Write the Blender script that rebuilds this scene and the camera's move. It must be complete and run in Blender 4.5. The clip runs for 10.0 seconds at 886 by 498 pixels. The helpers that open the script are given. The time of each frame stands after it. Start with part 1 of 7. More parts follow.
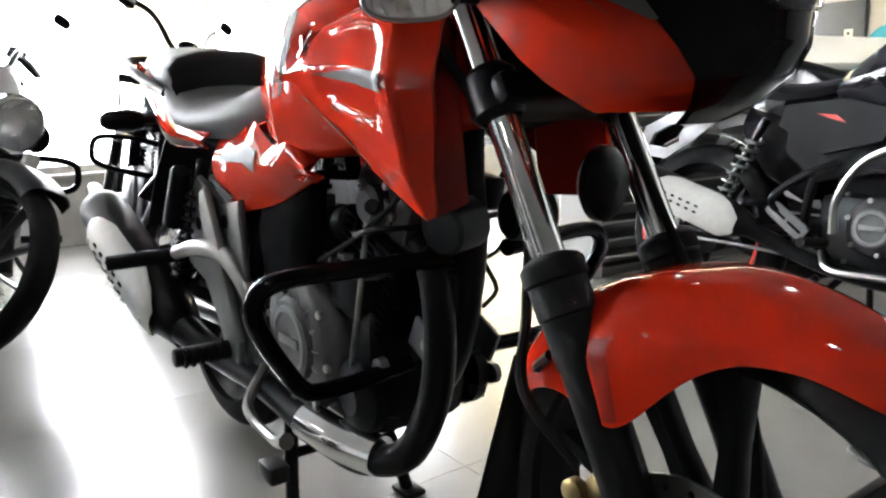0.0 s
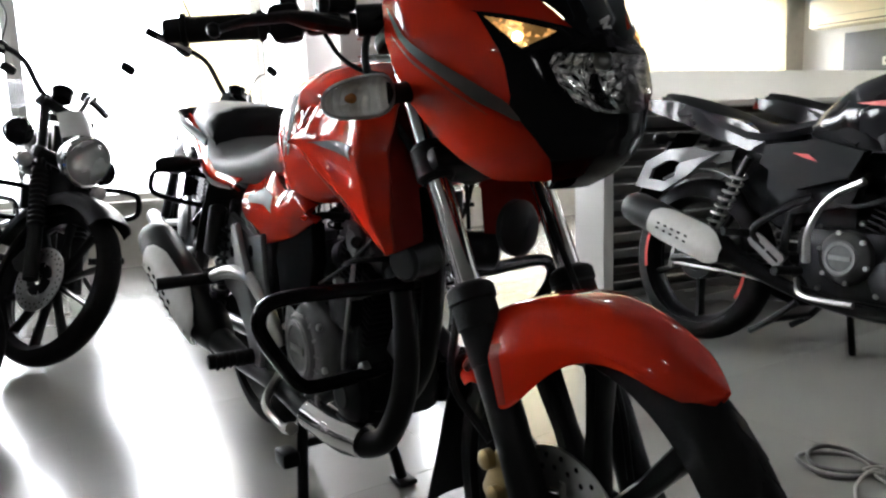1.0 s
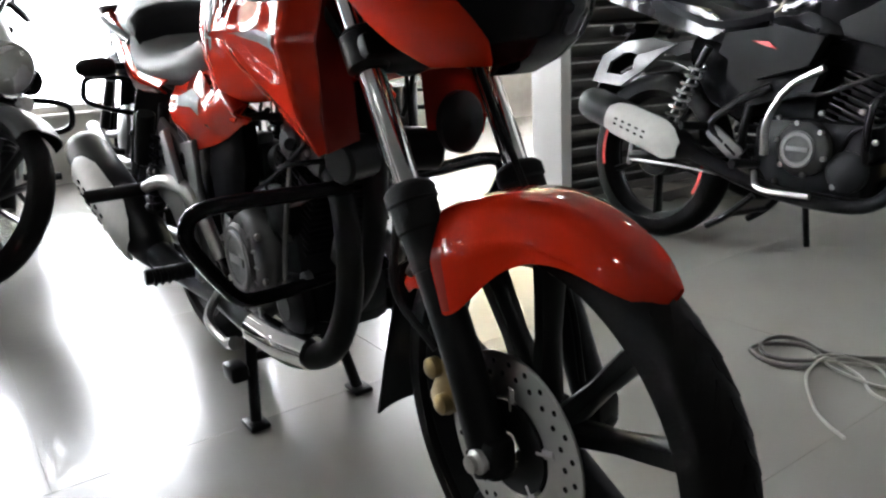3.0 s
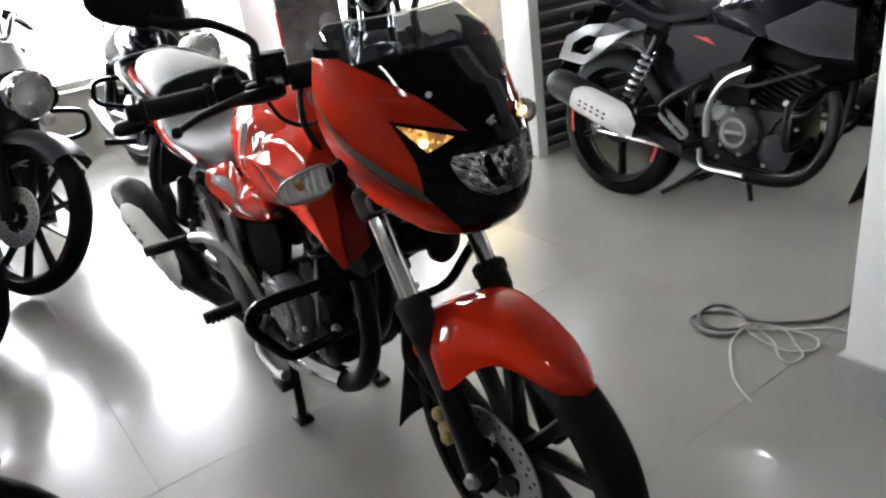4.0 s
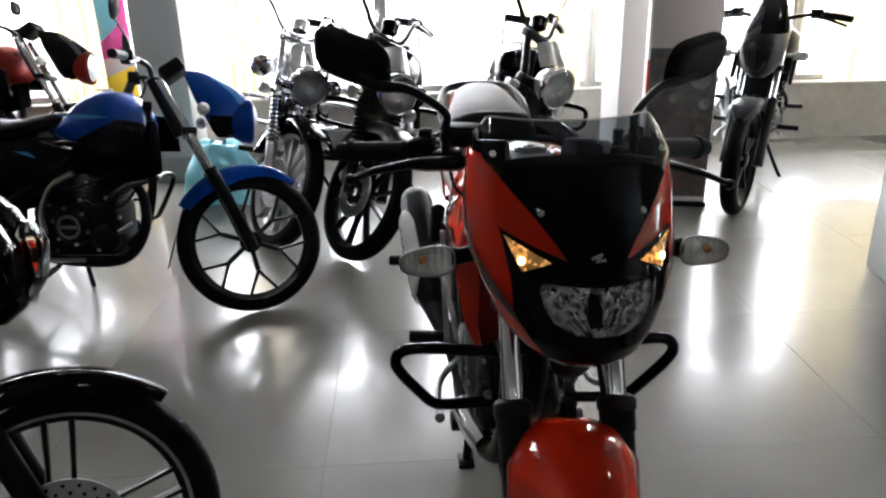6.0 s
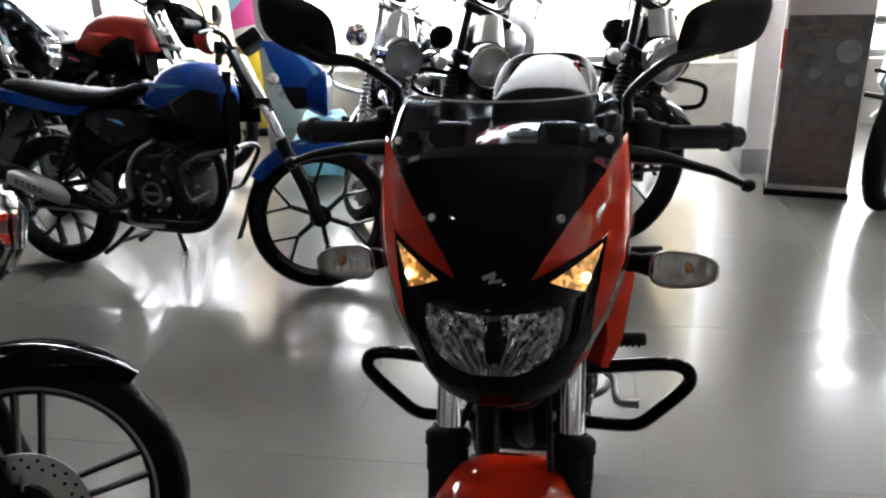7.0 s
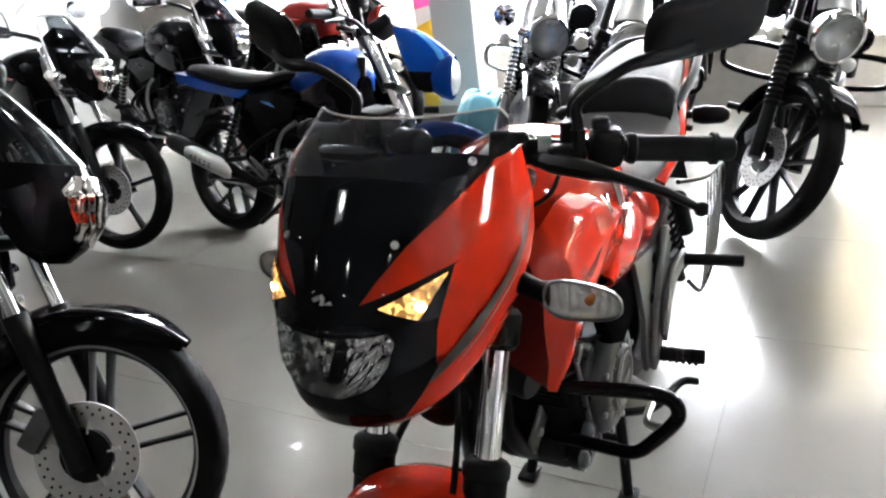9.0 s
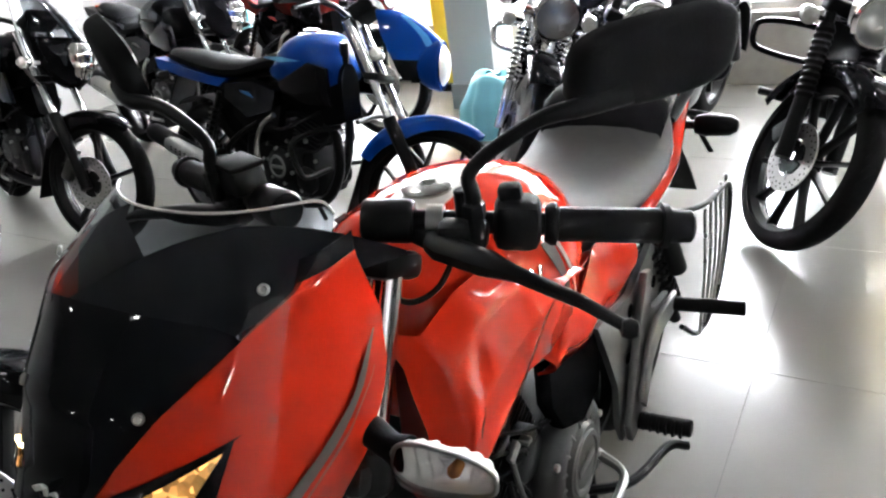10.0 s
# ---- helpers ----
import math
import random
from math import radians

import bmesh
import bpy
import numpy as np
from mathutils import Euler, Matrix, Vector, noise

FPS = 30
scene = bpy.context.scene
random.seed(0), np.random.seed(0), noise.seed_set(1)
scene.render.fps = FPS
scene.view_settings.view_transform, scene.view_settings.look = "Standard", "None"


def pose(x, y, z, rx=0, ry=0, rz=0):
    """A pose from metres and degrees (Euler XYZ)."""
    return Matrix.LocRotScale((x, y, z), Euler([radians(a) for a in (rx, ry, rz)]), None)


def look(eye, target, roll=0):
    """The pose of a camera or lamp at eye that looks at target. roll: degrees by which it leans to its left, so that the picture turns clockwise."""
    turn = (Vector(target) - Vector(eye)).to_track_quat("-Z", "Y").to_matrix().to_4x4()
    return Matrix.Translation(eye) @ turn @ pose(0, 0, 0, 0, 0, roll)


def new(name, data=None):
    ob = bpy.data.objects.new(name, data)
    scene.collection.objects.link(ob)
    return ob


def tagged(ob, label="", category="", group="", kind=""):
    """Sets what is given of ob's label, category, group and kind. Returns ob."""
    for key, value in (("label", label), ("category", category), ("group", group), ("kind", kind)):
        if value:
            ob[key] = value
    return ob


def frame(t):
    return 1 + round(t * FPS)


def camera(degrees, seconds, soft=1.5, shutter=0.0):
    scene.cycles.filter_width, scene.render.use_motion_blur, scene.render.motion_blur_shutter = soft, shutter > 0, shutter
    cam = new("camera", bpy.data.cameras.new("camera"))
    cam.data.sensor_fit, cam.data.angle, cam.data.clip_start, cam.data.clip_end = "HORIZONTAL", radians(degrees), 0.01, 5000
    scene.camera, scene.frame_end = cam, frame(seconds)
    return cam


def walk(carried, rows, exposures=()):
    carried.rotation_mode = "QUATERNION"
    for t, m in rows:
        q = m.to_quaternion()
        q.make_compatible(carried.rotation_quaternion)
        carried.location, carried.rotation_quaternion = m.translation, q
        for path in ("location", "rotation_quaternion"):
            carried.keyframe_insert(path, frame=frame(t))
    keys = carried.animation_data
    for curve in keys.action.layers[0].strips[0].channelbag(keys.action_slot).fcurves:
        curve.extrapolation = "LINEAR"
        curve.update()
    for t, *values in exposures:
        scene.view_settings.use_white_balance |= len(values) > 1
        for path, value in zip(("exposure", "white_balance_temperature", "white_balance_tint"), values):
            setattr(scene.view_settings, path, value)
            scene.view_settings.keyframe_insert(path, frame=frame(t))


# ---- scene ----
cam = camera(61.5, 10.0, soft=2.3)

PATH = [
    (0, (-0.604, -0.380, 0.760), (0.537, 1.218, 0.379), -1.7),
    (0.2, (-0.650, -0.552, 0.783), (0.403, 1.109, 0.419), -1.7),
    (0.5, (-0.65, -0.645, 0.785), (0.369, 1.043, 0.446), -1.2),
    (1, (-0.638, -0.675, 0.816), (0.394, 1.008, 0.497), -2.0),
    (1.5, (-0.632, -0.698, 0.856), (0.429, 0.978, 0.598), -2.5),
    (2, (-0.628, -0.709, 0.821), (0.441, 0.947, 0.482), -2.0),
    (2.2, (-0.621, -0.709, 0.776), (0.448, 0.921, 0.329), -2.3),
    (3.3, (-0.564, -0.615, 0.816), (0.509, 0.948, 0.176), -3.9),
    (3.5, (-0.563, -0.648, 0.928), (0.498, 0.88, 0.195), -4.7),
    (4, (-0.679, -0.861, 1.239), (0.321, 0.648, 0.39), -8.1),
    (4.5, (-0.708, -0.884, 1.282), (0.16, 0.749, 0.519), -5.7),
    (5, (-0.615, -0.831, 1.29), (0.164, 0.856, 0.551), -4.8),
    (5.2, (-0.565, -0.824, 1.279), (0.138, 0.894, 0.534), -6.0),
    (5.5, (-0.452, -0.877, 1.295), (-0.01, 0.932, 0.566), -6.3),
    (5.7, (-0.376, -0.96, 1.322), (-0.107, 0.892, 0.616), -3.8),
    (6.8, (0.035, -0.775, 1.273), (-0.189, 1.046, 0.479), -2.8),
    (7, (0.084, -0.739, 1.275), (-0.256, 1.072, 0.498), -3.1),
    (7.5, (0.268, -0.681, 1.275), (-0.387, 1.031, 0.474), -2.6),
    (8, (0.381, -0.643, 1.284), (-0.439, 0.984, 0.458), -3.8),
    (8.5, (0.416, -0.634, 1.283), (-0.491, 0.96, 0.483), -5.0),
    (9, (0.476, -0.578, 1.289), (-0.425, 1.019, 0.49), -7.2),
    (9.5, (0.495, -0.386, 1.305), (-0.433, 1.197, 0.509), -6.7),
    (10, (0.518, -0.209, 1.299), (-0.474, 1.293, 0.428), -8.4),
]
EXPOSURES = [(t, stops + .09, 6150, 10) for t, stops in ((0.0, .68), (0.5, .40), (1.0, .05), (1.5, -.15), (2.0, -.32), (3.5, .62), (4.0, .60), (4.5, .42), (5.0, .1), (5.5, -.25), (7.0, .05), (7.5, .08), (8.0, .3), (8.5, .76), (9.0, .90), (9.5, .98), (10.0, .78))]
walk(cam, [(t, look(eye, target, roll)) for t, eye, target, roll in PATH], EXPOSURES)
WALL_Y, CEIL = 4.45, 2.30

# ---- world and light ----
world = bpy.data.worlds.new("sky")
scene.world = world
world.use_nodes = True
_w = world.node_tree
_sky = _w.nodes.new("ShaderNodeTexSky")
_sky.sky_type, _sky.sun_disc = "NISHITA", False
_sky.sun_elevation, _sky.sun_rotation = radians(38), radians(20)
_w.links.new(_sky.outputs[0], _w.nodes["Background"].inputs[0])
_w.nodes["Background"].inputs[1].default_value = 0.15


def lamp(name, kind, matrix, energy, color=(1, 1, 1), size=1.0, size_y=None):
    data = bpy.data.lights.new(name, kind)
    data.energy, data.color = energy, color
    if kind == "AREA":
        data.size = size
        if size_y:
            data.shape, data.size_y = "RECTANGLE", size_y
    elif kind == "SUN":
        data.angle = radians(0.6)
    else:
        data.shadow_soft_size = size
    ob = new(name, data)
    ob.matrix_world = matrix
    return ob


sun = lamp("sun", "SUN", look((3, 20, 17), (0, 0, 0)), 3.0, (1.0, 0.97, 0.93))
# daylight that falls in through the window front
for cx, wid, watts in ((-3.6, 2.6, 20.0), (-0.5, 2.9, 42.0), (2.0, 1.6, 19.0), (4.9, 4.0, 6.0)):
    lamp("window_daylight", "AREA", look((cx, WALL_Y - 0.05, 1.3), (cx, -2, 0.5)), watts, (1.0, 0.98, 0.96), wid, 1.6)
for px in (-3.0, -1.0, 1.0, 3.0):
    for py in (-6.4, -4.5, -2.6, -0.6, 1.2, 2.9):
        lamp("downlight_glow", "AREA", look((px, py, CEIL - 0.03), (px, py, 0)), 0.55, (1.0, 0.99, 0.97), 0.14)


# ---- materials ----
def mat(name, color, rough=0.5, metal=0.0, vary=0.12, scale=30.0, bump=0.0, bump_scale=200.0, coat=0.0, emit=None, emit_strength=1.0,
        trans=0.0, ior=1.45, alpha=1.0, object_vary=0.0, rough_vary=0.1, spec=0.5):
    m = bpy.data.materials.new(name)
    m.use_nodes = True
    nt = m.node_tree
    b = nt.nodes["Principled BSDF"]
    tc = nt.nodes.new("ShaderNodeTexCoord")
    n1 = nt.nodes.new("ShaderNodeTexNoise")
    n1.inputs["Scale"].default_value, n1.inputs["Detail"].default_value = scale, 6
    nt.links.new(tc.outputs["Object"], n1.inputs["Vector"])
    n2 = nt.nodes.new("ShaderNodeTexNoise")
    n2.inputs["Scale"].default_value, n2.inputs["Detail"].default_value = scale * 0.13, 3
    nt.links.new(tc.outputs["Object"], n2.inputs["Vector"])
    add = nt.nodes.new("ShaderNodeMath")
    add.operation = "ADD"
    nt.links.new(n1.outputs["Fac"], add.inputs[0])
    nt.links.new(n2.outputs["Fac"], add.inputs[1])
    last = add
    if object_vary:
        info = nt.nodes.new("ShaderNodeObjectInfo")
        ma = nt.nodes.new("ShaderNodeMath")
        ma.operation, ma.inputs[1].default_value = "MULTIPLY_ADD", object_vary
        nt.links.new(info.outputs["Random"], ma.inputs[0])
        nt.links.new(add.outputs[0], ma.inputs[2])
        last = ma
    mr = nt.nodes.new("ShaderNodeMapRange")
    mr.inputs["From Min"].default_value, mr.inputs["From Max"].default_value = 0.6, 1.4
    mr.inputs["To Min"].default_value, mr.inputs["To Max"].default_value = 1 - vary, 1 + vary
    nt.links.new(last.outputs[0], mr.inputs["Value"])
    mix = nt.nodes.new("ShaderNodeVectorMath")
    mix.operation = "SCALE"
    mix.inputs[0].default_value = color
    nt.links.new(mr.outputs[0], mix.inputs["Scale"])
    nt.links.new(mix.outputs[0], b.inputs["Base Color"])
    rr = nt.nodes.new("ShaderNodeMapRange")
    rr.inputs["From Min"].default_value, rr.inputs["From Max"].default_value = 0.3, 0.7
    rr.inputs["To Min"].default_value, rr.inputs["To Max"].default_value = max(0.0, rough * (1 - rough_vary)), min(1.0, rough * (1 + rough_vary))
    nt.links.new(n2.outputs["Fac"], rr.inputs["Value"])
    nt.links.new(rr.outputs[0], b.inputs["Roughness"])
    b.inputs["Metallic"].default_value = metal
    b.inputs["Specular IOR Level"].default_value = spec
    b.inputs["Coat Weight"].default_value = coat
    b.inputs["Coat Roughness"].default_value = 0.04
    b.inputs["Transmission Weight"].default_value = trans
    b.inputs["IOR"].default_value = ior
    b.inputs["Alpha"].default_value = alpha
    if emit:
        b.inputs["Emission Color"].default_value = (*emit, 1)
        b.inputs["Emission Strength"].default_value = emit_strength
    if bump:
        n3 = nt.nodes.new("ShaderNodeTexNoise")
        n3.inputs["Scale"].default_value, n3.inputs["Detail"].default_value = bump_scale, 4
        nt.links.new(tc.outputs["Object"], n3.inputs["Vector"])
        bp = nt.nodes.new("ShaderNodeBump")
        bp.inputs["Strength"].default_value, bp.inputs["Distance"].default_value = bump, 0.002
        nt.links.new(n3.outputs["Fac"], bp.inputs["Height"])
        nt.links.new(bp.outputs[0], b.inputs["Normal"])
    return m


RED = mat("red_paint", (0.255, 0.0115, 0.0038), 0.42, 0.0, 0.04, 12, coat=0.55, spec=0.0)
# dark red trim colour, also used as the shaded red inside the tank shroud
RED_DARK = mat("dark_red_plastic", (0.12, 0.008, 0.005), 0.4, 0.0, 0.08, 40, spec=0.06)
GREY_DECAL = mat("grey_decal", (0.060, 0.055, 0.052), 0.45, 0.0, 0.15, 60, spec=0.10)
DARK_DECAL = mat("dark_red_decal", (0.10, 0.014, 0.010), 0.4, 0.0, 0.1, 60, spec=0.3)
SILVER_DECAL = mat("silver_lettering", (0.34, 0.34, 0.33), 0.45, 0.2, 0.05, 60)
SCREEN_BLACK = mat("black_screen_plastic", (0.003, 0.0032, 0.0036), 0.04, 0.0, 0.1, 20, spec=0.09)
BLACK_GLOSS = mat("black_gloss", (0.003, 0.003, 0.0033), 0.05, 0.0, 0.1, 20, spec=0.10)
BLACK_SATIN = mat("black_satin", (0.0045, 0.0045, 0.0045), 0.36, 0.0, 0.15, 50, bump=0.05, spec=0.13)
BLACK_MATT = mat("black_matt", (0.006, 0.006, 0.006), 0.6, 0.0, 0.2, 60, bump=0.15, bump_scale=400, spec=0.05)
BLACK_DEEP = mat("black_inner_plastic", (0.004, 0.004, 0.004), 0.8, 0.0, 0.2, 60, spec=0.0)
RUBBER = mat("rubber", (0.006, 0.006, 0.0058), 0.6, 0.0, 0.25, 40, bump=0.3, bump_scale=300, spec=0.12)
TYRE = mat("tyre_rubber", (0.005, 0.0048, 0.0046), 0.65, 0.0, 0.3, 25, bump=0.25, bump_scale=180, spec=0.06)
CHROME = mat("chrome", (0.78, 0.78, 0.79), 0.10, 1.0, 0.04, 30)
STEEL = mat("steel", (0.42, 0.42, 0.41), 0.3, 1.0, 0.1, 60, bump=0.05)
ALU = mat("cast_aluminium", (0.16, 0.16, 0.16), 0.42, 0.8, 0.18, 60, bump=0.2, bump_scale=500)
ENGINE = mat("engine_black", (0.008, 0.008, 0.0085), 0.42, 0.4, 0.25, 50, bump=0.2, bump_scale=400, spec=0.15)
ENGINE_GREY = mat("engine_grey", (0.060, 0.060, 0.060), 0.38, 0.6, 0.2, 50, bump=0.2, bump_scale=400)
BRASS = mat("gold_caliper", (0.27, 0.20, 0.09), 0.4, 0.8, 0.2, 60, bump=0.1)
DISC = mat("brake_disc", (0.42, 0.41, 0.40), 0.36, 1.0, 0.12, 40)
SEAT_GREY = mat("grey_seat_vinyl", (0.066, 0.066, 0.066), 0.52, 0.0, 0.12, 60, bump=0.3, bump_scale=700, spec=0.2)
SEAT_BLACK = mat("black_seat_vinyl", (0.008, 0.008, 0.0085), 0.55, 0.0, 0.12, 60, bump=0.3, bump_scale=700, spec=0.05)
REFLECTOR = mat("lamp_reflector", (0.78, 0.79, 0.80), 0.26, 0.45, 0.15, 70)
SHIELD = mat("satin_heat_shield", (0.52, 0.52, 0.50), 0.38, 0.35, 0.10, 50, bump=0.05)
LAMP_CHROME = mat("lamp_chrome", (0.95, 0.95, 0.95), 0.07, 1.0, 0.04, 70)
SIGNAL_CHROME = mat("signal_chrome", (0.90, 0.90, 0.89), 0.20, 0.2, 0.06, 90)
AMBER = mat("amber_pilot_lamp", (0.60, 0.36, 0.12), 0.2, 0.4, 0.3, 160, emit=(1.0, 0.46, 0.12), coat=0.3)
_n = AMBER.node_tree
_v, _t, _r = _n.nodes.new("ShaderNodeTexVoronoi"), _n.nodes.new("ShaderNodeTexCoord"), _n.nodes.new("ShaderNodeMapRange")
_v.inputs["Scale"].default_value = 170
_n.links.new(_t.outputs["Object"], _v.inputs["Vector"])
_r.inputs["From Min"].default_value, _r.inputs["From Max"].default_value = 0.35, 0.9
_r.inputs["To Min"].default_value, _r.inputs["To Max"].default_value = 0.05, 1.5
_n.links.new(_v.outputs["Color"], _r.inputs["Value"])
_n.links.new(_r.outputs[0], _n.nodes["Principled BSDF"].inputs["Emission Strength"])
AMBER_BULB = mat("amber_bulb", (0.62, 0.26, 0.08), 0.2, 0.0, 0.1, 40)
WARM_BULB = mat("lit_bulb", (1, 0.8, 0.4), 0.3, 0.0, 0.0, 10, emit=(1.0, 0.72, 0.35), emit_strength=10.0)
BLUE = mat("blue_paint", (0.001, 0.026, 0.165), 0.4, 0.0, 0.10, 12, coat=0.28, spec=0.05)
BLUE_PALE = mat("pale_blue_decal", (0.05, 0.20, 0.45), 0.3, 0.2, 0.1, 40, coat=0.5)
RED_STRIPE = mat("red_stripe", (0.50, 0.04, 0.03), 0.35, 0.0, 0.1, 40)
SILVER_PAINT = mat("silver_paint", (0.32, 0.32, 0.32), 0.3, 0.7, 0.08, 30, coat=0.3)
WHITE_PAINT = mat("white_wall_paint", (0.74, 0.74, 0.73), 0.6, 0.0, 0.04, 3, bump=0.08, bump_scale=120)
GREY_WALL = mat("grey_wall_paint", (0.42, 0.42, 0.41), 0.6, 0.0, 0.05, 3, bump=0.08, bump_scale=120)
SILL_STONE = mat("sill_stone", (0.36, 0.34, 0.31), 0.35, 0.0, 0.15, 14)
SKIRT_GREY = mat("grey_skirting_tile", (0.26, 0.26, 0.26), 0.35, 0.0, 0.12, 18)
LAMINATE = mat("white_laminate", (0.78, 0.78, 0.76), 0.22, 0.0, 0.03, 6)
SLAT_DARK = mat("dark_slat", (0.10, 0.098, 0.095), 0.4, 0.0, 0.1, 20)
SLAT_EDGE = mat("grey_slat_edge", (0.27, 0.27, 0.26), 0.35, 0.2, 0.1, 20)
ALU_FRAME = mat("window_frame_metal", (0.45, 0.44, 0.42), 0.4, 0.5, 0.08, 30)
GLASS = mat("window_glass", (1, 1, 1), 0.0, 0.0, 0.0, 10, trans=1.0, ior=1.02)
CURTAIN = mat("cream_curtain", (0.76, 0.71, 0.57), 0.85, 0.0, 0.08, 20, bump=0.2, bump_scale=600)
PLASTIC_CREAM = mat("cream_plastic", (0.75, 0.70, 0.55), 0.4, 0.0, 0.04, 10)


def lets_light_through(m, share):
    """Mixes a translucent layer into a cloth or acrylic material."""
    nt = m.node_tree
    b, out = nt.nodes["Principled BSDF"], nt.nodes["Material Output"]
    tr, mx = nt.nodes.new("ShaderNodeBsdfTranslucent"), nt.nodes.new("ShaderNodeMixShader")
    nt.links.new(b.inputs["Base Color"].links[0].from_socket, tr.inputs["Color"])
    mx.inputs[0].default_value = share
    nt.links.new(b.outputs[0], mx.inputs[1])
    nt.links.new(tr.outputs[0], mx.inputs[2])
    nt.links.new(mx.outputs[0], out.inputs["Surface"])
    return m


lets_light_through(CURTAIN, 0.6)
ACRYLIC = lets_light_through(mat("white_acrylic", (0.82, 0.82, 0.80), 0.2, 0.0, 0.02, 6), 0.5)


def thin_glass(name, tint, rough=0.02, ior=1.5):
    """A thin clear shell: light passes straight on, tinted, under a gloss."""
    m = bpy.data.materials.new(name)
    m.use_nodes = True
    nt = m.node_tree
    nt.nodes.remove(nt.nodes["Principled BSDF"])
    tr, gl = nt.nodes.new("ShaderNodeBsdfTransparent"), nt.nodes.new("ShaderNodeBsdfGlossy")
    tr.inputs["Color"].default_value = (*tint, 1)
    gl.inputs["Roughness"].default_value = rough
    fr, mx = nt.nodes.new("ShaderNodeFresnel"), nt.nodes.new("ShaderNodeMixShader")
    fr.inputs["IOR"].default_value = ior
    nt.links.new(fr.outputs[0], mx.inputs[0])
    nt.links.new(tr.outputs[0], mx.inputs[1])
    nt.links.new(gl.outputs[0], mx.inputs[2])
    nt.links.new(mx.outputs[0], nt.nodes["Material Output"].inputs["Surface"])
    return m


CLEAR = thin_glass("clear_lens", (0.96, 0.96, 0.96))
SMOKE = thin_glass("smoked_visor", (0.22, 0.24, 0.26), 0.02, 1.46)
SIGNAL_GLASS = thin_glass("signal_glass", (0.96, 0.96, 0.95), 0.06)
# ceiling colour set darker than white plaster to weaken bounce light and reflections
CEILING_DARKENED = mat("ceiling_paint", (0.20, 0.20, 0.195), 0.7, 0.0, 0.05, 4)
# wall grey lowered so that less light bounces back into the room
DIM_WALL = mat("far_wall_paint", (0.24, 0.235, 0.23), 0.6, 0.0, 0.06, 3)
GREY_PANEL = mat("grey_panel", (0.42, 0.40, 0.37), 0.35, 0.2, 0.1, 40, coat=0.4)
CABLE = mat("grey_cable", (0.30, 0.29, 0.26), 0.55, 0.0, 0.15, 40)
WRAP = mat("polythene_wrap", (0.9, 0.9, 0.92), 0.15, 0.0, 0.1, 20, alpha=0.20, bump=0.8, bump_scale=25)
CYAN = mat("cyan_cloth", (0.24, 0.60, 0.70), 0.4, 0.0, 0.05, 10)
YELLOW = mat("yellow_plastic", (0.75, 0.55, 0.04), 0.4, 0.0, 0.05, 10)
PINK = mat("pink_banner", (0.72, 0.10, 0.36), 0.6, 0.0, 0.05, 10)
GLOW = mat("downlight_face", (1, 1, 1), 0.5, 0.0, 0.0, 10, emit=(1.0, 0.97, 0.9), emit_strength=150.0)

CABLE_DARK = mat("dark_cable", (0.09, 0.085, 0.08), 0.5, 0.0, 0.15, 40)
GROUT = mat("grout", (0.195, 0.188, 0.176), 0.7)
TILE_POLISHED = mat("polished_tile", (0.185, 0.177, 0.160), 0.235, 0.0, 0.06, 5.0, object_vary=0.08, rough_vary=0.10, coat=0.20, spec=1.0)
_n = TILE_POLISHED.node_tree
_g, _w1, _b = _n.nodes.new("ShaderNodeNewGeometry"), _n.nodes.new("ShaderNodeTexNoise"), _n.nodes.new("ShaderNodeBump")
_w1.inputs["Scale"].default_value, _w1.inputs["Detail"].default_value = 5.0, 3
_b.inputs["Strength"].default_value, _b.inputs["Distance"].default_value = 0.25, 0.004
_n.links.new(_g.outputs["Position"], _w1.inputs["Vector"])
_n.links.new(_w1.outputs["Fac"], _b.inputs["Height"])
_n.links.new(_b.outputs[0], _n.nodes["Principled BSDF"].inputs["Normal"])
_n.links.new(_b.outputs[0], _n.nodes["Principled BSDF"].inputs["Coat Normal"])
OUTSIDE = mat("hazy_daylight", (0.9, 0.9, 0.9), 1.0, emit=(1.0, 1.0, 1.0), emit_strength=120.0)
CONCRETE = mat("concrete", (0.5, 0.48, 0.45), 0.8, 0.0, 0.15, 2.0)
POSTER_PALE = mat("pale_print", (0.56, 0.50, 0.49), 0.45, 0.0, 0.12, 4.0)
POSTER_DARK = mat("dark_print", (0.10, 0.09, 0.09), 0.45, 0.0, 0.7, 14.0)
POSTER_MID = mat("grey_print", (0.20, 0.19, 0.19), 0.45, 0.0, 0.4, 20.0)
POSTER_MID2 = mat("brown_print", (0.12, 0.085, 0.075), 0.45, 0.0, 0.4, 20.0)
TEXT_BROWN = mat("brown_letters", (0.32, 0.12, 0.09), 0.5)
NICHE = mat("dark_grey_board", (0.10, 0.105, 0.115), 0.6, 0.0, 0.1, 8.0)
BLUE_SIGN = mat("blue_sign", (0.05, 0.13, 0.36), 0.45, 0.0, 0.08, 10.0)
SIGNAL_CLEAR = mat("clear_signal_lens", (0.55, 0.54, 0.52), 0.18, 0.3, 0.2, 90.0, coat=1.0)


# ---- mesh helpers ----
def part(name, bm, material, parent=None, label="", smooth=40.0):
    me = bpy.data.meshes.new(name)
    bmesh.ops.recalc_face_normals(bm, faces=bm.faces)
    bm.to_mesh(me)
    bm.free()
    me.materials.append(material)
    if smooth:
        me.shade_smooth()
        me.set_sharp_from_angle(angle=radians(smooth))
    ob = new(name, me)
    ob.parent = parent
    if label:
        ob["label"] = label
    return ob


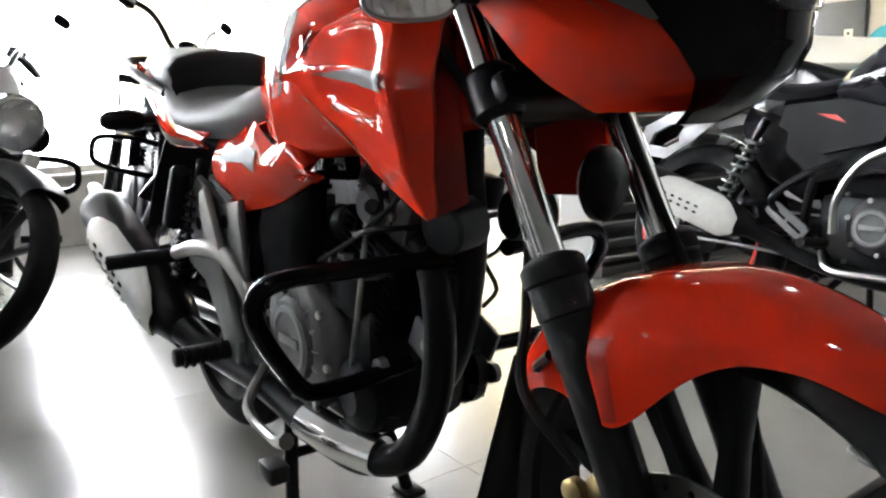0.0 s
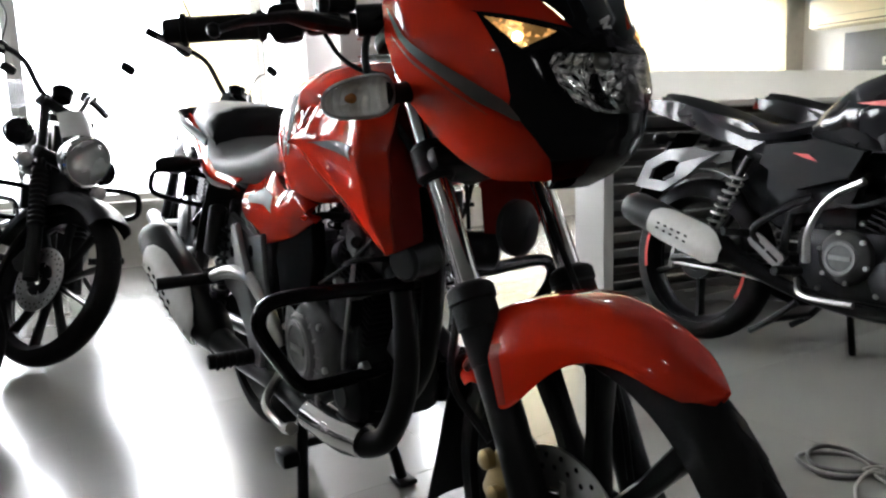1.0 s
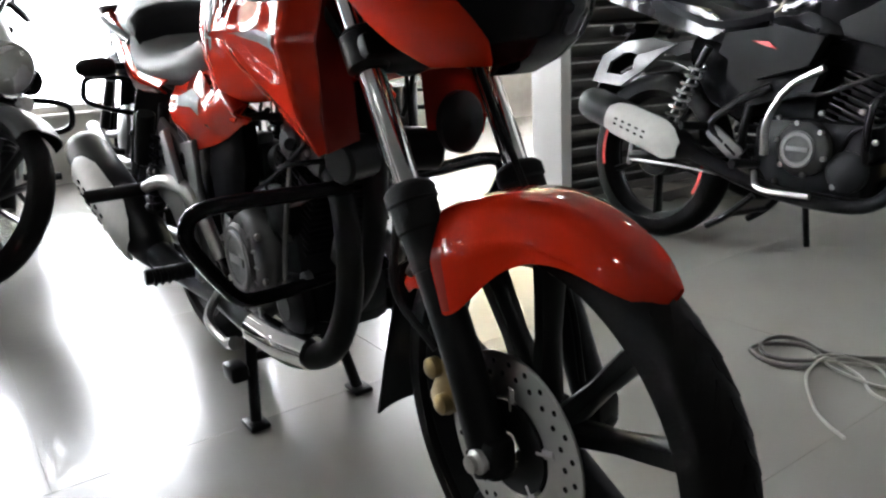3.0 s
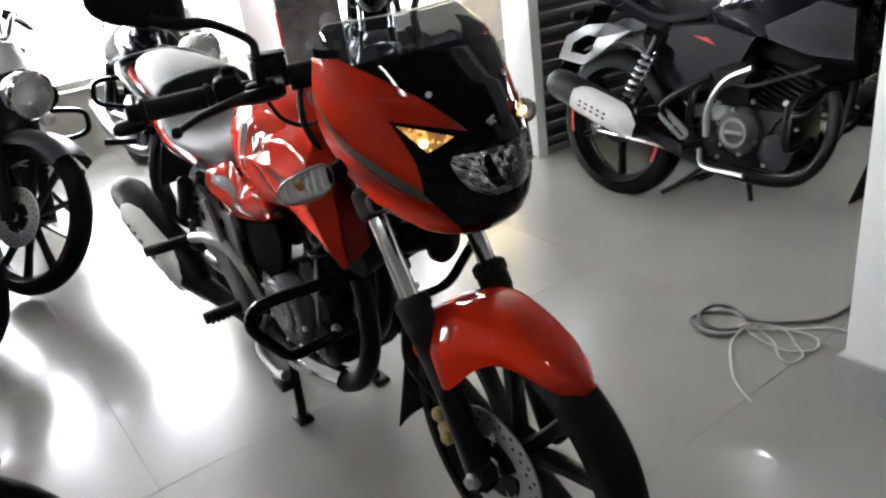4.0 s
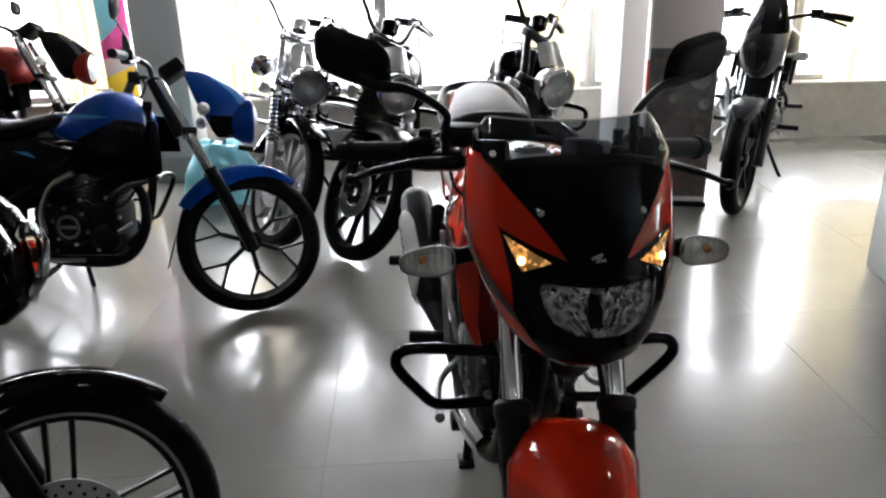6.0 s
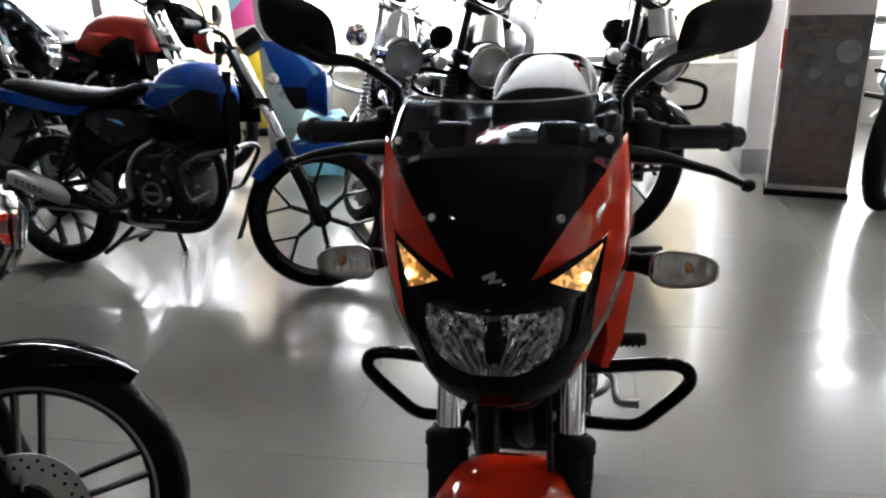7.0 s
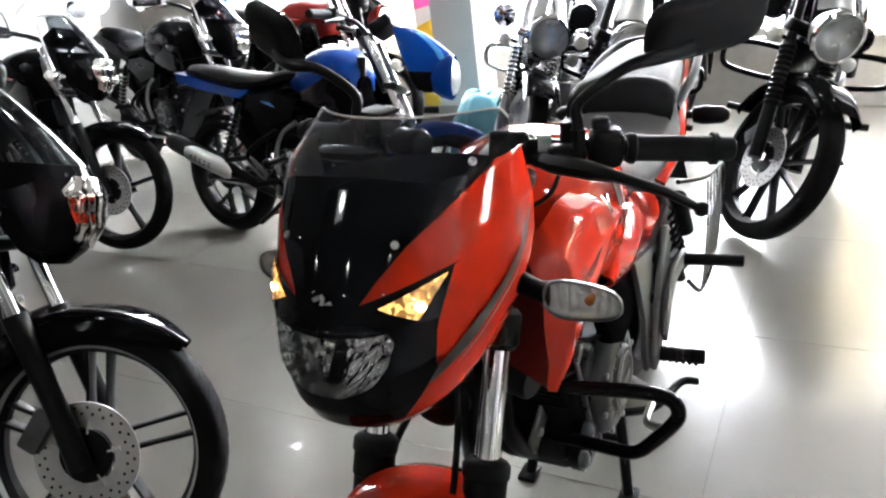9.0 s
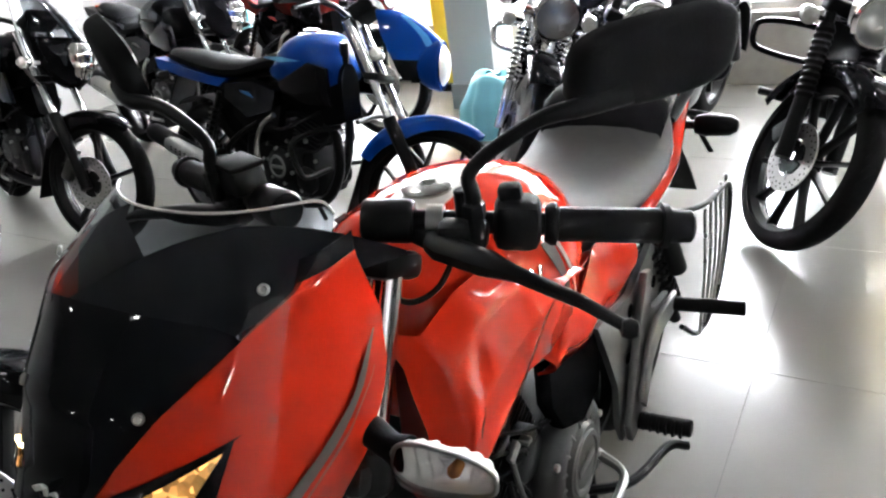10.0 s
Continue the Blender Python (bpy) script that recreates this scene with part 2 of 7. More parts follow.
def thing(name, label, category, matrix=None, group="", kind=""):
    ob = new(name)
    ob.empty_display_size = 0.1
    if matrix is not None:
        ob.matrix_world = matrix
    return tagged(ob, label, category, group, kind)


def spline(pts, n=6):
    """A Catmull-Rom curve through the points."""
    p = [Vector(q) for q in pts]
    p = [2 * p[0] - p[1]] + p + [2 * p[-1] - p[-2]]
    out = []
    for i in range(1, len(p) - 2):
        a, b, c, d = p[i - 1:i + 3]
        for k in range(n):
            t = k / n
            out.append(0.5 * (2 * b + (c - a) * t + (2 * a - 5 * b + 4 * c - d) * t * t + (3 * b - a - 3 * c + d) * t ** 3))
    out.append(p[-2])
    return out


def tube(pts, r, seg=10, n=6, bm=None, cap=True):
    """A round bar along a curve; r is one radius or one for each point."""
    bm = bm or bmesh.new()
    path = spline(pts, n) if n > 1 else [Vector(q) for q in pts]
    m = len(path)
    if isinstance(r, (list, tuple)):
        rad = [float(np.interp(i / (m - 1) * (len(r) - 1), range(len(r)), r)) for i in range(m)]
    else:
        rad = [r] * m
    t0 = (path[1] - path[0]).normalized()
    up = Vector((0, 0, 1)) if abs(t0.z) < 0.9 else Vector((1, 0, 0))
    nrm = t0.cross(up).normalized()
    rings = []
    for i, q in enumerate(path):
        t = (path[min(i + 1, m - 1)] - path[max(i - 1, 0)]).normalized()
        nrm = (nrm - t * nrm.dot(t)).normalized()
        bi = t.cross(nrm)
        rings.append([bm.verts.new(q + (nrm * math.cos(a) + bi * math.sin(a)) * rad[i]) for a in [2 * math.pi * k / seg for k in range(seg)]])
    skin(bm, rings, cap)
    return bm


def skin(bm, rings, cap=True, closed=True):
    for a, b in zip(rings, rings[1:]):
        k = len(a)
        for i in range(k if closed else k - 1):
            bm.faces.new((a[i], a[(i + 1) % k], b[(i + 1) % k], b[i]))
    if cap and closed:
        bm.faces.new(rings[0])
        bm.faces.new(list(reversed(rings[-1])))


def loft(sections, bm=None, cap=True, closed=True):
    bm = bm or bmesh.new()
    skin(bm, [[bm.verts.new(p) for p in s] for s in sections], cap, closed)
    return bm


def lathe(profile, centre=(0, 0, 0), axis=(1, 0, 0), seg=32, bm=None, closed_profile=False):
    """Turns a profile of (along the axis, radius) round an axis."""
    bm = bm or bmesh.new()
    ax = Vector(axis).normalized()
    u = ax.orthogonal().normalized()
    v = ax.cross(u)
    c = Vector(centre)
    rings = []
    for k in range(seg):
        a = 2 * math.pi * k / seg
        d = u * math.cos(a) + v * math.sin(a)
        rings.append([bm.verts.new(c + ax * h + d * max(r, 1e-4)) for h, r in profile])
    m = len(profile)
    for k in range(seg):
        a, b = rings[k], rings[(k + 1) % seg]
        for i in range(m if closed_profile else m - 1):
            j = (i + 1) % m
            bm.faces.new((a[i], a[j], b[j], b[i]))
    return bm


def rod(a, b, r, seg=12, bm=None, chamfer=0.15):
    a, b = Vector(a), Vector(b)
    length = (b - a).length
    c = min(r * chamfer, length * 0.2)
    return lathe([(0, 0), (0, r - c), (c, r), (length - c, r), (length, r - c), (length, 0)], a, b - a, seg, bm)


def box(size, centre=(0, 0, 0), bevel=0.004, rot=None, bm=None, taper=(1, 1)):
    """A block with broken edges; taper scales its top."""
    b2 = bmesh.new()
    bmesh.ops.create_cube(b2, size=1.0)
    for v in b2.verts:
        k = taper if v.co.z > 0 else (1, 1)
        v.co = Vector((v.co.x * size[0] * k[0], v.co.y * size[1] * k[1], v.co.z * size[2]))
    if bevel:
        bmesh.ops.bevel(b2, geom=b2.edges[:], offset=bevel, segments=2, affect="EDGES", profile=0.5)
    m = Matrix.Translation(centre) @ (Euler([radians(a) for a in rot]).to_matrix().to_4x4() if rot else Matrix.Identity(4))
    bmesh.ops.transform(b2, matrix=m, verts=b2.verts)
    return b2 if bm is None else join(bm, b2)


def join(bm, other):
    idx = {}
    for v in other.verts:
        idx[v] = bm.verts.new(v.co)
    for f in other.faces:
        bm.faces.new([idx[v] for v in f.verts])
    other.free()
    return bm


def plate(outline, thick, matrix=None, bevel=0.002, bm=None):
    """A flat piece with the given outline (x, y), thick along z."""
    b2 = bmesh.new()
    lo = [b2.verts.new((x, y, -thick / 2)) for x, y in outline]
    hi = [b2.verts.new((x, y, thick / 2)) for x, y in outline]
    n = len(lo)
    b2.faces.new(list(reversed(lo)))
    b2.faces.new(hi)
    for i in range(n):
        b2.faces.new((lo[i], lo[(i + 1) % n], hi[(i + 1) % n], hi[i]))
    if bevel:
        es = [e for e in b2.edges if abs(e.verts[0].co.z - e.verts[1].co.z) < 1e-7]
        bmesh.ops.bevel(b2, geom=es, offset=bevel, segments=2, affect="EDGES", profile=0.5)
    if matrix is not None:
        bmesh.ops.transform(b2, matrix=matrix, verts=b2.verts)
    return b2 if bm is None else join(bm, b2)


def side_plate(outline, x, thick, bevel=0.002, bm=None):
    """A plate that stands upright along the machine; outline in (y, z), at x."""
    m = Matrix(((0, 0, 1, x), (1, 0, 0, 0), (0, 1, 0, 0), (0, 0, 0, 1)))
    return plate(outline, thick, m, bevel, bm)


def sheet(fn, nu, nv, thick=0.0, bm=None):
    """A curved skin fn(u, v), u and v from 0 to 1, with thickness."""
    b2 = bmesh.new()
    g = [[b2.verts.new(fn(i / nu, j / nv)) for j in range(nv + 1)] for i in range(nu + 1)]
    for i in range(nu):
        for j in range(nv):
            b2.faces.new((g[i][j], g[i + 1][j], g[i + 1][j + 1], g[i][j + 1]))
    if thick:
        b2.normal_update()
        bmesh.ops.solidify(b2, geom=b2.faces[:], thickness=thick)
    return b2 if bm is None else join(bm, b2)


def mirror_x(bm):
    """Adds the mirror image across x = 0."""
    other = bm.copy()
    for v in other.verts:
        v.co.x = -v.co.x
    bmesh.ops.reverse_faces(other, faces=other.faces[:])
    return join(bm, other)


def lerp(x, xs, ys):
    return float(np.interp(x, xs, ys))


def smooth_lerp(x, xs, ys):
    """Interpolates with soft corners."""
    s = [lerp(x + d, xs, ys) for d in np.linspace(-0.5, 0.5, 11) * (xs[-1] - xs[0]) * 0.13]
    return sum(s) / 11


def text(name, body, size, matrix, material, parent=None, depth=0.001):
    cu = bpy.data.curves.new(name, "FONT")
    cu.body, cu.size, cu.extrude = body, size, depth
    cu.align_x, cu.align_y = "CENTER", "CENTER"
    tmp = bpy.data.objects.new(name, cu)
    scene.collection.objects.link(tmp)
    dg = bpy.context.evaluated_depsgraph_get()
    me = bpy.data.meshes.new_from_object(tmp.evaluated_get(dg))
    bpy.data.objects.remove(tmp)
    me.materials.clear()
    me.materials.append(material)
    ob = new(name, me)
    ob.matrix_world = matrix
    ob.parent = parent
    return ob


# ---- wheels ----
def wheel(name, owner, centre, r, width, spokes, material, pair=0.0, disc=0, disc_r=0.12, stripe=None, drum=0.0, spoke_w=0.022, turn=0.0, root=0.55):
    """A cast wheel under owner: rim with spokes, tyre, brake disc on the side given by disc's sign."""
    c = Vector(centre)
    w = width / 2
    rim_r = r - width * 0.62
    rim = lathe([(-w * .72, rim_r + .012), (-w * .72, rim_r - .004), (-w * .5, rim_r - .012), (-w * .25, rim_r - .022), (w * .25, rim_r - .022),
                 (w * .5, rim_r - .012), (w * .72, rim_r - .004), (w * .72, rim_r + .012), (0, rim_r + .004)], c, seg=48, closed_profile=True)
    hub_r = 0.045
    lathe([(-w * .8, 0), (-w * .8, hub_r * .7), (-w * .6, hub_r), (w * .6, hub_r), (w * .8, hub_r * .7), (w * .8, 0)], c, seg=24, bm=rim)
    if drum:
        lathe([(-w * .7, hub_r), (-w * .7, drum), (w * .55, drum), (w * .6, hub_r)], c, seg=32, bm=rim)
    blades = []
    for k in range(spokes):
        for s in ((-1, 1) if pair else (0,)):
            a = turn + 2 * math.pi * k / spokes
            a0, a1 = a + s * pair * root, a + s * pair
            p0 = c + Vector((0, math.cos(a0), math.sin(a0))) * hub_r * 0.8
            p1 = c + Vector((0, math.cos(a1), math.sin(a1))) * (rim_r - .012)
            if pair and stripe:
                side = Vector((0, -math.sin(a), math.cos(a))) * s * .021
                out_ = Vector((0, math.cos(a), math.sin(a)))
                p0, p1 = c + out_ * hub_r * .8 + side, c + out_ * (rim_r - .011) + side * 1.15
            if root < .2:
                p0 = c + Vector((0, math.cos(a), math.sin(a))) * rim_r * .52
            d = (p1 - p0).normalized()
            t = Vector((0, -d.z, d.y))
            secs = []
            for f, ww, xx in ((0, spoke_w * 1.25, .020), (.5, spoke_w * .9, .016), (1, spoke_w * 1.15, .019)):
                q = p0.lerp(p1, f)
                h = ww / 2
                secs.append([q + t * y + Vector((x, 0, 0)) for x, y in ((-xx, -h * .6), (-xx * .4, -h), (xx * .4, -h), (xx, -h * .6), (xx, h * .6), (xx * .4, h), (-xx * .4, h), (-xx, h * .6))])
            blades.append(loft(secs))
    if root < .2:
        for k in range(spokes):
            d = Vector((0, math.cos(turn + 2 * math.pi * k / spokes), math.sin(turn + 2 * math.pi * k / spokes)))
            blades.append(rod(c + d * hub_r * .8, c + d * rim_r * .545, spoke_w * .75, 8))
    wh = part(name, rim, material, owner, "cast alloy wheel")
    for b_ in blades:
        part("spoke", b_, material, wh)
    prof = []
    for i in range(15):
        a = math.pi * (i / 14)
        x = -math.cos(a)
        prof.append((x * w, rim_r + (r - rim_r) * math.sin(a) ** 0.62))
    prof += [(w * .78, rim_r - .003), (-w * .78, rim_r - .003)]
    ty = lathe(prof, c, seg=72, closed_profile=True)
    tr = bmesh.new()
    n = 44
    for k in range(n):
        for s in (-1, 1):
            a = 2 * math.pi * (k + (0.5 if s > 0 else 0)) / n
            secs = []
            for f in (0.0, 0.5, 1.0):
                aa = a + f * 0.13
                x = s * w * (0.10 + f * 0.58)
                rr = rim_r + (r - rim_r) * (1 - (abs(x) / w) ** 2) ** 0.31
                d = Vector((0, math.cos(aa), math.sin(aa)))
                e = Vector((s, 0, 0)) * 0.35 * f
                nn = (d + e).normalized()
                t = Vector((0, -d.z, d.y))
                q = c + d * rr + Vector((x, 0, 0))
                hw = 0.0065 * (1 - 0.4 * f)
                secs.append([q + t * hw - nn * .004, q + t * hw * .8 + nn * .0006, q - t * hw * .8 + nn * .0006, q - t * hw - nn * .004])
            loft(secs, tr)
    tyre = part("tyre", ty, TYRE, wh, "black tubeless tyre with slanted tread blocks")
    tagged(part("tread", tr, TYRE, wh), kind="stuff")
    if stripe:
        st = bmesh.new()
        for s in (-1, 1):
            lathe([(s * w * .77, rim_r - .0035), (s * w * .74, rim_r - .0055), (s * w * .60, rim_r - .0105), (s * w * .58, rim_r - .0105), (s * w * .70, rim_r - .003)], c, seg=64, bm=st, closed_profile=True)
        part("rim_stripe", st, stripe, wh)
    if disc:
        x = disc * (w + 0.018)
        ds = lathe([(x - .002, disc_r * .54), (x - .002, disc_r), (x + .002, disc_r), (x + .002, disc_r * .54)], c, seg=48, closed_profile=True)
        dd = part("brake_disc", ds, DISC, owner, "steel brake disc with drilled holes")
        hl = bmesh.new()
        for ring, cnt, off in ((.90, 24, 0), (.78, 24, .13)):
            for k in range(cnt):
                a = 2 * math.pi * k / cnt + off
                q = c + Vector((x + disc * .0012, math.cos(a) * disc_r * ring, math.sin(a) * disc_r * ring))
                lathe([(0, 0), (0, .0042), (disc * .0014, .0036), (disc * .0014, 0)], q, seg=8, bm=hl)
        part("drilled_hole", hl, BLACK_MATT, dd)
        cr = lathe([(x - .004, .02), (x - .004, disc_r * .50), (x + .001, disc_r * .50), (x + .001, .02)], c, seg=32, closed_profile=True)
        part("disc_carrier", cr, BLACK_SATIN, dd)
        for k in range(5):
            a = 2 * math.pi * k / 5 + .35
            d = Vector((0, math.cos(a), math.sin(a)))
            part("carrier_arm", rod(c + d * disc_r * .40 + Vector((x - disc * .003, 0, 0)), c + d * disc_r * .66 + Vector((x - disc * .003, 0, 0)), .008, 8), DISC, dd)
    return wh


# ---- the showroom ----
X0, X1, Y0 = -5.2, 7.3, -8.0


def structure(name, bm, material, label, category, smooth=30.0):
    return tagged(part(name, bm, material, None, "", smooth), label, category, kind="structure")


def block(x0, x1, y0, y1, z0, z1, bevel=0.0, bm=None):
    return box((x1 - x0, y1 - y0, z1 - z0), ((x0 + x1) / 2, (y0 + y1) / 2, (z0 + z1) / 2), bevel, None, bm)


floor = structure("floor", block(X0, X1, Y0, WALL_Y + .2, -.12, -.006), GROUT, "pale polished vitrified tile floor", "floor")
structure("ceiling", block(X0, X1, Y0, WALL_Y + .2, CEIL, CEIL + .12), CEILING_DARKENED, "plastered false ceiling with recessed downlights, darkened to cut bounce and reflections", "ceiling")
# unseen south wall added to close the room; it and the west wall are darkened
structure("wall_south", block(X0, X1, Y0 - .2, Y0, -.12, CEIL), DIM_WALL, "plain grey wall, darkened to cut bounce light", "wall")
structure("wall_west", block(X0 - .2, X0, Y0 - .2, WALL_Y + .2, -.12, CEIL), DIM_WALL, "plain grey wall, darkened to cut bounce light", "wall")
# window front: sill wall, head, columns
we = bmesh.new()
block(X0, X1, WALL_Y, WALL_Y + .2, -.12, .40, 0, we)
block(X0, X1, WALL_Y, WALL_Y + .2, 2.10, CEIL, 0, we)
for a, b in ((X0, -4.2), (6.9, X1)):
    block(a, b, WALL_Y, WALL_Y + .2, .40, 2.10, 0, we)
structure("wall_north", we, SILL_STONE, "low stone sill wall below a wide window front", "wall")
cap = block(X0, X1, WALL_Y - .03, WALL_Y + .1, .40, .425, .004)
structure("window_sill", cap, SILL_STONE, "stone window sill", "sill")
# east wall has a second window with curtains and a niche
ea = bmesh.new()
block(X1, X1 + .2, Y0 - .2, -1.2, -.12, CEIL, 0, ea)
block(X1, X1 + .2, -1.2, 2.9, -.12, .9, 0, ea)
block(X1, X1 + .2, -1.2, 2.9, 2.05, CEIL, 0, ea)
block(X1, X1 + .2, 2.9, WALL_Y + .2, -.12, CEIL, 0, ea)
structure("wall_east", ea, WHITE_PAINT, "white wall with a window and a split air conditioner", "wall")

MULL = [-4.2, -3.4, -1.9, -.4, 1.1, 2.6, 4.1, 5.6, 6.9]
for i, (a, b) in enumerate(zip(MULL, MULL[1:])):
    wn = thing("window_%d" % (i + 1), "tall fixed window pane in a thin metal frame", "window", kind="structure")
    f = bmesh.new()
    for (xa, xb, za, zb) in ((a, a + .045, .425, 2.10), (b - .045, b, .425, 2.10), (a + .045, b - .045, .425, .47), (a + .045, b - .045, 2.055, 2.10)):
        block(xa, xb, WALL_Y + .06, WALL_Y + .12, za, zb, .004, f)
    part("window_frame", f, ALU_FRAME, wn)
    gl = part("pane", block(a + .045, b - .045, WALL_Y + .085, WALL_Y + .091, .47, 2.055), GLASS, wn, smooth=0)
    gl.visible_shadow = False
wn = thing("window_9", "curtained window in the side wall", "window", kind="structure")
f = bmesh.new()
for (ya, yb, za, zb) in ((-1.2, -1.15, .9, 2.05), (2.85, 2.9, .9, 2.05), (-1.15, 2.85, .9, .95), (-1.15, 2.85, 2.0, 2.05), (.82, .87, .95, 2.0)):
    block(X1 + .06, X1 + .12, ya, yb, za, zb, .004, f)
part("window_frame", f, ALU_FRAME, wn)
gl = part("pane", block(X1 + .085, X1 + .091, -1.15, 2.85, .95, 2.0), GLASS, wn, smooth=0)
gl.visible_shadow = False
# bright hazy daylight outside
bd = bmesh.new()
block(-40, 40, 24, 24.2, -6, 22, 0, bd)
block(34, 34.2, -30, 24, -6, 22, 0, bd)
structure("backdrop", bd, OUTSIDE, "overexposed hazy daylight outside the windows", "backdrop", 0)
structure("ground", block(-60, 60, WALL_Y + .22, 60, -.35, -.30), CONCRETE, "pale concrete forecourt outside", "ground", 0)


def curtain(x0, y0, x1, y1, z0, z1, waves, label):
    a, b = Vector((x0, y0, 0)), Vector((x1, y1, 0))
    d = (b - a)
    n = Vector((-d.y, d.x, 0)).normalized()
    rnd = random.Random(int(waves * 7 + x0 * 10))
    ph = [rnd.uniform(-.5, .5) for _ in range(40)]

    def fn(u, v):
        w = math.sin(2 * math.pi * waves * u + ph[int(u * 30)] * .4) * .035 * (.55 + .45 * (1 - v)) + .01 * math.sin(17 * u + 3 * v)
        return a + d * u + n * w + Vector((0, 0, z0 + (z1 - z0) * v))
    ob = part("curtain", sheet(fn, int(waves * 12), 6, .003), CURTAIN, None, "", 80)
    return tagged(ob, label, "curtain", "curtains at the windows")


curtain(-2.55, WALL_Y - .12, -2.2, WALL_Y - .12, .45, 2.12, 5, "cream curtain gathered beside a window column")
curtain(.55, WALL_Y - .12, .98, WALL_Y - .12, .45, 2.12, 5, "cream curtain gathered beside a window column")
curtain(-1.47, WALL_Y - .12, -1.20, WALL_Y - .12, .45, 2.12, 4, "cream curtain gathered beside a window column")
curtain(2.75, WALL_Y - .12, 6.8, WALL_Y - .12, .45, 2.12, 36, "cream curtain drawn across the window front")
curtain(X1 - .10, 2.75, X1 - .10, 1.9, .6, 2.12, 9, "cream curtain hanging at the side window")
curtain(X1 - .10, .9, X1 - .10, -1.1, .6, 2.12, 18, "cream curtain hanging at the side window")
rail = bmesh.new()
rod((2.65, WALL_Y - .12, 2.135), (6.95, WALL_Y - .12, 2.135), .012, 8, rail)
rod((X1 - .10, 3.0, 2.135), (X1 - .10, -1.3, 2.135), .012, 8, rail)
structure("curtain_rail", rail, ALU_FRAME, "thin metal curtain rail", "curtain rail")


def column(name, x0, x1, y0, y1, label, body=WHITE_PAINT, skirt_h=.13):
    c = structure(name, block(x0, x1, y0, y1, 0, CEIL, .006), body, label, "column")
    part("skirting", block(x0 - .012, x1 + .012, y0 - .012, y1 + .012, 0, skirt_h, .004), SKIRT_GREY, c, "grey tile skirting")
    return c


column("column_1", .99, 1.34, 3.37, 3.75, "white painted column with grey skirting behind a poster stand")
column("column_2", -1.90, -1.60, 3.85, 4.15, "pale grey column with a tall skirting among the motorcycles", GREY_WALL, .16)
column("column_3", .890, 1.318, -.625, -.155, "white painted column with grey tile skirting")

for k, (px, py) in enumerate([(a, b) for a in (-3.0, -1.0, 1.0, 3.0) for b in (-6.4, -4.5, -2.6, -0.6, 1.2, 2.9)]):
    dl = thing("downlight", "round recessed ceiling downlight, lit", "ceiling light", group="ceiling downlights")
    dl.matrix_world = Matrix.Translation((px, py, CEIL))
    part("bezel", lathe([(-.012, .043), (-.012, .060), (0, .063), (.0, .040)], (0, 0, 0), (0, 0, 1), 28, closed_profile=True), LAMINATE, dl)
    part("diffuser", lathe([(-.008, 0), (-.008, .041), (-.003, .041)], (0, 0, 0), (0, 0, 1), 24), GLOW, dl)

# slatted partition counter
cn = thing("display_counter", "low white counter with a dark louvred front", "counter", Matrix.Translation((1.735, 1.795, 0)) @ pose(0, 0, 0, 0, 0, -8))
part("end_panel", block(0, .055, 0, .23, 0, .875, .004), LAMINATE, cn, "plain white end panel")
part("end_panel", block(3.0, 3.055, 0, .23, 0, .875, .004), LAMINATE, cn, "plain white end panel")
part("back_panel", block(.055, 3.0, .19, .23, 0, .875, .002), SLAT_DARK, cn)
part("counter_top", block(-.012, 3.07, -.02, .25, .876, .905, .004), LAMINATE, cn, "white laminate top")
part("upper_ledge", block(.06, 3.02, .21, .225, .906, 1.06, .003), ACRYLIC, cn, "translucent white acrylic ledge")
for k in range(11):
    part("louvre", box((2.944, .085, .010), (1.5275, .055, .055 + k * .076), .002, (-38, 0, 0)), SLAT_EDGE, cn)
part("kick_plate", block(.055, 3.0, .02, .04, 0, .035, .002), SLAT_DARK, cn)

# poster stand in front of the column
ps = thing("poster_stand", "tall upright poster stand with a motorcycle picture", "poster stand", Matrix.Translation((1.03, 3.0, 0)) @ pose(0, 0, 0, 0, 0, -12))
part("panel", block(0, .36, 0, .16, .03, 2.0, .008), POSTER_PALE, ps, "pale grey pink printed panel")
part("base", block(-.01, .37, -.01, .17, 0, .03, .006), BLACK_SATIN, ps)
part("picture", block(.006, .354, -.004, .0, .06, .86, 0), POSTER_DARK, ps, "dark photographic print")
part("print_edge", block(-.002, .010, -.006, .0, .34, 1.30, 0), LAMINATE, ps, "white printed edge stripe")
part("print_accent", block(-.003, .012, -.007, .0, .62, .80, 0), RED_STRIPE, ps, "orange red printed accent")
part("print_panel", plate([(.045, .10), (.30, .09), (.335, .16), (.325, .31), (.27, .36), (.07, .35), (.04, .28)], .003, Matrix(((1, 0, 0, 0), (0, 0, 1, -.0055), (0, 1, 0, 0), (0, 0, 0, 1))), .0008), POSTER_MID2, ps, "brown printed area")
for x, z, r_ in ((.275, .70, .050), (.145, .60, .024), (.305, .57, .028)):
    part("print_disc", lathe([(0, 0), (.002, r_ * .55), (.003, r_ * .6), (.003, r_), (0, r_ * 1.04)], (x, -.004, z), (0, -1, 0), 24), POSTER_MID, ps)
for x, z, w_, h_, a_ in ((.10, .80, .12, .022, -12), (.20, .765, .16, .014, 8), (.11, .70, .10, .016, 20), (.22, .50, .20, .012, -6), (.14, .44, .16, .010, 10), (.29, .42, .05, .08, 15), (.07, .54, .02, .10, 0), (.25, .82, .12, .05, 4)):
    part("print_bar", box((w_, .003, h_), (x, -.005, z), .001, (0, a_, 0)), POSTER_MID2, ps)
text("poster_words", "ALL", .075, Matrix.Translation((.12, -.003, 1.17)) @ pose(0, 0, 0, 90, -90, 0), TEXT_BROWN, ps)
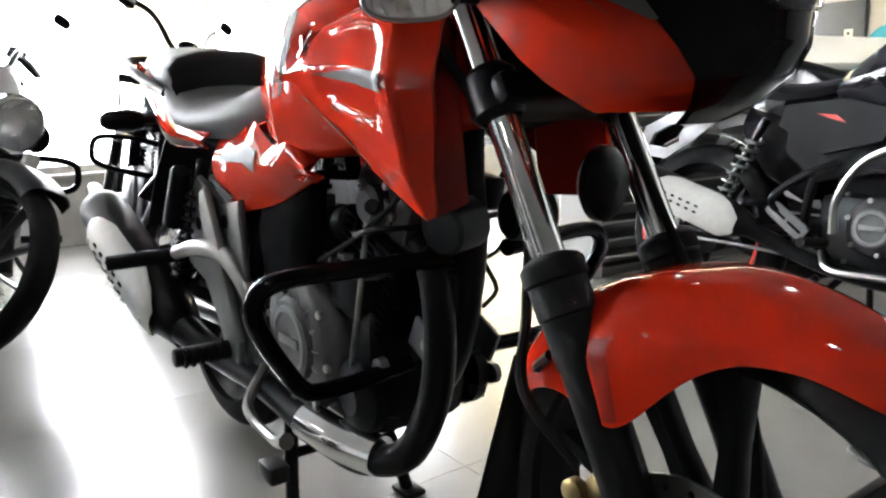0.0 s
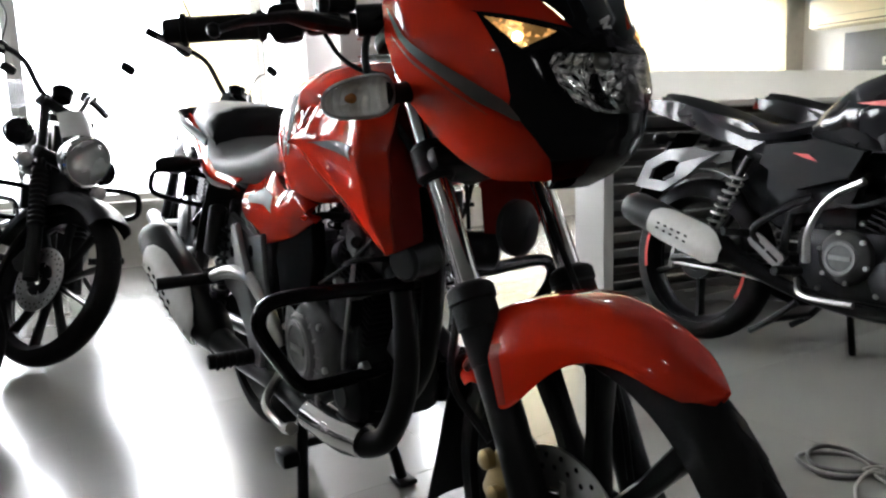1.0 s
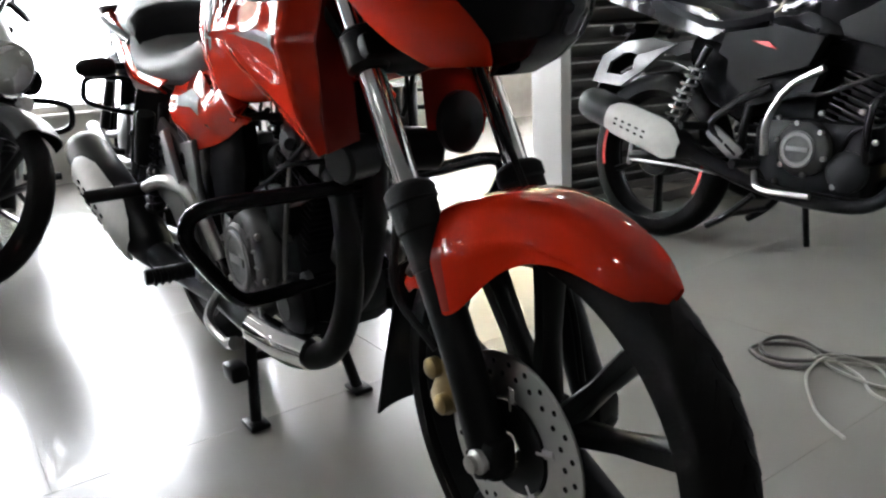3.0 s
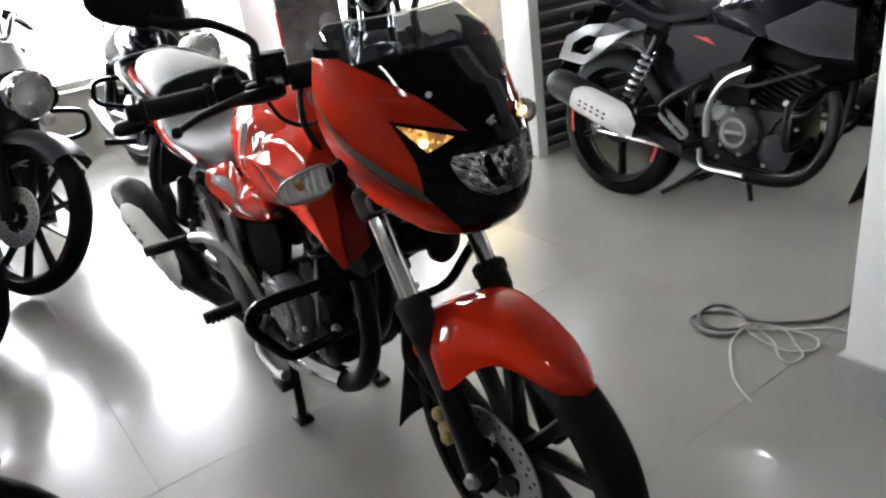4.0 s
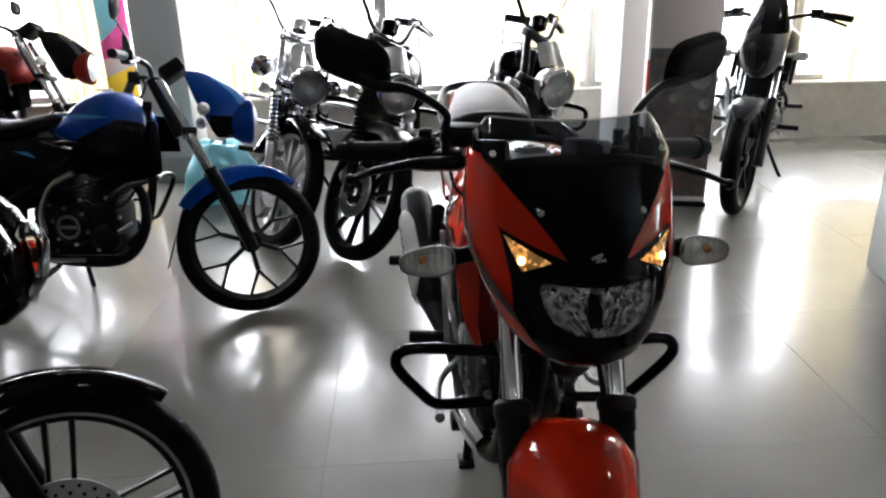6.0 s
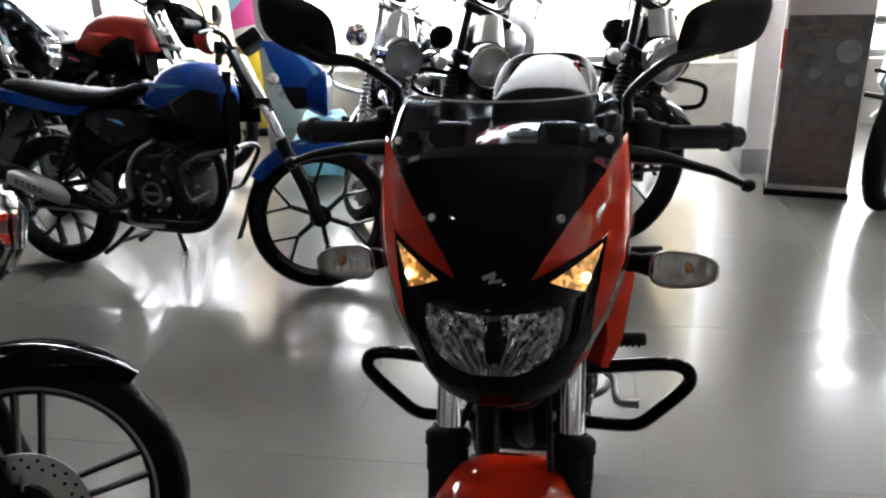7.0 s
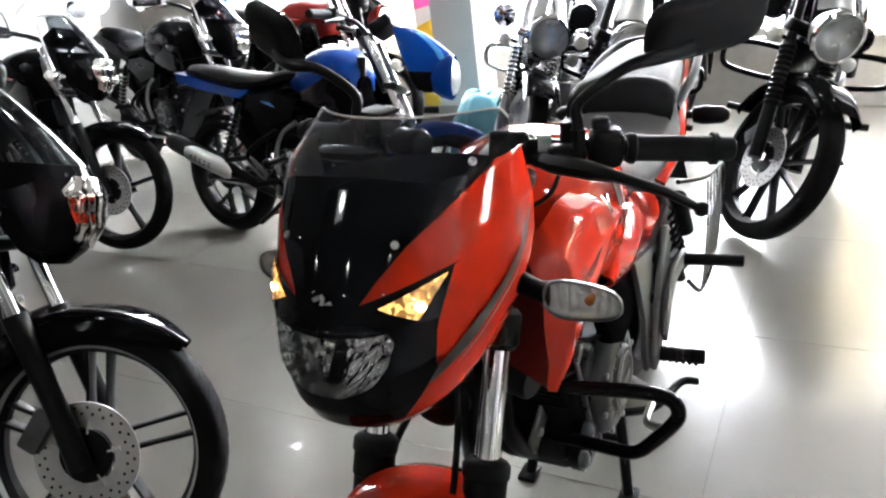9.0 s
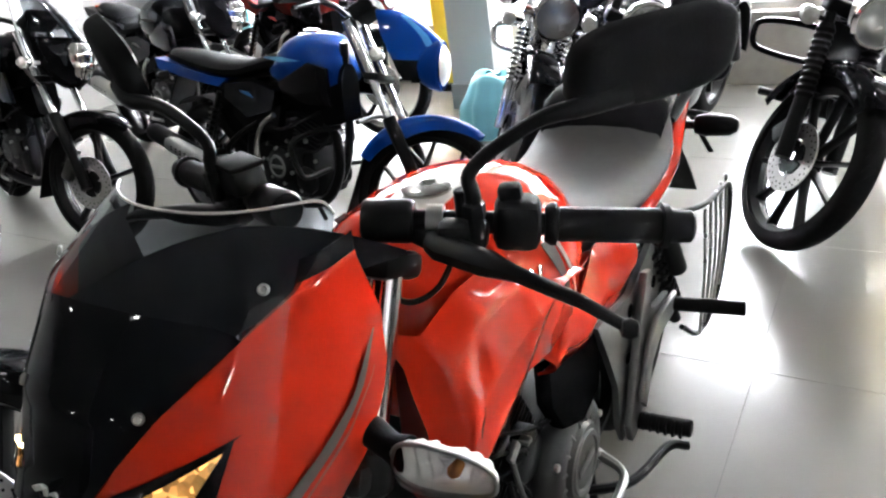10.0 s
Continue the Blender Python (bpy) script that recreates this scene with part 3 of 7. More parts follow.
text("poster_words", "NEW", .075, Matrix.Translation((.12, -.003, 1.37)) @ pose(0, 0, 0, 90, -90, 0), TEXT_BROWN, ps)
text("poster_words", "2018", .075, Matrix.Translation((.12, -.003, 1.66)) @ pose(0, 0, 0, 90, -90, 0), TEXT_BROWN, ps)
for k in range(4):
    part("script_bar", box((.05, .002, .020), (.24, -.003, 1.30 + k * .075), .0006, (0, 30, 0)), BLACK_MATT, ps)

# air conditioner on the side wall, niche and small things below it
ac = thing("air_conditioner", "large cream wall-mounted split air conditioner", "air conditioner", Matrix.Translation((X1 - .01, 3.62, 1.72)))
part("casing", box((.24, 1.25, .30), (-.12, 0, .15), .03), PLASTIC_CREAM, ac)
part("air_outlet", box((.05, 1.1, .03), (-.215, 0, .035), .006, (0, 20, 0)), BLACK_MATT, ac)
part("front_panel_seam", box((.004, 1.2, .004), (-.242, 0, .11), .001), SKIRT_GREY, ac)
part("drain_pipe", tube([(-.05, -.66, .05), (-.04, -.70, -.15), (-.04, -.80, -.45), (-.04, -1.0, -.62), (-.04, -1.1, -.70)], .009, 8), RUBBER, ac)
ni = tagged(part("wall_niche", block(X1 - .06, X1 - .001, 3.35, 3.95, 1.0, 1.66, .004), NICHE, None), "dark grey recessed wall board below the air conditioner", "wall board")
sk = thing("wall_socket", "small white wall socket plate", "socket", Matrix.Translation((X1 - .062, 3.50, 1.34)))
part("plate", box((.008, .085, .085), (-.004, 0, 0), .003), LAMINATE, sk)
part("switch", box((.006, .025, .03), (-.010, 0, 0), .002), BLACK_MATT, sk)
pf = thing("picture_frame", "small framed notice standing on a ledge", "picture frame", Matrix.Translation((X1 - .14, 3.72, 1.0)))
part("frame", box((.015, .24, .17), (0, 0, .087), .003, (0, -12, 0)), LAMINATE, pf)
for dy in (-.055, .055):
    part("print", box((.004, .085, .12), (-.012, dy, .087), .001, (0, -12, 0)), GREY_WALL, pf)
tagged(part("wall_ledge", block(X1 - .26, X1 - .001, 3.0, 4.1, .96, .999, .004), LAMINATE, None), "narrow white wall ledge", "ledge")


def balloon(p, r, material, label):
    prof = [(-r * 1.22, .004), (-r * 1.17, .010), (-r * 1.12, .006)]
    for i in range(13):
        a = math.pi * i / 12
        prof.append((-math.cos(a) * r * (1.12 if i < 6 else 1.0), max(.001, math.sin(a) * r)))
    ob = part("balloon", lathe(prof, (0, 0, 0), (.1, .05, 1), 24), material, None, "", 80)
    ob.location = p
    return tagged(ob, label, "balloon", "balloons hung from the ceiling")


TEAL = mat("teal_balloon", (0.10, 0.42, 0.52), 0.25, 0.0, 0.04, 10, coat=0.3)
YEL_B = mat("yellow_balloon", (0.80, 0.60, 0.08), 0.25, 0.0, 0.04, 10, coat=0.3)
CREAM_B = mat("cream_balloon", (0.80, 0.74, 0.58), 0.25, 0.0, 0.04, 10, coat=0.3)
for p, r, m_, l_ in (((4.30, 3.40, 2.06), .13, TEAL, "teal balloon hung under the ceiling"), ((4.62, 3.40, 2.06), .13, TEAL, "teal balloon hung under the ceiling"),
                     ((4.45, 3.25, 1.97), .10, YEL_B, "yellow balloon hung under the ceiling"), ((3.0, 3.3, 2.10), .13, CREAM_B, "cream balloon hung under the ceiling"),
                     ((5.15, 3.1, 2.0), .12, CREAM_B, "cream balloon hung under the ceiling"), ((5.50, 3.1, 2.0), .11, YEL_B, "yellow balloon hung under the ceiling"),
                     ((5.55, 2.35, 1.10), .16, TEAL, "teal balloon tied above the counter")):
    balloon(p, r, m_, l_)
sg = thing("hanging_sign", "small blue sign board hung from the ceiling", "sign", Matrix.Translation((5.15, 2.95, 2.02)) @ pose(0, 0, 0, 0, 0, 38))
part("board", box((.34, .012, .19), (0, 0, .06), .003, (0, 8, 0)), BLUE_SIGN, sg)
part("lettering_bar", box((.16, .003, .025), (0, -.008, .06), .001, (0, 8, 0)), BLUE_PALE, sg)
part("hanger", rod((0, 0, .15), (0, 0, CEIL - 2.02), .003, 6), STEEL, sg)

bn = tagged(part("banner", box((.14, .02, 1.6), (0, 0, .8), .004), CYAN, None), "narrow cyan banner strip by the end of the windows", "banner")
bn.location = (-4.12, WALL_Y - .06, .45)
# cable and cord lying on the floor
def moved(bm, dx, dy):
    bmesh.ops.translate(bm, vec=(dx, dy, 0), verts=bm.verts)
    return bm


cb = tube([(1.02, .15, .007), (.95, .165, .006), (.915, .225, .006), (.945, .295, .007), (1.01, .285, .006), (1.055, .225, .006), (1.02, .16, .008), (.95, .185, .014), (.945, .250, .007),
           (.985, .290, .012), (1.05, .285, .012), (1.08, .235, .007), (1.045, .165, .012), (1.075, .115, .008), (1.115, .078, .006), (1.182, .022, .006), (1.27, .003, .006), (1.37, .010, .006), (1.46, .05, .006), (1.60, .02, .006)], .0052, 8, 6)
tagged(part("cable_coil", moved(cb, .006, .03), CABLE_DARK, None), "loose coil of dark electric cable on the floor", "cable")
cd = tube([(.742, -.034, .005), (.769, .015, .005), (.815, .069, .005), (.93, .150, .006), (1.01, .158, .020), (1.03, .135, .012), (1.008, .07, .006), (.958, .024, .005), (.95, -.015, .005), (1.0, -.02, .006), (1.035, .02, .006),
           (1.07, .07, .012), (1.05, .13, .018), (1.01, .15, .012), (.99, .09, .010), (.995, .02, .006), (1.05, -.025, .005), (1.10, .0, .005), (1.09, .08, .008), (1.04, .15, .022), (1.0, .17, .016), (1.06, .10, .010),
           (1.12, .05, .005), (1.17, .0, .005), (1.19, -.068, .005)], .0036, 6, 6)
tagged(part("cord", moved(cd, -.01, .015), CABLE, None), "pale knotted cord tangled with a cable", "cord")


# ---- the red motorcycle ----
FORK = 0.5  # how far the fork leans back for each metre up


def fork_y(z):
    return (z - 0.293) * FORK


Z_F = [0.736, 0.752, 0.775, 0.80, 0.85, 0.90, 0.932, 0.979, 1.036, 1.078, 1.112]
Y_F = [0.040, 0.004, -0.026, -0.038, -0.042, -0.026, -0.004, 0.021, 0.074, 0.155, 0.225]
W_F = [0.052, 0.078, 0.102, 0.119, 0.142, 0.155, 0.159, 0.158, 0.151, 0.134, 0.122]
Y_R = [0.10, 0.115, 0.14, 0.160, 0.192, 0.211, 0.220, 0.226, 0.216, 0.242, 0.275]


def cowl(s, z, out=0.0):
    """The front cowl's skin: s runs from 0 at the nose to 1 at the rear edge (negative: the machine's right side)."""
    yf, w, yr = lerp(z, Z_F, Y_F), lerp(z, Z_F, W_F), lerp(z, Z_F, Y_R)
    a = min(abs(s) * 1.25, 1.0) * math.pi / 2
    x = (w + out) * math.sin(a) ** 0.92
    y = yf - out + (yr - yf) * 0.80 * (1 - math.cos(a) ** 1.15)
    if abs(s) > 0.8:
        y += (yr - yf) * 0.20 * (abs(s) - 0.8) / 0.2
    if s < 0:
        x *= 1 + 0.05 * min(1.0, max(0.0, -s - 0.3) * 2)
    return Vector((math.copysign(x, s) if s else 0.0, y, z))


def cowl_s(x, z):
    """The s at which the cowl is x wide at height z."""
    w = lerp(z, Z_F, W_F)
    return math.asin(min(1.0, (min(abs(x), w) / w) ** (1 / 0.92))) / (math.pi / 2) / 1.25


def cowl_strip(edge_a, edge_b, z0, z1, side, nu=10, nv=24, out=0.0, thick=0.0):
    """A panel of the cowl between two edges s(z)."""
    def fn(u, v):
        z = z0 + (z1 - z0) * v
        a, b = edge_a(z), edge_b(z)
        return cowl(side * (a + (b - a) * u), z, out)
    return sheet(fn, nu, nv, thick)


def curve_edge(zs, xs):
    return lambda z: cowl_s(lerp(z, zs, xs), z)


def hero_motorcycle():
    bike = thing("motorcycle", "glossy red street motorcycle with half fairing on its centre stand", "motorcycle")

    # front wheel, disc, caliper
    wheel("front_wheel", bike, (0, 0, 0.293), 0.291, 0.084, 5, BLACK_SATIN, pair=0.27, disc=-1, disc_r=0.122, spoke_w=0.028, turn=0.08)
    wheel("rear_wheel", bike, (0, 1.325, 0.315), 0.305, 0.108, 5, BLACK_SATIN, pair=0.17, spoke_w=0.026, drum=0.075, turn=0.2)
    cal = box((0.040, 0.045, 0.095), (-0.072, 0.103, 0.345), 0.012, (28, 0, 0))
    lathe([(0, 0), (0, .014), (.012, .014), (.016, .009), (.016, 0)], (-0.090, 0.113, 0.37), (-1, 0, 0), 16, cal)
    lathe([(0, 0), (0, .014), (.012, .014), (.016, .009), (.016, 0)], (-0.090, 0.095, 0.325), (-1, 0, 0), 16, cal)
    part("brake_caliper", cal, BRASS, bike, "gold-coloured disc brake caliper")
    nut = lathe([(0, 0), (0, .016), (.01, .016), (.014, .011), (.02, .011), (.022, .006), (.022, 0)], (-.108, 0, .293), (-1, 0, 0), 12)
    part("axle_nut", nut, STEEL, bike)

    # fork legs
    for s in (-1, 1):
        x = s * 0.09
        leg = tube([(x, -0.002, 0.27), (x, fork_y(.40), .40), (x, fork_y(.52), .52)], [.027, .025, .026], 16, 4)
        box((0.042, 0.046, 0.055), (x, 0, .293), 0.012, bm=leg)
        part("fork_leg", leg, BLACK_SATIN, bike)
        d = Vector((0, FORK, 1)).normalized()
        seal = lathe([(0, .026), (.0, .0275), (.05, .0285), (.052, .031), (.085, .031), (.088, .034), (.104, .034), (.110, .029), (.114, .020)], (x, fork_y(.505), .505), d, 24)
        part("fork_boot", seal, RUBBER, bike, "black ribbed rubber fork boot")
        part("fork_tube", rod((x, fork_y(.59), .59), (x, fork_y(.955), .955), .0180, 24), CHROME, bike, "polished chrome fork tube")
        cl = lathe([(0, .022), (.008, .029), (.05, .029), (.058, .022)], (x, fork_y(.742), .742), d, 24)
        part("fork_cover", cl, BLACK_SATIN, bike)
    yoke = box((0.22, 0.07, 0.035), (0, fork_y(.755), .765), .01, (-26, 0, 0))
    rod((0, fork_y(.74) + .035, .74), (0, fork_y(.95) + .035, .95), .028, 20, yoke)
    box((0.22, 0.07, 0.03), (0, fork_y(.95) + .01, .955), .01, (-26, 0, 0), yoke)
    part("fork_yoke", yoke, BLACK_SATIN, bike)

    # front mudguard
    A = [34, 44, 56, 68, 76, 86, 96, 106, 114, 120, 125, 129]
    HW = [.056, .066, .088, .104, .104, .088, .072, .061, .053, .046, .037, .024]
    DR = [.018, .045, .078, .102, .108, .076, .038, .018, .010, .007, .006, .004]

    def guard(u, v):
        a = 34 + 95 * (1 - (1 - v) ** 1.5)
        hw, dr = smooth_lerp(a, A, HW), smooth_lerp(a, A, DR)
        if a > 118:
            end = max(0.0, 1 - ((a - 118) / 11.2) ** 2.4) ** .5
            hw, dr = hw * end, dr * end
        k = (u - 0.5) * 2
        x = math.copysign(min(1.0, abs(k) * 1.55) ** 0.9, k) * hw
        e = max(0.0, (abs(k) - 0.42) / 0.58)
        crown = 0.014 * (1 - min(1, abs(k) * 1.55) ** 3)
        r = 0.294 + crown - 0.012 * min(1, abs(k) * 1.55) ** 2.5 - dr * e ** 1.15
        x *= 1 + 0.04 * e
        t = radians(a)
        return Vector((x, r * math.cos(t), 0.293 + r * math.sin(t)))
    part("front_mudguard", sheet(guard, 36, 60, 0.003), RED, bike, "glossy red front mudguard", 60)
    for s in (-1, 1):
        # decal strip on the mudguard's flank
        st = sheet(lambda u, v: guard(0.5 + s * (0.30 + 0.19 * v), 1 - (1 - (70 + 5 * u - 34) / 95) ** (1 / 1.5)) + Vector((s * 0.0045, 0, 0.001)), 4, 14)
        part("mudguard_stripe", st, RED_DARK, bike)
    flap = sheet(lambda u, v: Vector(((u - .5) * (.115 + .02 * v), .250 + .085 * v + .02 * (1 - 4 * (u - .5) ** 2), .47 - .27 * v)), 8, 10, 0.004)
    part("mud_flap", flap, BLACK_MATT, bike)
    brace = tube([(-.085, .16, .50), (-.06, .20, .47), (.06, .20, .47), (.085, .16, .50)], .006, 8)
    part("mudguard_brace", brace, BLACK_SATIN, bike)

    # cowl panels
    visor_x = curve_edge([.905, .918, .945, .979, 1.036, 1.060, 1.078, 1.112], [.026, .036, .054, .082, .139, .139, .1305, .118])
    lamp_out = curve_edge([.736, .752, .775, .80, .836, .884, .92, .948, .952], [.034, .050, .067, .085, .107, .111, .117, .122, .123])
    wedge = curve_edge([.88, .912, .9225, .952], [.0, .0, .034, .126])
    zero = lambda z: 0.0
    full = lambda z: 1.0

    def screen_base(u, v):
        z = .912 + (.128 - .024 * u ** 2) * v
        return cowl(visor_x(z) * u, z, .004)
    low = sheet(screen_base, 16, 24)
    mirror_x(low)
    bmesh.ops.remove_doubles(low, verts=low.verts, dist=1e-5)
    part("windscreen_base", low, SCREEN_BLACK, bike, "gloss black lower windscreen", 80)

    def screen(u, v):
        z = 1.040 - .024 * u ** 2 + (.044 + .026 * u ** 2 - .014 * u ** 12) * v
        q = cowl(visor_x(z) * u, z, .004)
        q.y += .014 * u * u * v
        return q
    hi = sheet(screen, 16, 18)
    mirror_x(hi)
    bmesh.ops.remove_doubles(hi, verts=hi.verts, dist=1e-5)
    ws = part("windscreen", hi, SMOKE, bike, "smoked translucent windscreen", 80)
    rim = tube([Vector((math.copysign(1, k) * screen(abs(k), 1).x, *screen(abs(k), 1).yz)) for k in np.linspace(-1, 1, 25)], .0014, 6, 2)
    part("windscreen_lip", rim, GREY_PANEL, bike, "pale ground edge of the windscreen")
    for s in (-1, 1):
        # red wedge above the pilot lamp and the long red flank
        up = cowl_strip(visor_x, full, .918, 1.040, s, 18, 34)
        part("upper_cowl", up, RED, bike, "glossy red upper cowl panel", 75)
        fl = cowl_strip(lambda z: lamp_out(z) - .004, full, .748, .920, s, 16, 30)
        part("side_cowl", fl, RED, bike, "glossy red cowl flank with a grey swoosh", 75)
        # swoosh: a curved grey band
        def swoosh(u, v):
            z = 0.972 - 0.150 * v
            c0 = lerp(z, [.812, .84, .88, .92, .972], [.40, .485, .62, .765, .93])
            half = lerp(v, [0, .2, .6, .85, 1], [.006, .028, .042, .050, .010])
            return cowl(s * (c0 + (u - .5) * 2 * half), z, .0030)
        part("swoosh_decal", sheet(swoosh, 6, 30), GREY_DECAL, bike)
        def swoosh2(u, v):
            z = 0.940 - 0.110 * v
            c0 = lerp(z, [.812, .84, .88, .92, .972], [.40, .485, .62, .765, .93]) + .085
            half = lerp(v, [0, .4, 1], [.002, .014, .003])
            return cowl(s * (c0 + (u - .5) * 2 * half), z, .0030)
        part("swoosh_decal", sheet(swoosh2, 4, 20), DARK_DECAL, bike)
        # black surround and lit pilot lamp
        sur = cowl_strip(wedge, lambda z: max(lamp_out(z), wedge(z)), .900, .952, s, 10, 18, .0025)
        part("pilot_surround", sur, BLACK_GLOSS, bike)
        pa, pb, pc = Vector((.061, 0, .921)), Vector((.098, 0, .9035)), Vector((.1175, 0, .9435))
        def amber(u, v):
            p = pa.lerp(pb, u).lerp(pc, v)
            return cowl(s * cowl_s(p.x, p.z), p.z, .0030)
        part("pilot_reflector", sheet(amber, 10, 10), AMBER, bike, "lit amber pilot lamp", 20)
        part("pilot_lens", sheet(lambda u, v: (lambda p: cowl(s * cowl_s(p.x, p.z), p.z, .0062))(pa.lerp(pb, u).lerp(pc, v)), 6, 8), CLEAR, bike)
        for x, z in ((.098, .916),):
            bl = lathe([(0, 0), (.0005, .0065), (.002, .0048), (.003, 0)], cowl(s * cowl_s(x, z), z, .0030), (s * .6, -.8, 0), 10)
            part("pilot_bulb", bl, WARM_BULB, bike)
        # bolts of the windscreen
        for x, z in ((.070, .981), (.122, 1.044)):
            q = cowl(s * cowl_s(x, z), z, .004)
            bo = lathe([(0, 0), (0, .0048), (.002, .0048), (.0032, .0034), (.002, .002), (.002, 0)], q, (s * .45, -.75, .5), 12)
            part("screen_bolt", bo, STEEL, bike)
        # turn signal: stalk, chromed pan, clear lens with a pale rim, amber bulb
        part("signal_stalk", tube([(s * .145, .195, .866), (s * .172, .186, .863), (s * .190, .184, .862)], [.015, .013, .017], 14, 4), BLACK_MATT, bike)
        cy, cz = .180, .857

        def outline(f, k):
            """Signal outline in (x, z): a rounded wedge, wider at the stalk."""
            a = 2 * math.pi * k
            cx_, sz_ = math.cos(a), math.sin(a)
            ex = math.copysign(abs(cx_) ** .72, cx_)
            ez = math.copysign(abs(sz_) ** .72, sz_)
            w_ = .044 * f
            h_ = (.0245 - .004 * ex) * f
            return Vector((s * (.229 + w_ * ex), 0, cz - .006 * ex + h_ * ez))
        def shell(fr, dy):
            def fn(u, v):
                q = outline(math.sin(math.pi / 2 * v) if v < 1 else 1.0, u)
                flute = 1 + (.20 * math.cos(2 * math.pi * 8 * (q.x * s - .229) / .088) * math.sin(math.pi * v) if dy > 0 else 0.0)
                return q + Vector((0, cy + dy * flute * math.cos(math.pi / 2 * v) ** .8 + .010 * (outline(1, u).x * s - .229) / .044, 0))
            return sheet(fn, 66, 22)
        pan = shell(1, .020)
        bmesh.ops.remove_doubles(pan, verts=pan.verts, dist=1e-5)
        sg = part("signal_housing", pan, SIGNAL_CHROME, bike, "turn signal housing in silver", 60)
        lens = shell(1, -.016)
        bmesh.ops.remove_doubles(lens, verts=lens.verts, dist=1e-5)
        part("signal_lens", lens, SIGNAL_GLASS, sg, "clear turn signal lens", 70)
        rimp = [outline(1.0, k / 28) + Vector((0, cy + .010 * (outline(1, k / 28).x * s - .229) / .044, 0)) for k in range(29)]
        part("signal_rim", tube(rimp, .0022, 8, 1, cap=False), SILVER_PAINT, sg)
        part("signal_bulb", lathe([(-.010, 0), (-.010, .005), (.002, .0065), (.006, .004), (.008, 0)], (s * .236, cy + .006, cz), (0, -1, 0), 10), AMBER_BULB, sg)
    # headlamp: a rounded lens notched by the nose, faceted bowl, bulb shield
    HZ = [.826, .831, .842, .860, .884, .899, .906]
    HX = [.024, .042, .060, .072, .078, .071, .048]
    lens_x = curve_edge(HZ, HX)
    def lens(u, v):
        z = .826 + (.080 - .008 * max(0.0, 1 - u * 2.2) ** 1.5) * v
        return cowl(lens_x(z) * u, z, .003)
    hl = sheet(lens, 16, 18)
    mirror_x(hl)
    bmesh.ops.remove_doubles(hl, verts=hl.verts, dist=1e-5)
    part("headlamp_lens", hl, CLEAR, bike, "clear headlamp lens", 80)
    def cavity(u, v, deep=.050):
        k = 2 * u - 1
        q = lens(abs(k), v)
        d_ = deep * (1 - k ** 4) ** .5 * max(0.0, math.sin(math.pi * v)) ** .5
        return Vector((math.copysign(q.x, k), q.y - .001 + d_, q.z))
    def facets(u, v):
        q = cavity(u, v, .046)
        a, b = (u * 9) % 1.0, (v * 4 + .5 * (int(u * 9) % 2)) % 1.0
        edge = max(0.0, min(1.0, min(u, 1 - u) * 9, min(v, 1 - v) * 7))
        q.y += edge * (.0046 * ((2 * a - 1) ** 2 + (2 * b - 1) ** 2))
        return q
    part("headlamp_reflector", sheet(facets, 100, 48), LAMP_CHROME, bike, "faceted silver headlamp reflector", 50)
    strip = sheet(lambda u, v: cavity(.5 + (u - .5) * (.05 + .12 * (1 - v)), .06 + .62 * v, .044), 8, 14)
    part("lamp_divider", strip, BLACK_GLOSS, bike, "dark divider between the reflectors")
    part("headlamp_bulb", lathe([(0, 0), (0, .010), (.010, .011), (.014, .007), (.016, 0)], (0, -.004, .888), (0, -1, 0), 16), STEEL, bike)
    mk = bmesh.new()
    for s in (-1, 1):
        join(mk, cowl_strip(lambda z: lens_x(z), lamp_out, .826, .902, s, 10, 20, .0015))
        join(mk, cowl_strip(zero, lamp_out, .736, .8265, s, 14, 20, .0015))
    bmesh.ops.remove_doubles(mk, verts=mk.verts, dist=1e-5)
    part("headlamp_surround", mk, BLACK_GLOSS, bike, "gloss black headlamp surround", 75)
    nose = bmesh.new()
    for s in (-1, 1):
        join(nose, sheet(lambda u, v: (lambda z: cowl(s * u * wedge(max(z, .918)) * 1.0 if z > .918 else s * u * max(lens_x(min(z, .906)), .12), z, .0022 + .004 * (1 - u) ** 2))(.895 + .030 * v), 10, 10))
    part("nose_panel", nose, BLACK_GLOSS, bike, "gloss black nose between the lamps", 70)
    under = sheet(lambda u, v: cowl(-(.06 + .94 * v), .750, -.004).lerp(cowl(.06 + .94 * v, .750, -.004), u), 10, 12)
    part("cowl_underside", under, BLACK_MATT, bike)
    for s in (-1, 1):
        liner = cowl_strip(lambda z: .60, full, .760, 1.050, s, 20, 20, -.007)
        part("cowl_liner", liner, BLACK_DEEP, bike)
    def inner(u, v):
        front = cowl((2 * u - 1) * visor_x(1.010) * .98, 1.010, -.012)
        back = Vector(((2 * u - 1) * .125, .335, .975 + .012 * (1 - (2 * u - 1) ** 2)))
        q = front.lerp(back, v)
        q.z += .010 * math.sin(math.pi * v)
        return q
    part("inner_cowl", sheet(inner, 20, 12), BLACK_DEEP, bike)
    emb = bmesh.new()
    q = cowl(0, .928, .006)
    for dx, dz, w_, h_, r_ in ((-.003, .006, .016, .005, -25), (.003, -.004, .016, .005, -25), (0, .001, .005, .014, 20)):
        box((w_, .002, h_), (q.x + dx, q.y - .001 - dz * .4, q.z + dz), .0006, (0, r_, 0), emb)
    part("nose_badge", emb, SILVER_DECAL, bike)
    dash = box((.15, .07, .040), (0, .345, .932), .015, (-35, 0, 0))
    rod((-.045, .330, .940), (-.045, .342, .958), .028, 20, dash)
    part("instrument_panel", dash, BLACK_MATT, bike)
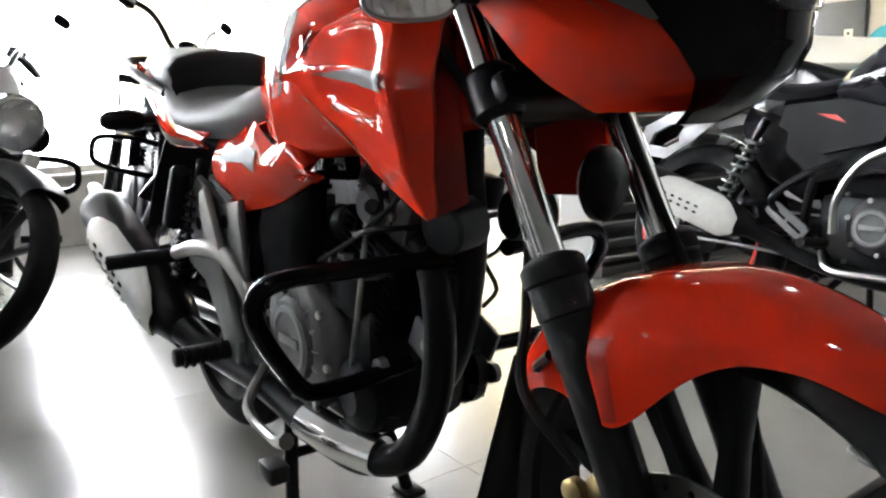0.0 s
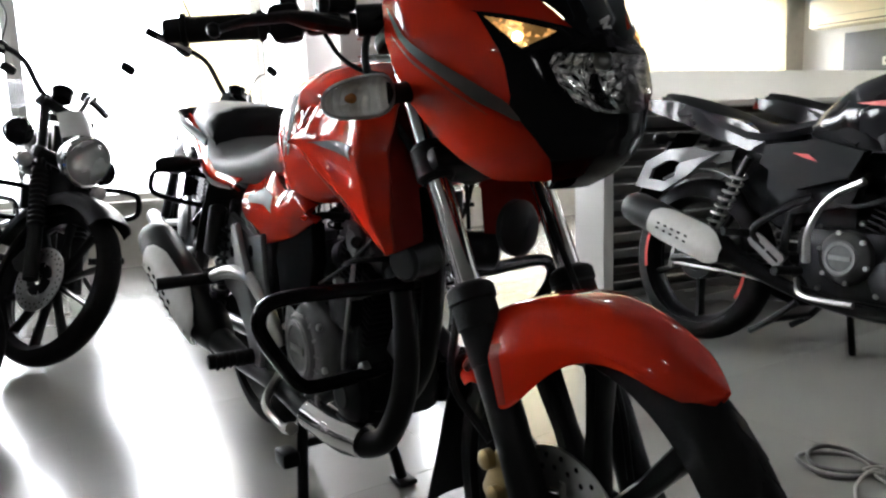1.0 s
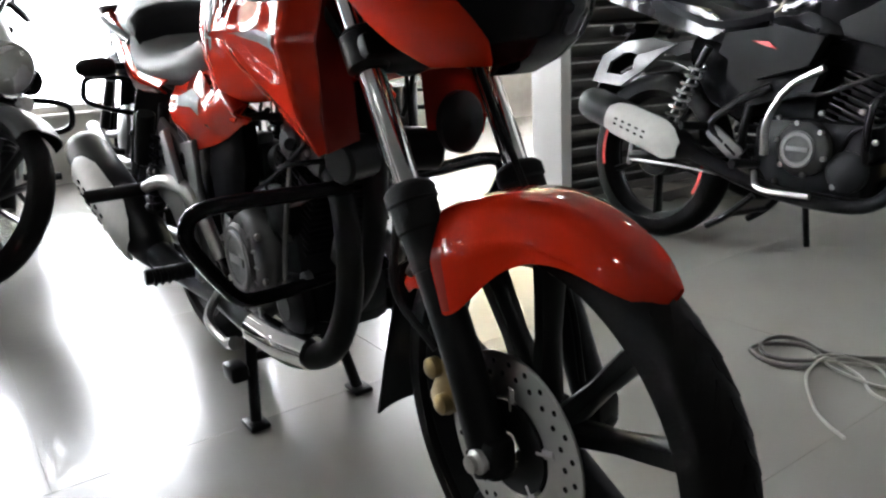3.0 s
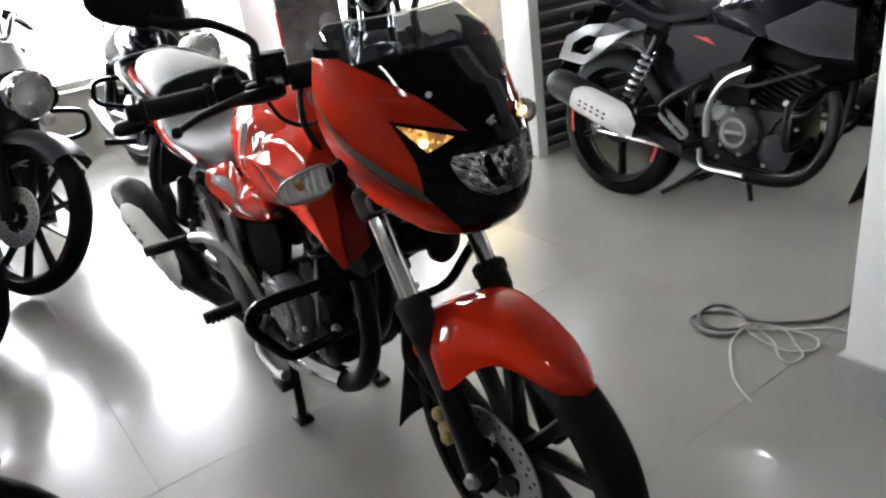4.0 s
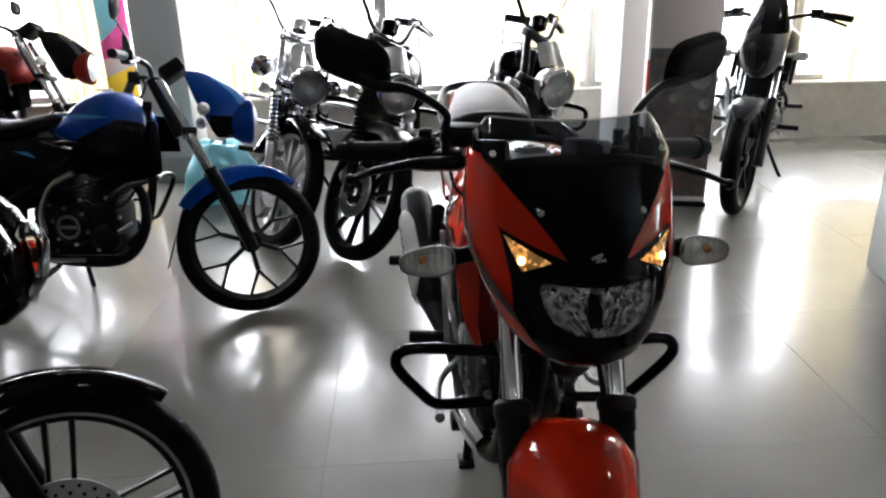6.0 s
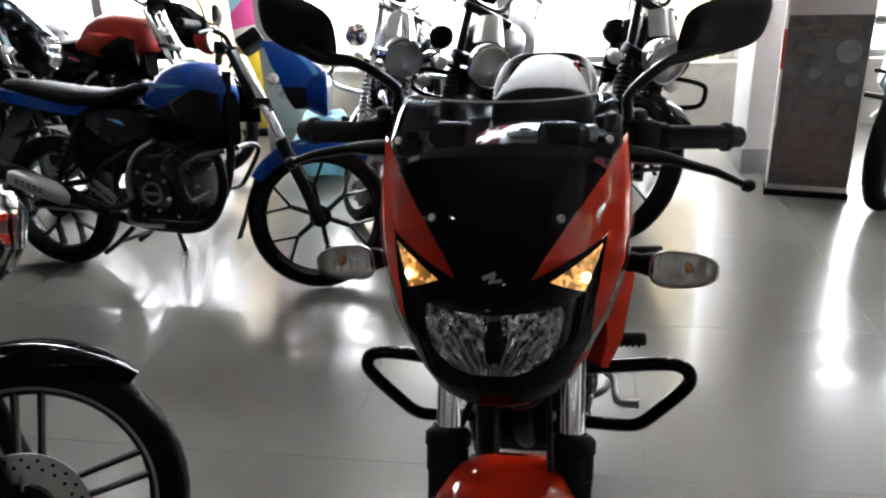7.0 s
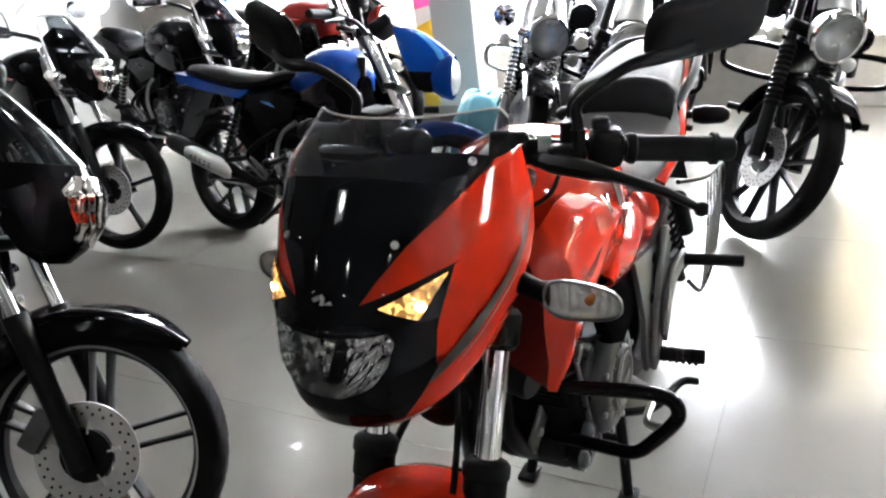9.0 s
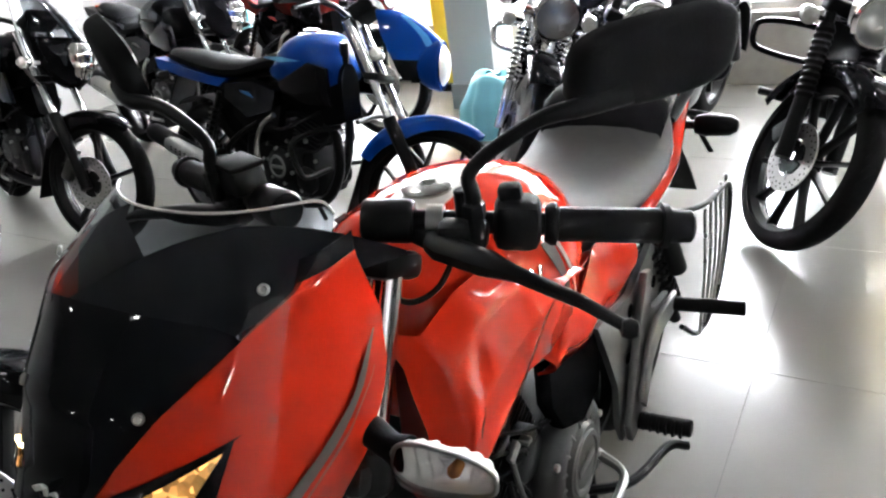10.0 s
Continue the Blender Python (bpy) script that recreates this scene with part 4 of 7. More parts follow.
    horn = lathe([(0, 0), (0, .03), (.01, .042), (.02, .042), (.03, .03), (.034, 0)], (.012, .195, .67), (0.2, -1, 0), 24)
    part("horn", horn, BLACK_SATIN, bike)

    # handlebars, grips, levers, mirrors
    for s in (-1, 1):
        ox = -.018
        p = lambda x, y, z: (ox + s * x, y, z)
        e0 = Vector(p(.055, .372, .985))
        e1 = Vector(p(.372, .516, .946) if s > 0 else p(.370, .491, .970))
        along = (e1 - e0).normalized()
        total = (e1 - e0).length
        at = lambda x: e0 + (e1 - e0) * (x - .055) / (.371 - .055)
        part("bar_clamp", lathe([(0, 0), (0, .021), (.004, .024), (.052, .024), (.056, .021), (.056, 0)], at(.055), along, 20), BLACK_SATIN, bike)
        part("clamp_ring", lathe([(0, .013), (0, .019), (.018, .019), (.018, .013)], at(.118), along, 20), STEEL, bike)
        part("handlebar", rod(at(.10), at(.30), .0125, 14), BLACK_SATIN, bike)
        L = total * (.371 - .232) / (.371 - .055)
        prof = [(0, 0), (0, .019), (.006, .023), (.012, .023), (.014, .0185)]
        for i in range(14):
            prof += [(.016 + i * (L - .050) / 14, .0185), (.016 + (i + .5) * (L - .050) / 14, .0191)]
        prof += [(L - .034, .0185), (L - .033, .0235), (L - .026, .0235), (L - .025, .018), (L - .003, .017), (L, .014), (L, 0)]
        part("grip", lathe(prof, at(.232), along, 20), RUBBER, bike, "black ribbed rubber grip")
        sw = box((.050, .052, .056), at(.206) + Vector((0, 0, .002)), .013, (0, s * 6, s * 24))
        box((.026, .024, .02), at(.200) + Vector((0, .004, .034)), .007, (0, 0, s * 24), bm=sw)
        part("switch_gear", sw, BLACK_MATT, bike)
        for dz, dx in ((.018, .006), (-.004, -.008), (-.016, .010)):
            part("switch_button", box((.012, .008, .009), at(.206 + dx) + Vector((-s * .010, .027, dz)), .003, (0, 0, s * 24)), BLACK_GLOSS, bike)
        lb = box((.055, .034, .030), at(.158) + Vector((s * .004, -.020, -.004)), .009, (0, s * 6, s * 24))
        rod(at(.158) + Vector((0, -.004, .0)), at(.158) + Vector((0, -.004, .040)), .010, 12, lb)
        part("lever_bracket", lb, BLACK_SATIN, bike)
        tip = Vector((.336, .353, .916)) if s > 0 else Vector((-.356, .343, .954))
        root = at(.150) + Vector((0, -.042, -.010))
        mid = root.lerp(tip, .45) + Vector((0, -.010, .014))
        late = root.lerp(tip, .78) + Vector((0, -.004, .010))
        blade = []
        for q, hy, hz in ((root - Vector((s * .02, -.012, 0)), .018, .012), (root, .021, .013), (root.lerp(mid, .62), .019, .013), (mid, .0100, .0085), (late, .0085, .0070), (tip, .0070, .0060)):
            blade.append([q + Vector((0, hy * math.cos(a), hz * math.sin(a))) for a in [2 * math.pi * (k + .5) / 8 for k in range(8)]])
        lv = loft(blade)
        lathe([(-.010, 0), (-.007, .008), (0, .0105), (.007, .008), (.010, 0)], tip, along, 12, lv)
        part("brake_lever" if s < 0 else "clutch_lever", lv, BLACK_SATIN, bike, "black blade lever with a ball end")
        if s < 0:
            rv = part("brake_reservoir", box((.062, .044, .034), at(.140) + Vector((0, -.012, .032)), .008, (0, 0, -20)), BLACK_SATIN, bike)
            part("reservoir_lid", box((.064, .046, .007), at(.140) + Vector((0, -.012, .051)), .003, (0, 0, -20)), BLACK_MATT, rv)
        else:
            part("lever_boot", tube([root - Vector((.02, -.012, 0)), root - Vector((.055, -.016, -.006)), root - Vector((.085, -.030, .012))], [.012, .010, .007], 10, 4), RUBBER, bike)
        sb = Vector((.164, .395, 1.014)) if s > 0 else Vector((-.184, .375, 1.033))
        mj, mo = (Vector((.236, .459, 1.118)), Vector((.388, .566, 1.130))) if s > 0 else (Vector((-.255, .372, 1.130)), Vector((-.420, .450, 1.176)))
        mu = (mo - mj) * .46
        c = (mo + mj) * .5
        if s < 0:
            mu, c = mu * .88, c + mu * .10
        mv = Vector((0, -.008, .044))
        mv = (mv - mu * (mv.dot(mu) / mu.length_squared)).normalized() * .043
        mn = mu.cross(mv).normalized()
        if mn.y > 0:
            mn = -mn
        dn = sb - Vector((0, 0, .045))
        root_ = c - mu * .55 + mn * .012 - Vector((0, 0, .022))
        stalk = tube([dn, sb, sb + Vector((s * .002, .004, .030)), sb.lerp(root_, .55) + Vector((-s * .010, 0, .020)), root_ - mu * .25 - Vector((0, 0, .006)), root_ + mu * .25], [.009, .0085, .0075, .0080, .011, .014], 12)
        part("mirror_stalk", stalk, BLACK_SATIN, bike)
        part("stalk_nut", lathe([(0, 0), (0, .012), (.014, .012), (.018, .008), (.018, 0)], sb - Vector((0, 0, .022)), (0, 0, 1), 6), BLACK_SATIN, bike)
        hd = bmesh.new()
        rings = []
        def rr(a):
            return abs(math.cos(a)) ** .55 * math.copysign(1, math.cos(a)), abs(math.sin(a)) ** .6 * math.copysign(1, math.sin(a))
        for i in range(9):
            f = i / 8
            depth = .028 * math.sin(math.pi / 2 * (1 - f)) ** .8 - .006
            k = math.sin(math.pi / 2 * (.25 + .75 * f)) ** .6
            rings.append([hd.verts.new(c + mn * depth + (mu * (rr(a)[0] + .08 * rr(a)[1]) + mv * (rr(a)[1] + .06 * rr(a)[0])) * k) for a in [2 * math.pi * j / 24 for j in range(24)]])
        skin(hd, rings, True)
        mh = part("mirror_head", hd, BLACK_MATT, bike, "black rear-view mirror")
        gl = loft([[c - mn * q + (mu * rr(a)[0] + mv * rr(a)[1]) * .92 for a in [2 * math.pi * j / 24 for j in range(24)]] for q in (.0065, .0085)])
        part("mirror_glass", gl, CHROME, mh)
        part("control_cable", tube([p(.16, .39, .96), p(.15, .36, .925), p(.12, .35, .905), p(.08, .36, .90)], .0035, 6), RUBBER, bike)

    # tank
    secs = []
    TY = [.345, .40, .48, .57, .66, .74, .82, .89, .93]
    ZT = [.885, .915, .936, .942, .938, .918, .874, .822, .795]
    TW = [.115, .140, .158, .166, .163, .142, .104, .080, .07]
    ZB = [.74, .72, .70, .69, .69, .70, .71, .72, .73]
    for y, zt, w, zb in zip(TY, ZT, TW, ZB):
        half = [(0, zt), (w * .35, zt - .004), (w * .62, zt - .020), (w * .82, zt - .048), (w * .95, zt - .085), (w, zt - .125), (w * .93, zb + .02), (w * .8, zb)]
        secs.append([Vector((x, y, z)) for x, z in half] + [Vector((-x, y, z)) for x, z in reversed(half[1:])])
    part("fuel_tank", loft(secs), RED, bike, "glossy red fuel tank", 70)
    pan = sheet(lambda u, v: (lambda a, r: Vector((r * .052 * math.cos(a), .560 + r * .105 * math.sin(a), lerp(.560 + r * .105 * math.sin(a), TY, ZT) - .055 * (r * .052 * math.cos(a) / .06) ** 2 * .16 + .004 - .003 * r)))(2 * math.pi * u, max(v, .001)), 32, 6)
    part("filler_panel", pan, GREY_PANEL, bike, "pale grey panel round the filler cap")
    part("filler_cap", lathe([(0, 0), (0, .034), (.005, .036), (.009, .030), (.010, .012), (.006, .010), (.006, 0)], (0, .56, .941), (0, 0, 1), 28), STEEL, bike)
    for s in (-1, 1):
        # tank shroud: a faceted wing that ends in a tip by the engine
        top = [(.325, .880), (.40, .892), (.50, .880), (.585, .845), (.66, .80)]
        bot = [(.300, .632), (.375, .664), (.455, .706), (.545, .756), (.63, .795)]
        def wing(u, v):
            a = Vector((0, lerp(u, [0, .25, .5, .75, 1], [p[0] for p in top]), lerp(u, [0, .25, .5, .75, 1], [p[1] for p in top])))
            b = Vector((0, lerp(u, [0, .25, .5, .75, 1], [p[0] for p in bot]), lerp(u, [0, .25, .5, .75, 1], [p[1] for p in bot])))
            q = a.lerp(b, v)
            panel = 1 - max(abs(u - .30) / .22, abs(v - .40) / .26, math.hypot((u - .30) / .26, (v - .40) / .31))
            q.x = s * (lerp(v, [0, .12, .40, .80, 1], [.120, .155, .175, .161, .140]) + lerp(u, [0, .6, 1], [0, 0, -.012]) - .005 * max(0.0, min(1.0, panel * 9)))
            return q
        lip = lambda v: wing(0, v) + Vector((-s * .046 * (1 - .8 * v * v), -.020 * math.sin(math.pi * (.12 + .88 * v)) ** .6 - .004, .004))
        part("tank_shroud", sheet(lambda u, v: wing((u * 30 - 4) / 26, v) if u * 30 >= 4 else lip(v).lerp(wing(0, v), (u * 30 / 4) ** .8), 30, 25, .004), RED, bike, "angular red tank shroud ending in a point", 65)
        # inner return of the red shroud, the gap's shade put into a darker red
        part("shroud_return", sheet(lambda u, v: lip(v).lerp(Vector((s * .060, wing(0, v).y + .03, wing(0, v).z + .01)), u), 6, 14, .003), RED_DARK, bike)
        dc = sheet(lambda u, v: wing(.05 + .50 * u * (1 - .2 * v), lerp(u, [0, 1], [.40, .46]) + (v - .5) * lerp(u, [0, .4, 1], [.09, .08, .01])) + Vector((s * .0035, 0, 0)), 16, 4)
        part("shroud_decal", dc, GREY_DECAL, bike)
        dc = sheet(lambda u, v: wing(.30 + .68 * u, lerp(u, [0, 1], [.93, .70]) + (v - .5) * lerp(u, [0, .4, 1], [.01, .06, .01])) + Vector((s * .0035, 0, 0)), 16, 4)
        part("shroud_decal", dc, GREY_DECAL, bike)
        # the maker's badge on the shroud as plain slanted bars
        q = wing(.62, .16) + Vector((s * .004, 0, 0))
        for dy, dz, ln, tilt in ((0, 0, .040, 24), (.008, .003, .026, -42), (.006, -.009, .022, 66)):
            part("badge_bar", box((.004, .006, ln), (q.x, q.y + dy, q.z + dz), .001, (tilt, s * -24, 0)), CHROME, bike)
        dc = sheet(lambda u, v: wing(.80 + .17 * v - .04 * u, .04 + .92 * v).lerp(wing(.93 + .06 * v, .04 + .92 * v), u) + Vector((s * .004, 0, 0)), 4, 16)
        part("shroud_stripe", dc, SILVER_DECAL, bike)
        for k, (y0, z0, y1, z1, wd) in enumerate(((.56, .885, .66, .735, .020), (.585, .880, .68, .740, .008))):
            q0, q1 = Vector((s * .163, y0, z0)), Vector((s * .150, y1, z1))
            part("tank_stripe", sheet(lambda u, v: q0.lerp(q1, v) + Vector((s * .008 * math.sin(math.pi * v), (u - .5) * wd * (1.3 - v), 0)), 3, 14, .001), GREY_DECAL if k == 0 else SILVER_DECAL, bike)
        # knee scallop between tank and side cover
        sc = sheet(lambda u, v: Vector((s * (.150 - .035 * math.sin(math.pi * v) - .03 * u), .60 + .24 * u, .76 - .03 * u - .10 * v + .05 * u * v)), 10, 8, .003)
        part("knee_panel", sc, RED, bike)
        # side cover
        def cover(u, v):
            a = Vector((0, .58 + .40 * u, lerp(u, [0, .12, .35, .6, 1], [.690, .742, .705, .742, .712])))
            b = Vector((0, .575 + .375 * u, lerp(u, [0, .3, .85, 1], [.662, .618, .582, .60])))
            q = a.lerp(b, v)
            q.x = s * (.128 + .026 * math.sin(math.pi * min(1, v * 1.05)) + .010 * math.sin(6 * u) * (1 - v))
            return q
        part("side_cover", sheet(cover, 20, 12, .004), RED, bike, "glossy red side cover with dark graphics", 30)
        dc = sheet(lambda u, v: cover(.45 + .45 * u, .22 + .30 * v * (1 - u * .6)) + Vector((s * .003, 0, 0)), 10, 4)
        part("side_decal", dc, GREY_DECAL, bike)
        part("airbox_cover", side_plate([(.60, .655), (.70, .618), (.79, .60), (.815, .56), (.80, .48), (.72, .465), (.64, .51), (.60, .58)], s * .122, .03, .008), BLACK_DEEP, bike)
        # tail panel
        def tail(u, v):
            a = Vector((0, .99 + .67 * u, lerp(u, [0, .25, .5, .75, 1], [.722, .745, .805, .860, .892])))
            b = Vector((0, 1.02 + .62 * u, lerp(u, [0, .35, 1], [.690, .690, .830])))
            q = a.lerp(b, v)
            q.x = s * (lerp(u, [0, .4, 1], [.140, .138, .082]) + .016 * math.sin(math.pi * v))
            return q
        part("tail_panel", sheet(tail, 16, 8, .004), RED, bike, "red tail panel")
        dc = sheet(lambda u, v: tail(.05 + .5 * u, .62 + .3 * v) + Vector((s * .003, 0, 0)), 10, 3)
        part("tail_decal", dc, GREY_DECAL, bike)
        # rear signal
        rs = tube([(s * .09, 1.44, .745), (s * .15, 1.45, .745)], .010, 10, 2)
        lathe([(0, 0), (.005, .020), (.03, .026), (.08, .022), (.095, .012), (.098, 0)], (s * .14, 1.45, .745), (s, 0, 0), 16, rs)
        part("rear_signal", rs, BLACK_SATIN, bike)
        # shock absorber
        a, b = Vector((s * .155, 1.235, .365)), Vector((s * .135, 1.06, .665))
        d = (b - a).normalized()
        sh = part("shock_absorber", rod(a, b, .014, 12), BLACK_SATIN, bike)
        e1, e2 = d.orthogonal().normalized(), d.cross(d.orthogonal().normalized())
        cp = [a + d * (.05 + .24 * i / 90) + (e1 * math.cos(i * .628) + e2 * math.sin(i * .628)) * .026 for i in range(91)]
        part("shock_spring", tube(cp, .005, 6, 1), BLACK_SATIN, sh)
        part("reservoir", rod(a + d * .20 + Vector((s * .035, .02, 0)), a + d * .33 + Vector((s * .035, .02, 0)), .021, 14), BLACK_SATIN, sh)
        # footrests
        hang = side_plate([(1.115, .505), (1.09, .468), (1.0, .45), (.94, .385), (.915, .318), (.865, .315), (.85, .36), (.885, .44), (.92, .53), (.965, .625), (1.0, .615), (.985, .535), (1.03, .515)], s * .165, .014, .004)
        part("footrest_hanger", hang, ALU, bike, "cast grey alloy footrest hanger")
        side = side_plate(([(.76, .628), (.84, .612)] if s > 0 else [(.85, .610)]) + [(.93, .592), (1.06, .640), (1.12, .60), (1.135, .51), (1.06, .47), (.985, .40), (.93, .315), (.87, .305), (.845, .36), (.85, .45)] + ([(.80, .55)] if s > 0 else []), s * .146, .012, .004)
        fp_ = part("frame_side_plate", side, ALU, bike, "grey alloy plate behind the footrest hanger")
        for y, z, ry in ((.925, .565, .013), (.905, .475, .012), (.90, .385, .010), (1.02, .555, .020), (1.075, .545, .013)):
            part("plate_hole", lathe([(0, 0), (0, ry), (.002, ry), (.002, 0)], (s * .1515, y, z), (s, 0, 0), 14), BLACK_DEEP, fp_)
        if s < 0:
            part("pillion_bracket", tube([(s * .195, 1.10, .487), (s * .180, 1.0, .512), (s * .160, .92, .505), (s * .148, .86, .455), (s * .135, .82, .37)], [.013, .016, .017, .015, .013], 10), STEEL, bike, "bare alloy footrest tube")
        else:
            part("pillion_bracket", side_plate([(1.12, .505), (1.10, .465), (1.0, .48), (.94, .45), (.905, .37), (.88, .40), (.925, .49), (.985, .52)], s * .182, .012, .004), ALU, bike, "cast alloy arm of the pillion footrest")
        pg = rod((s * .175, 1.10, .485), (s * .318, 1.13, .480), .015, 14)
        part("pillion_footrest", pg, RUBBER, bike)
        pg = rod((s * .16, .905, .335), (s * .268, .912, .337), .017, 14)
        fp = part("rider_footrest", pg, RUBBER, bike, "ribbed rubber footrest")
        for k in range(6):
            part("rib", rod((s * (.178 + k * .014), .907, .335), (s * (.184 + k * .014), .907, .335), .0185, 14), RUBBER, fp)
        part("swingarm", tube([(s * .09, .88, .36), (s * .10, 1.1, .335), (s * .10, 1.36, .315)], .020, 10), BLACK_SATIN, bike)
        # crash guard: one bent tube a side
        gd = tube([(s * .05, .385, .565), (s * .14, .41, .563), (s * .24, .43, .562), (s * .283, .437, .552), (s * .296, .440, .525), (s * .283, .450, .490),
                   (s * .245, .470, .430), (s * .222, .480, .400), (s * .195, .485, .388), (s * .12, .488, .388), (s * .05, .485, .395)], .0125, 14)
        part("crash_guard", gd, BLACK_GLOSS, bike, "black tubular crash guard")
    part("tail_lamp", box((.13, .05, .05), (0, 1.645, .850), .015, (25, 0, 0)), RED_STRIPE, bike)
    part("rear_mudguard", sheet(lambda u, v: Vector(((u - .5) * .16, 1.36 + .40 * v, .76 - .30 * v ** 1.6)), 6, 10, .006), BLACK_MATT, bike)
    grab = tube([(-.125, 1.30, .80), (-.138, 1.52, .86), (-.09, 1.71, .895), (.09, 1.71, .895), (.138, 1.52, .86), (.125, 1.30, .80)], .012, 10)
    part("grab_rail", grab, BLACK_SATIN, bike)
    # saree guard on the left side
    sg = tube([(.17, 1.10, .68), (.215, 1.22, .655), (.225, 1.42, .62), (.22, 1.45, .50), (.215, 1.38, .36), (.205, 1.25, .33), (.19, 1.15, .40)], .006, 8)
    gd_ = part("saree_guard", sg, BLACK_SATIN, bike, "thin tubular guard over the rear wheel")
    for k in range(5):
        part("guard_bar", tube([(.222, 1.20 + k * .05, .652), (.224, 1.20 + k * .05, .50), (.214, 1.21 + k * .045, .355)], .0035, 6, 3), STEEL, gd_)

    # seats
    def seat(rows, mat_, name, label):
        secs = []
        for y, zt, w, zb in rows:
            half = [(0, zt), (w * .45, zt - .003), (w * .8, zt - .016), (w * .97, zt - .038), (w, (zt + zb) / 2 - .01), (w * .9, zb)]
            secs.append([Vector((x, y, z)) for x, z in half] + [Vector((-x, y, z)) for x, z in reversed(half[1:])])
        return part(name, loft(secs), mat_, bike, label, 75)
    seat([(.770, .845, .060, .74), (.79, .838, .092, .725), (.82, .826, .108, .715), (.87, .812, .124, .71), (.93, .797, .140, .71), (1.00, .79, .150, .71), (1.10, .787, .156, .712), (1.18, .797, .155, .718), (1.24, .825, .148, .73), (1.28, .858, .136, .75)], SEAT_GREY, "rider_seat", "grey textured vinyl rider seat")
    seat([(1.235, .862, .122, .80), (1.26, .884, .13, .79), (1.30, .894, .132, .79), (1.40, .906, .122, .81), (1.51, .916, .106, .83), (1.61, .922, .086, .85), (1.665, .914, .066, .865)], SEAT_GREY, "pillion_seat", "grey stepped pillion seat")
    seat([(1.216, .812, .128, .785), (1.228, .866, .134, .78), (1.255, .888, .1355, .785), (1.285, .893, .136, .80), (1.295, .882, .134, .82)], SEAT_BLACK, "seat_step", "black band on the seat step")

    # frame and engine
    fr = tube([(0, .385, .88), (0, .40, .70), (0, .40, .55), (0, .46, .38), (0, .62, .26), (0, .85, .24)], .021, 10)
    tube([(0, .40, .84), (0, .60, .76), (0, .85, .70), (0, 1.2, .74)], .022, 10, bm=fr)
    for s in (-1, 1):
        tube([(s * .05, .80, .71), (s * .11, 1.0, .70), (s * .11, 1.35, .76)], .012, 8, bm=fr)
        tube([(s * .04, .80, .70), (s * .10, .88, .55), (s * .11, .90, .38), (s * .08, .80, .28)], .015, 8, bm=fr)
    part("frame", fr, BLACK_SATIN, bike)
    case = box((.19, .34, .22), (0, .70, .37), .035)
    box((.16, .14, .10), (0, .58, .34), .03, bm=case)
    part("crankcase", case, ENGINE, bike)
    ax = Vector((0, -.42, .9)).normalized()
    cyl0 = Vector((0, .605, .43))
    for i in range(11):
        fn = box((.155 - .002 * (i % 2), .15, .0045), cyl0 + ax * (.03 + i * .0135), .0015, (25, 0, 0))
        part("cooling_fin", fn, ENGINE, bike)
    cy = box((.105, .105, .17), cyl0 + ax * .10, .02, (25, 0, 0))
    part("cylinder", cy, ENGINE, bike)
    hd = box((.15, .15, .075), cyl0 + ax * .215, .02, (25, 0, 0))
    for s in (-1, 1):
        lathe([(0, .03), (.02, .03), (.028, .022), (.028, 0)], cyl0 + ax * .215 + Vector((s * .07, 0, 0)), (s, 0, 0), 20, hd)
    part("cylinder_head", hd, ENGINE_GREY, bike)
    for s in (-1, 1):
        cv = lathe([(0, .118), (.02, .118), (.036, .108), (.042, .094), (.042, .072), (.050, .066), (.050, .020), (.046, 0)], (s * .092, .70, .395), (s, 0, 0), 36)
        cover_ = part("clutch_cover" if s < 0 else "magneto_cover", cv, ENGINE_GREY, bike, "round grey engine cover")
        for k in range(16):
            d_ = Vector((0, math.cos(k * math.pi / 8), math.sin(k * math.pi / 8)))
            q_ = Vector((s * .092, .70, .395))
            part("cover_rib", rod(q_ + d_ * .072 + Vector((s * .043, 0, 0)), q_ + d_ * .100 + Vector((s * .036, 0, 0)), .0035, 6), ALU, cover_)
        rg = lathe([(.050, .058), (.053, .056), (.053, .048), (.050, .046)], (s * .092, .70, .395), (s, 0, 0), 32)
        part("cover_ring", rg, ALU, cover_)
        part("maker_plate_bar", box((.003, .07, .016), (s * .1435, .70, .395), .001), ALU, cover_)
        for k in range(8):
            a = 2 * math.pi * k / 8 + .2
            bo = lathe([(0, 0), (0, .007), (.006, .007), (.008, .005), (.008, 0)], (s * .126, .70 + .107 * math.cos(a), .395 + .107 * math.sin(a)), (s, 0, 0), 8)
            part("cover_bolt", bo, STEEL, cover_)
        c2 = lathe([(0, .058), (.018, .058), (.028, .048), (.030, .030), (.034, .026), (.034, 0)], (s * .085, .555, .335), (s, 0, 0), 28)
        part("small_cover", c2, ENGINE, bike)
        c3 = lathe([(0, .048), (.022, .048), (.032, .036), (.032, 0)], (s * .075, .575, .50), (s, 0, 0), 28)
        part("round_side_cover", c3, ENGINE, bike)
    carb = box((.07, .09, .08), (-.03, .76, .56), .015)
    rod((-.03, .70, .57), (-.03, .66, .58), .03, 16, carb)
    rod((-.085, .76, .57), (-.055, .76, .57), .024, 14, carb)
    rod((-.03, .80, .555), (-.03, .86, .555), .032, 16, carb)
    box((.03, .05, .02), (-.045, .75, .61), .004, bm=carb)
    part("carburettor", carb, ENGINE_GREY, bike)
    part("fuel_pipe", tube([(-.05, .80, .60), (-.09, .72, .63), (-.06, .66, .67)], .005, 6), RUBBER, bike)
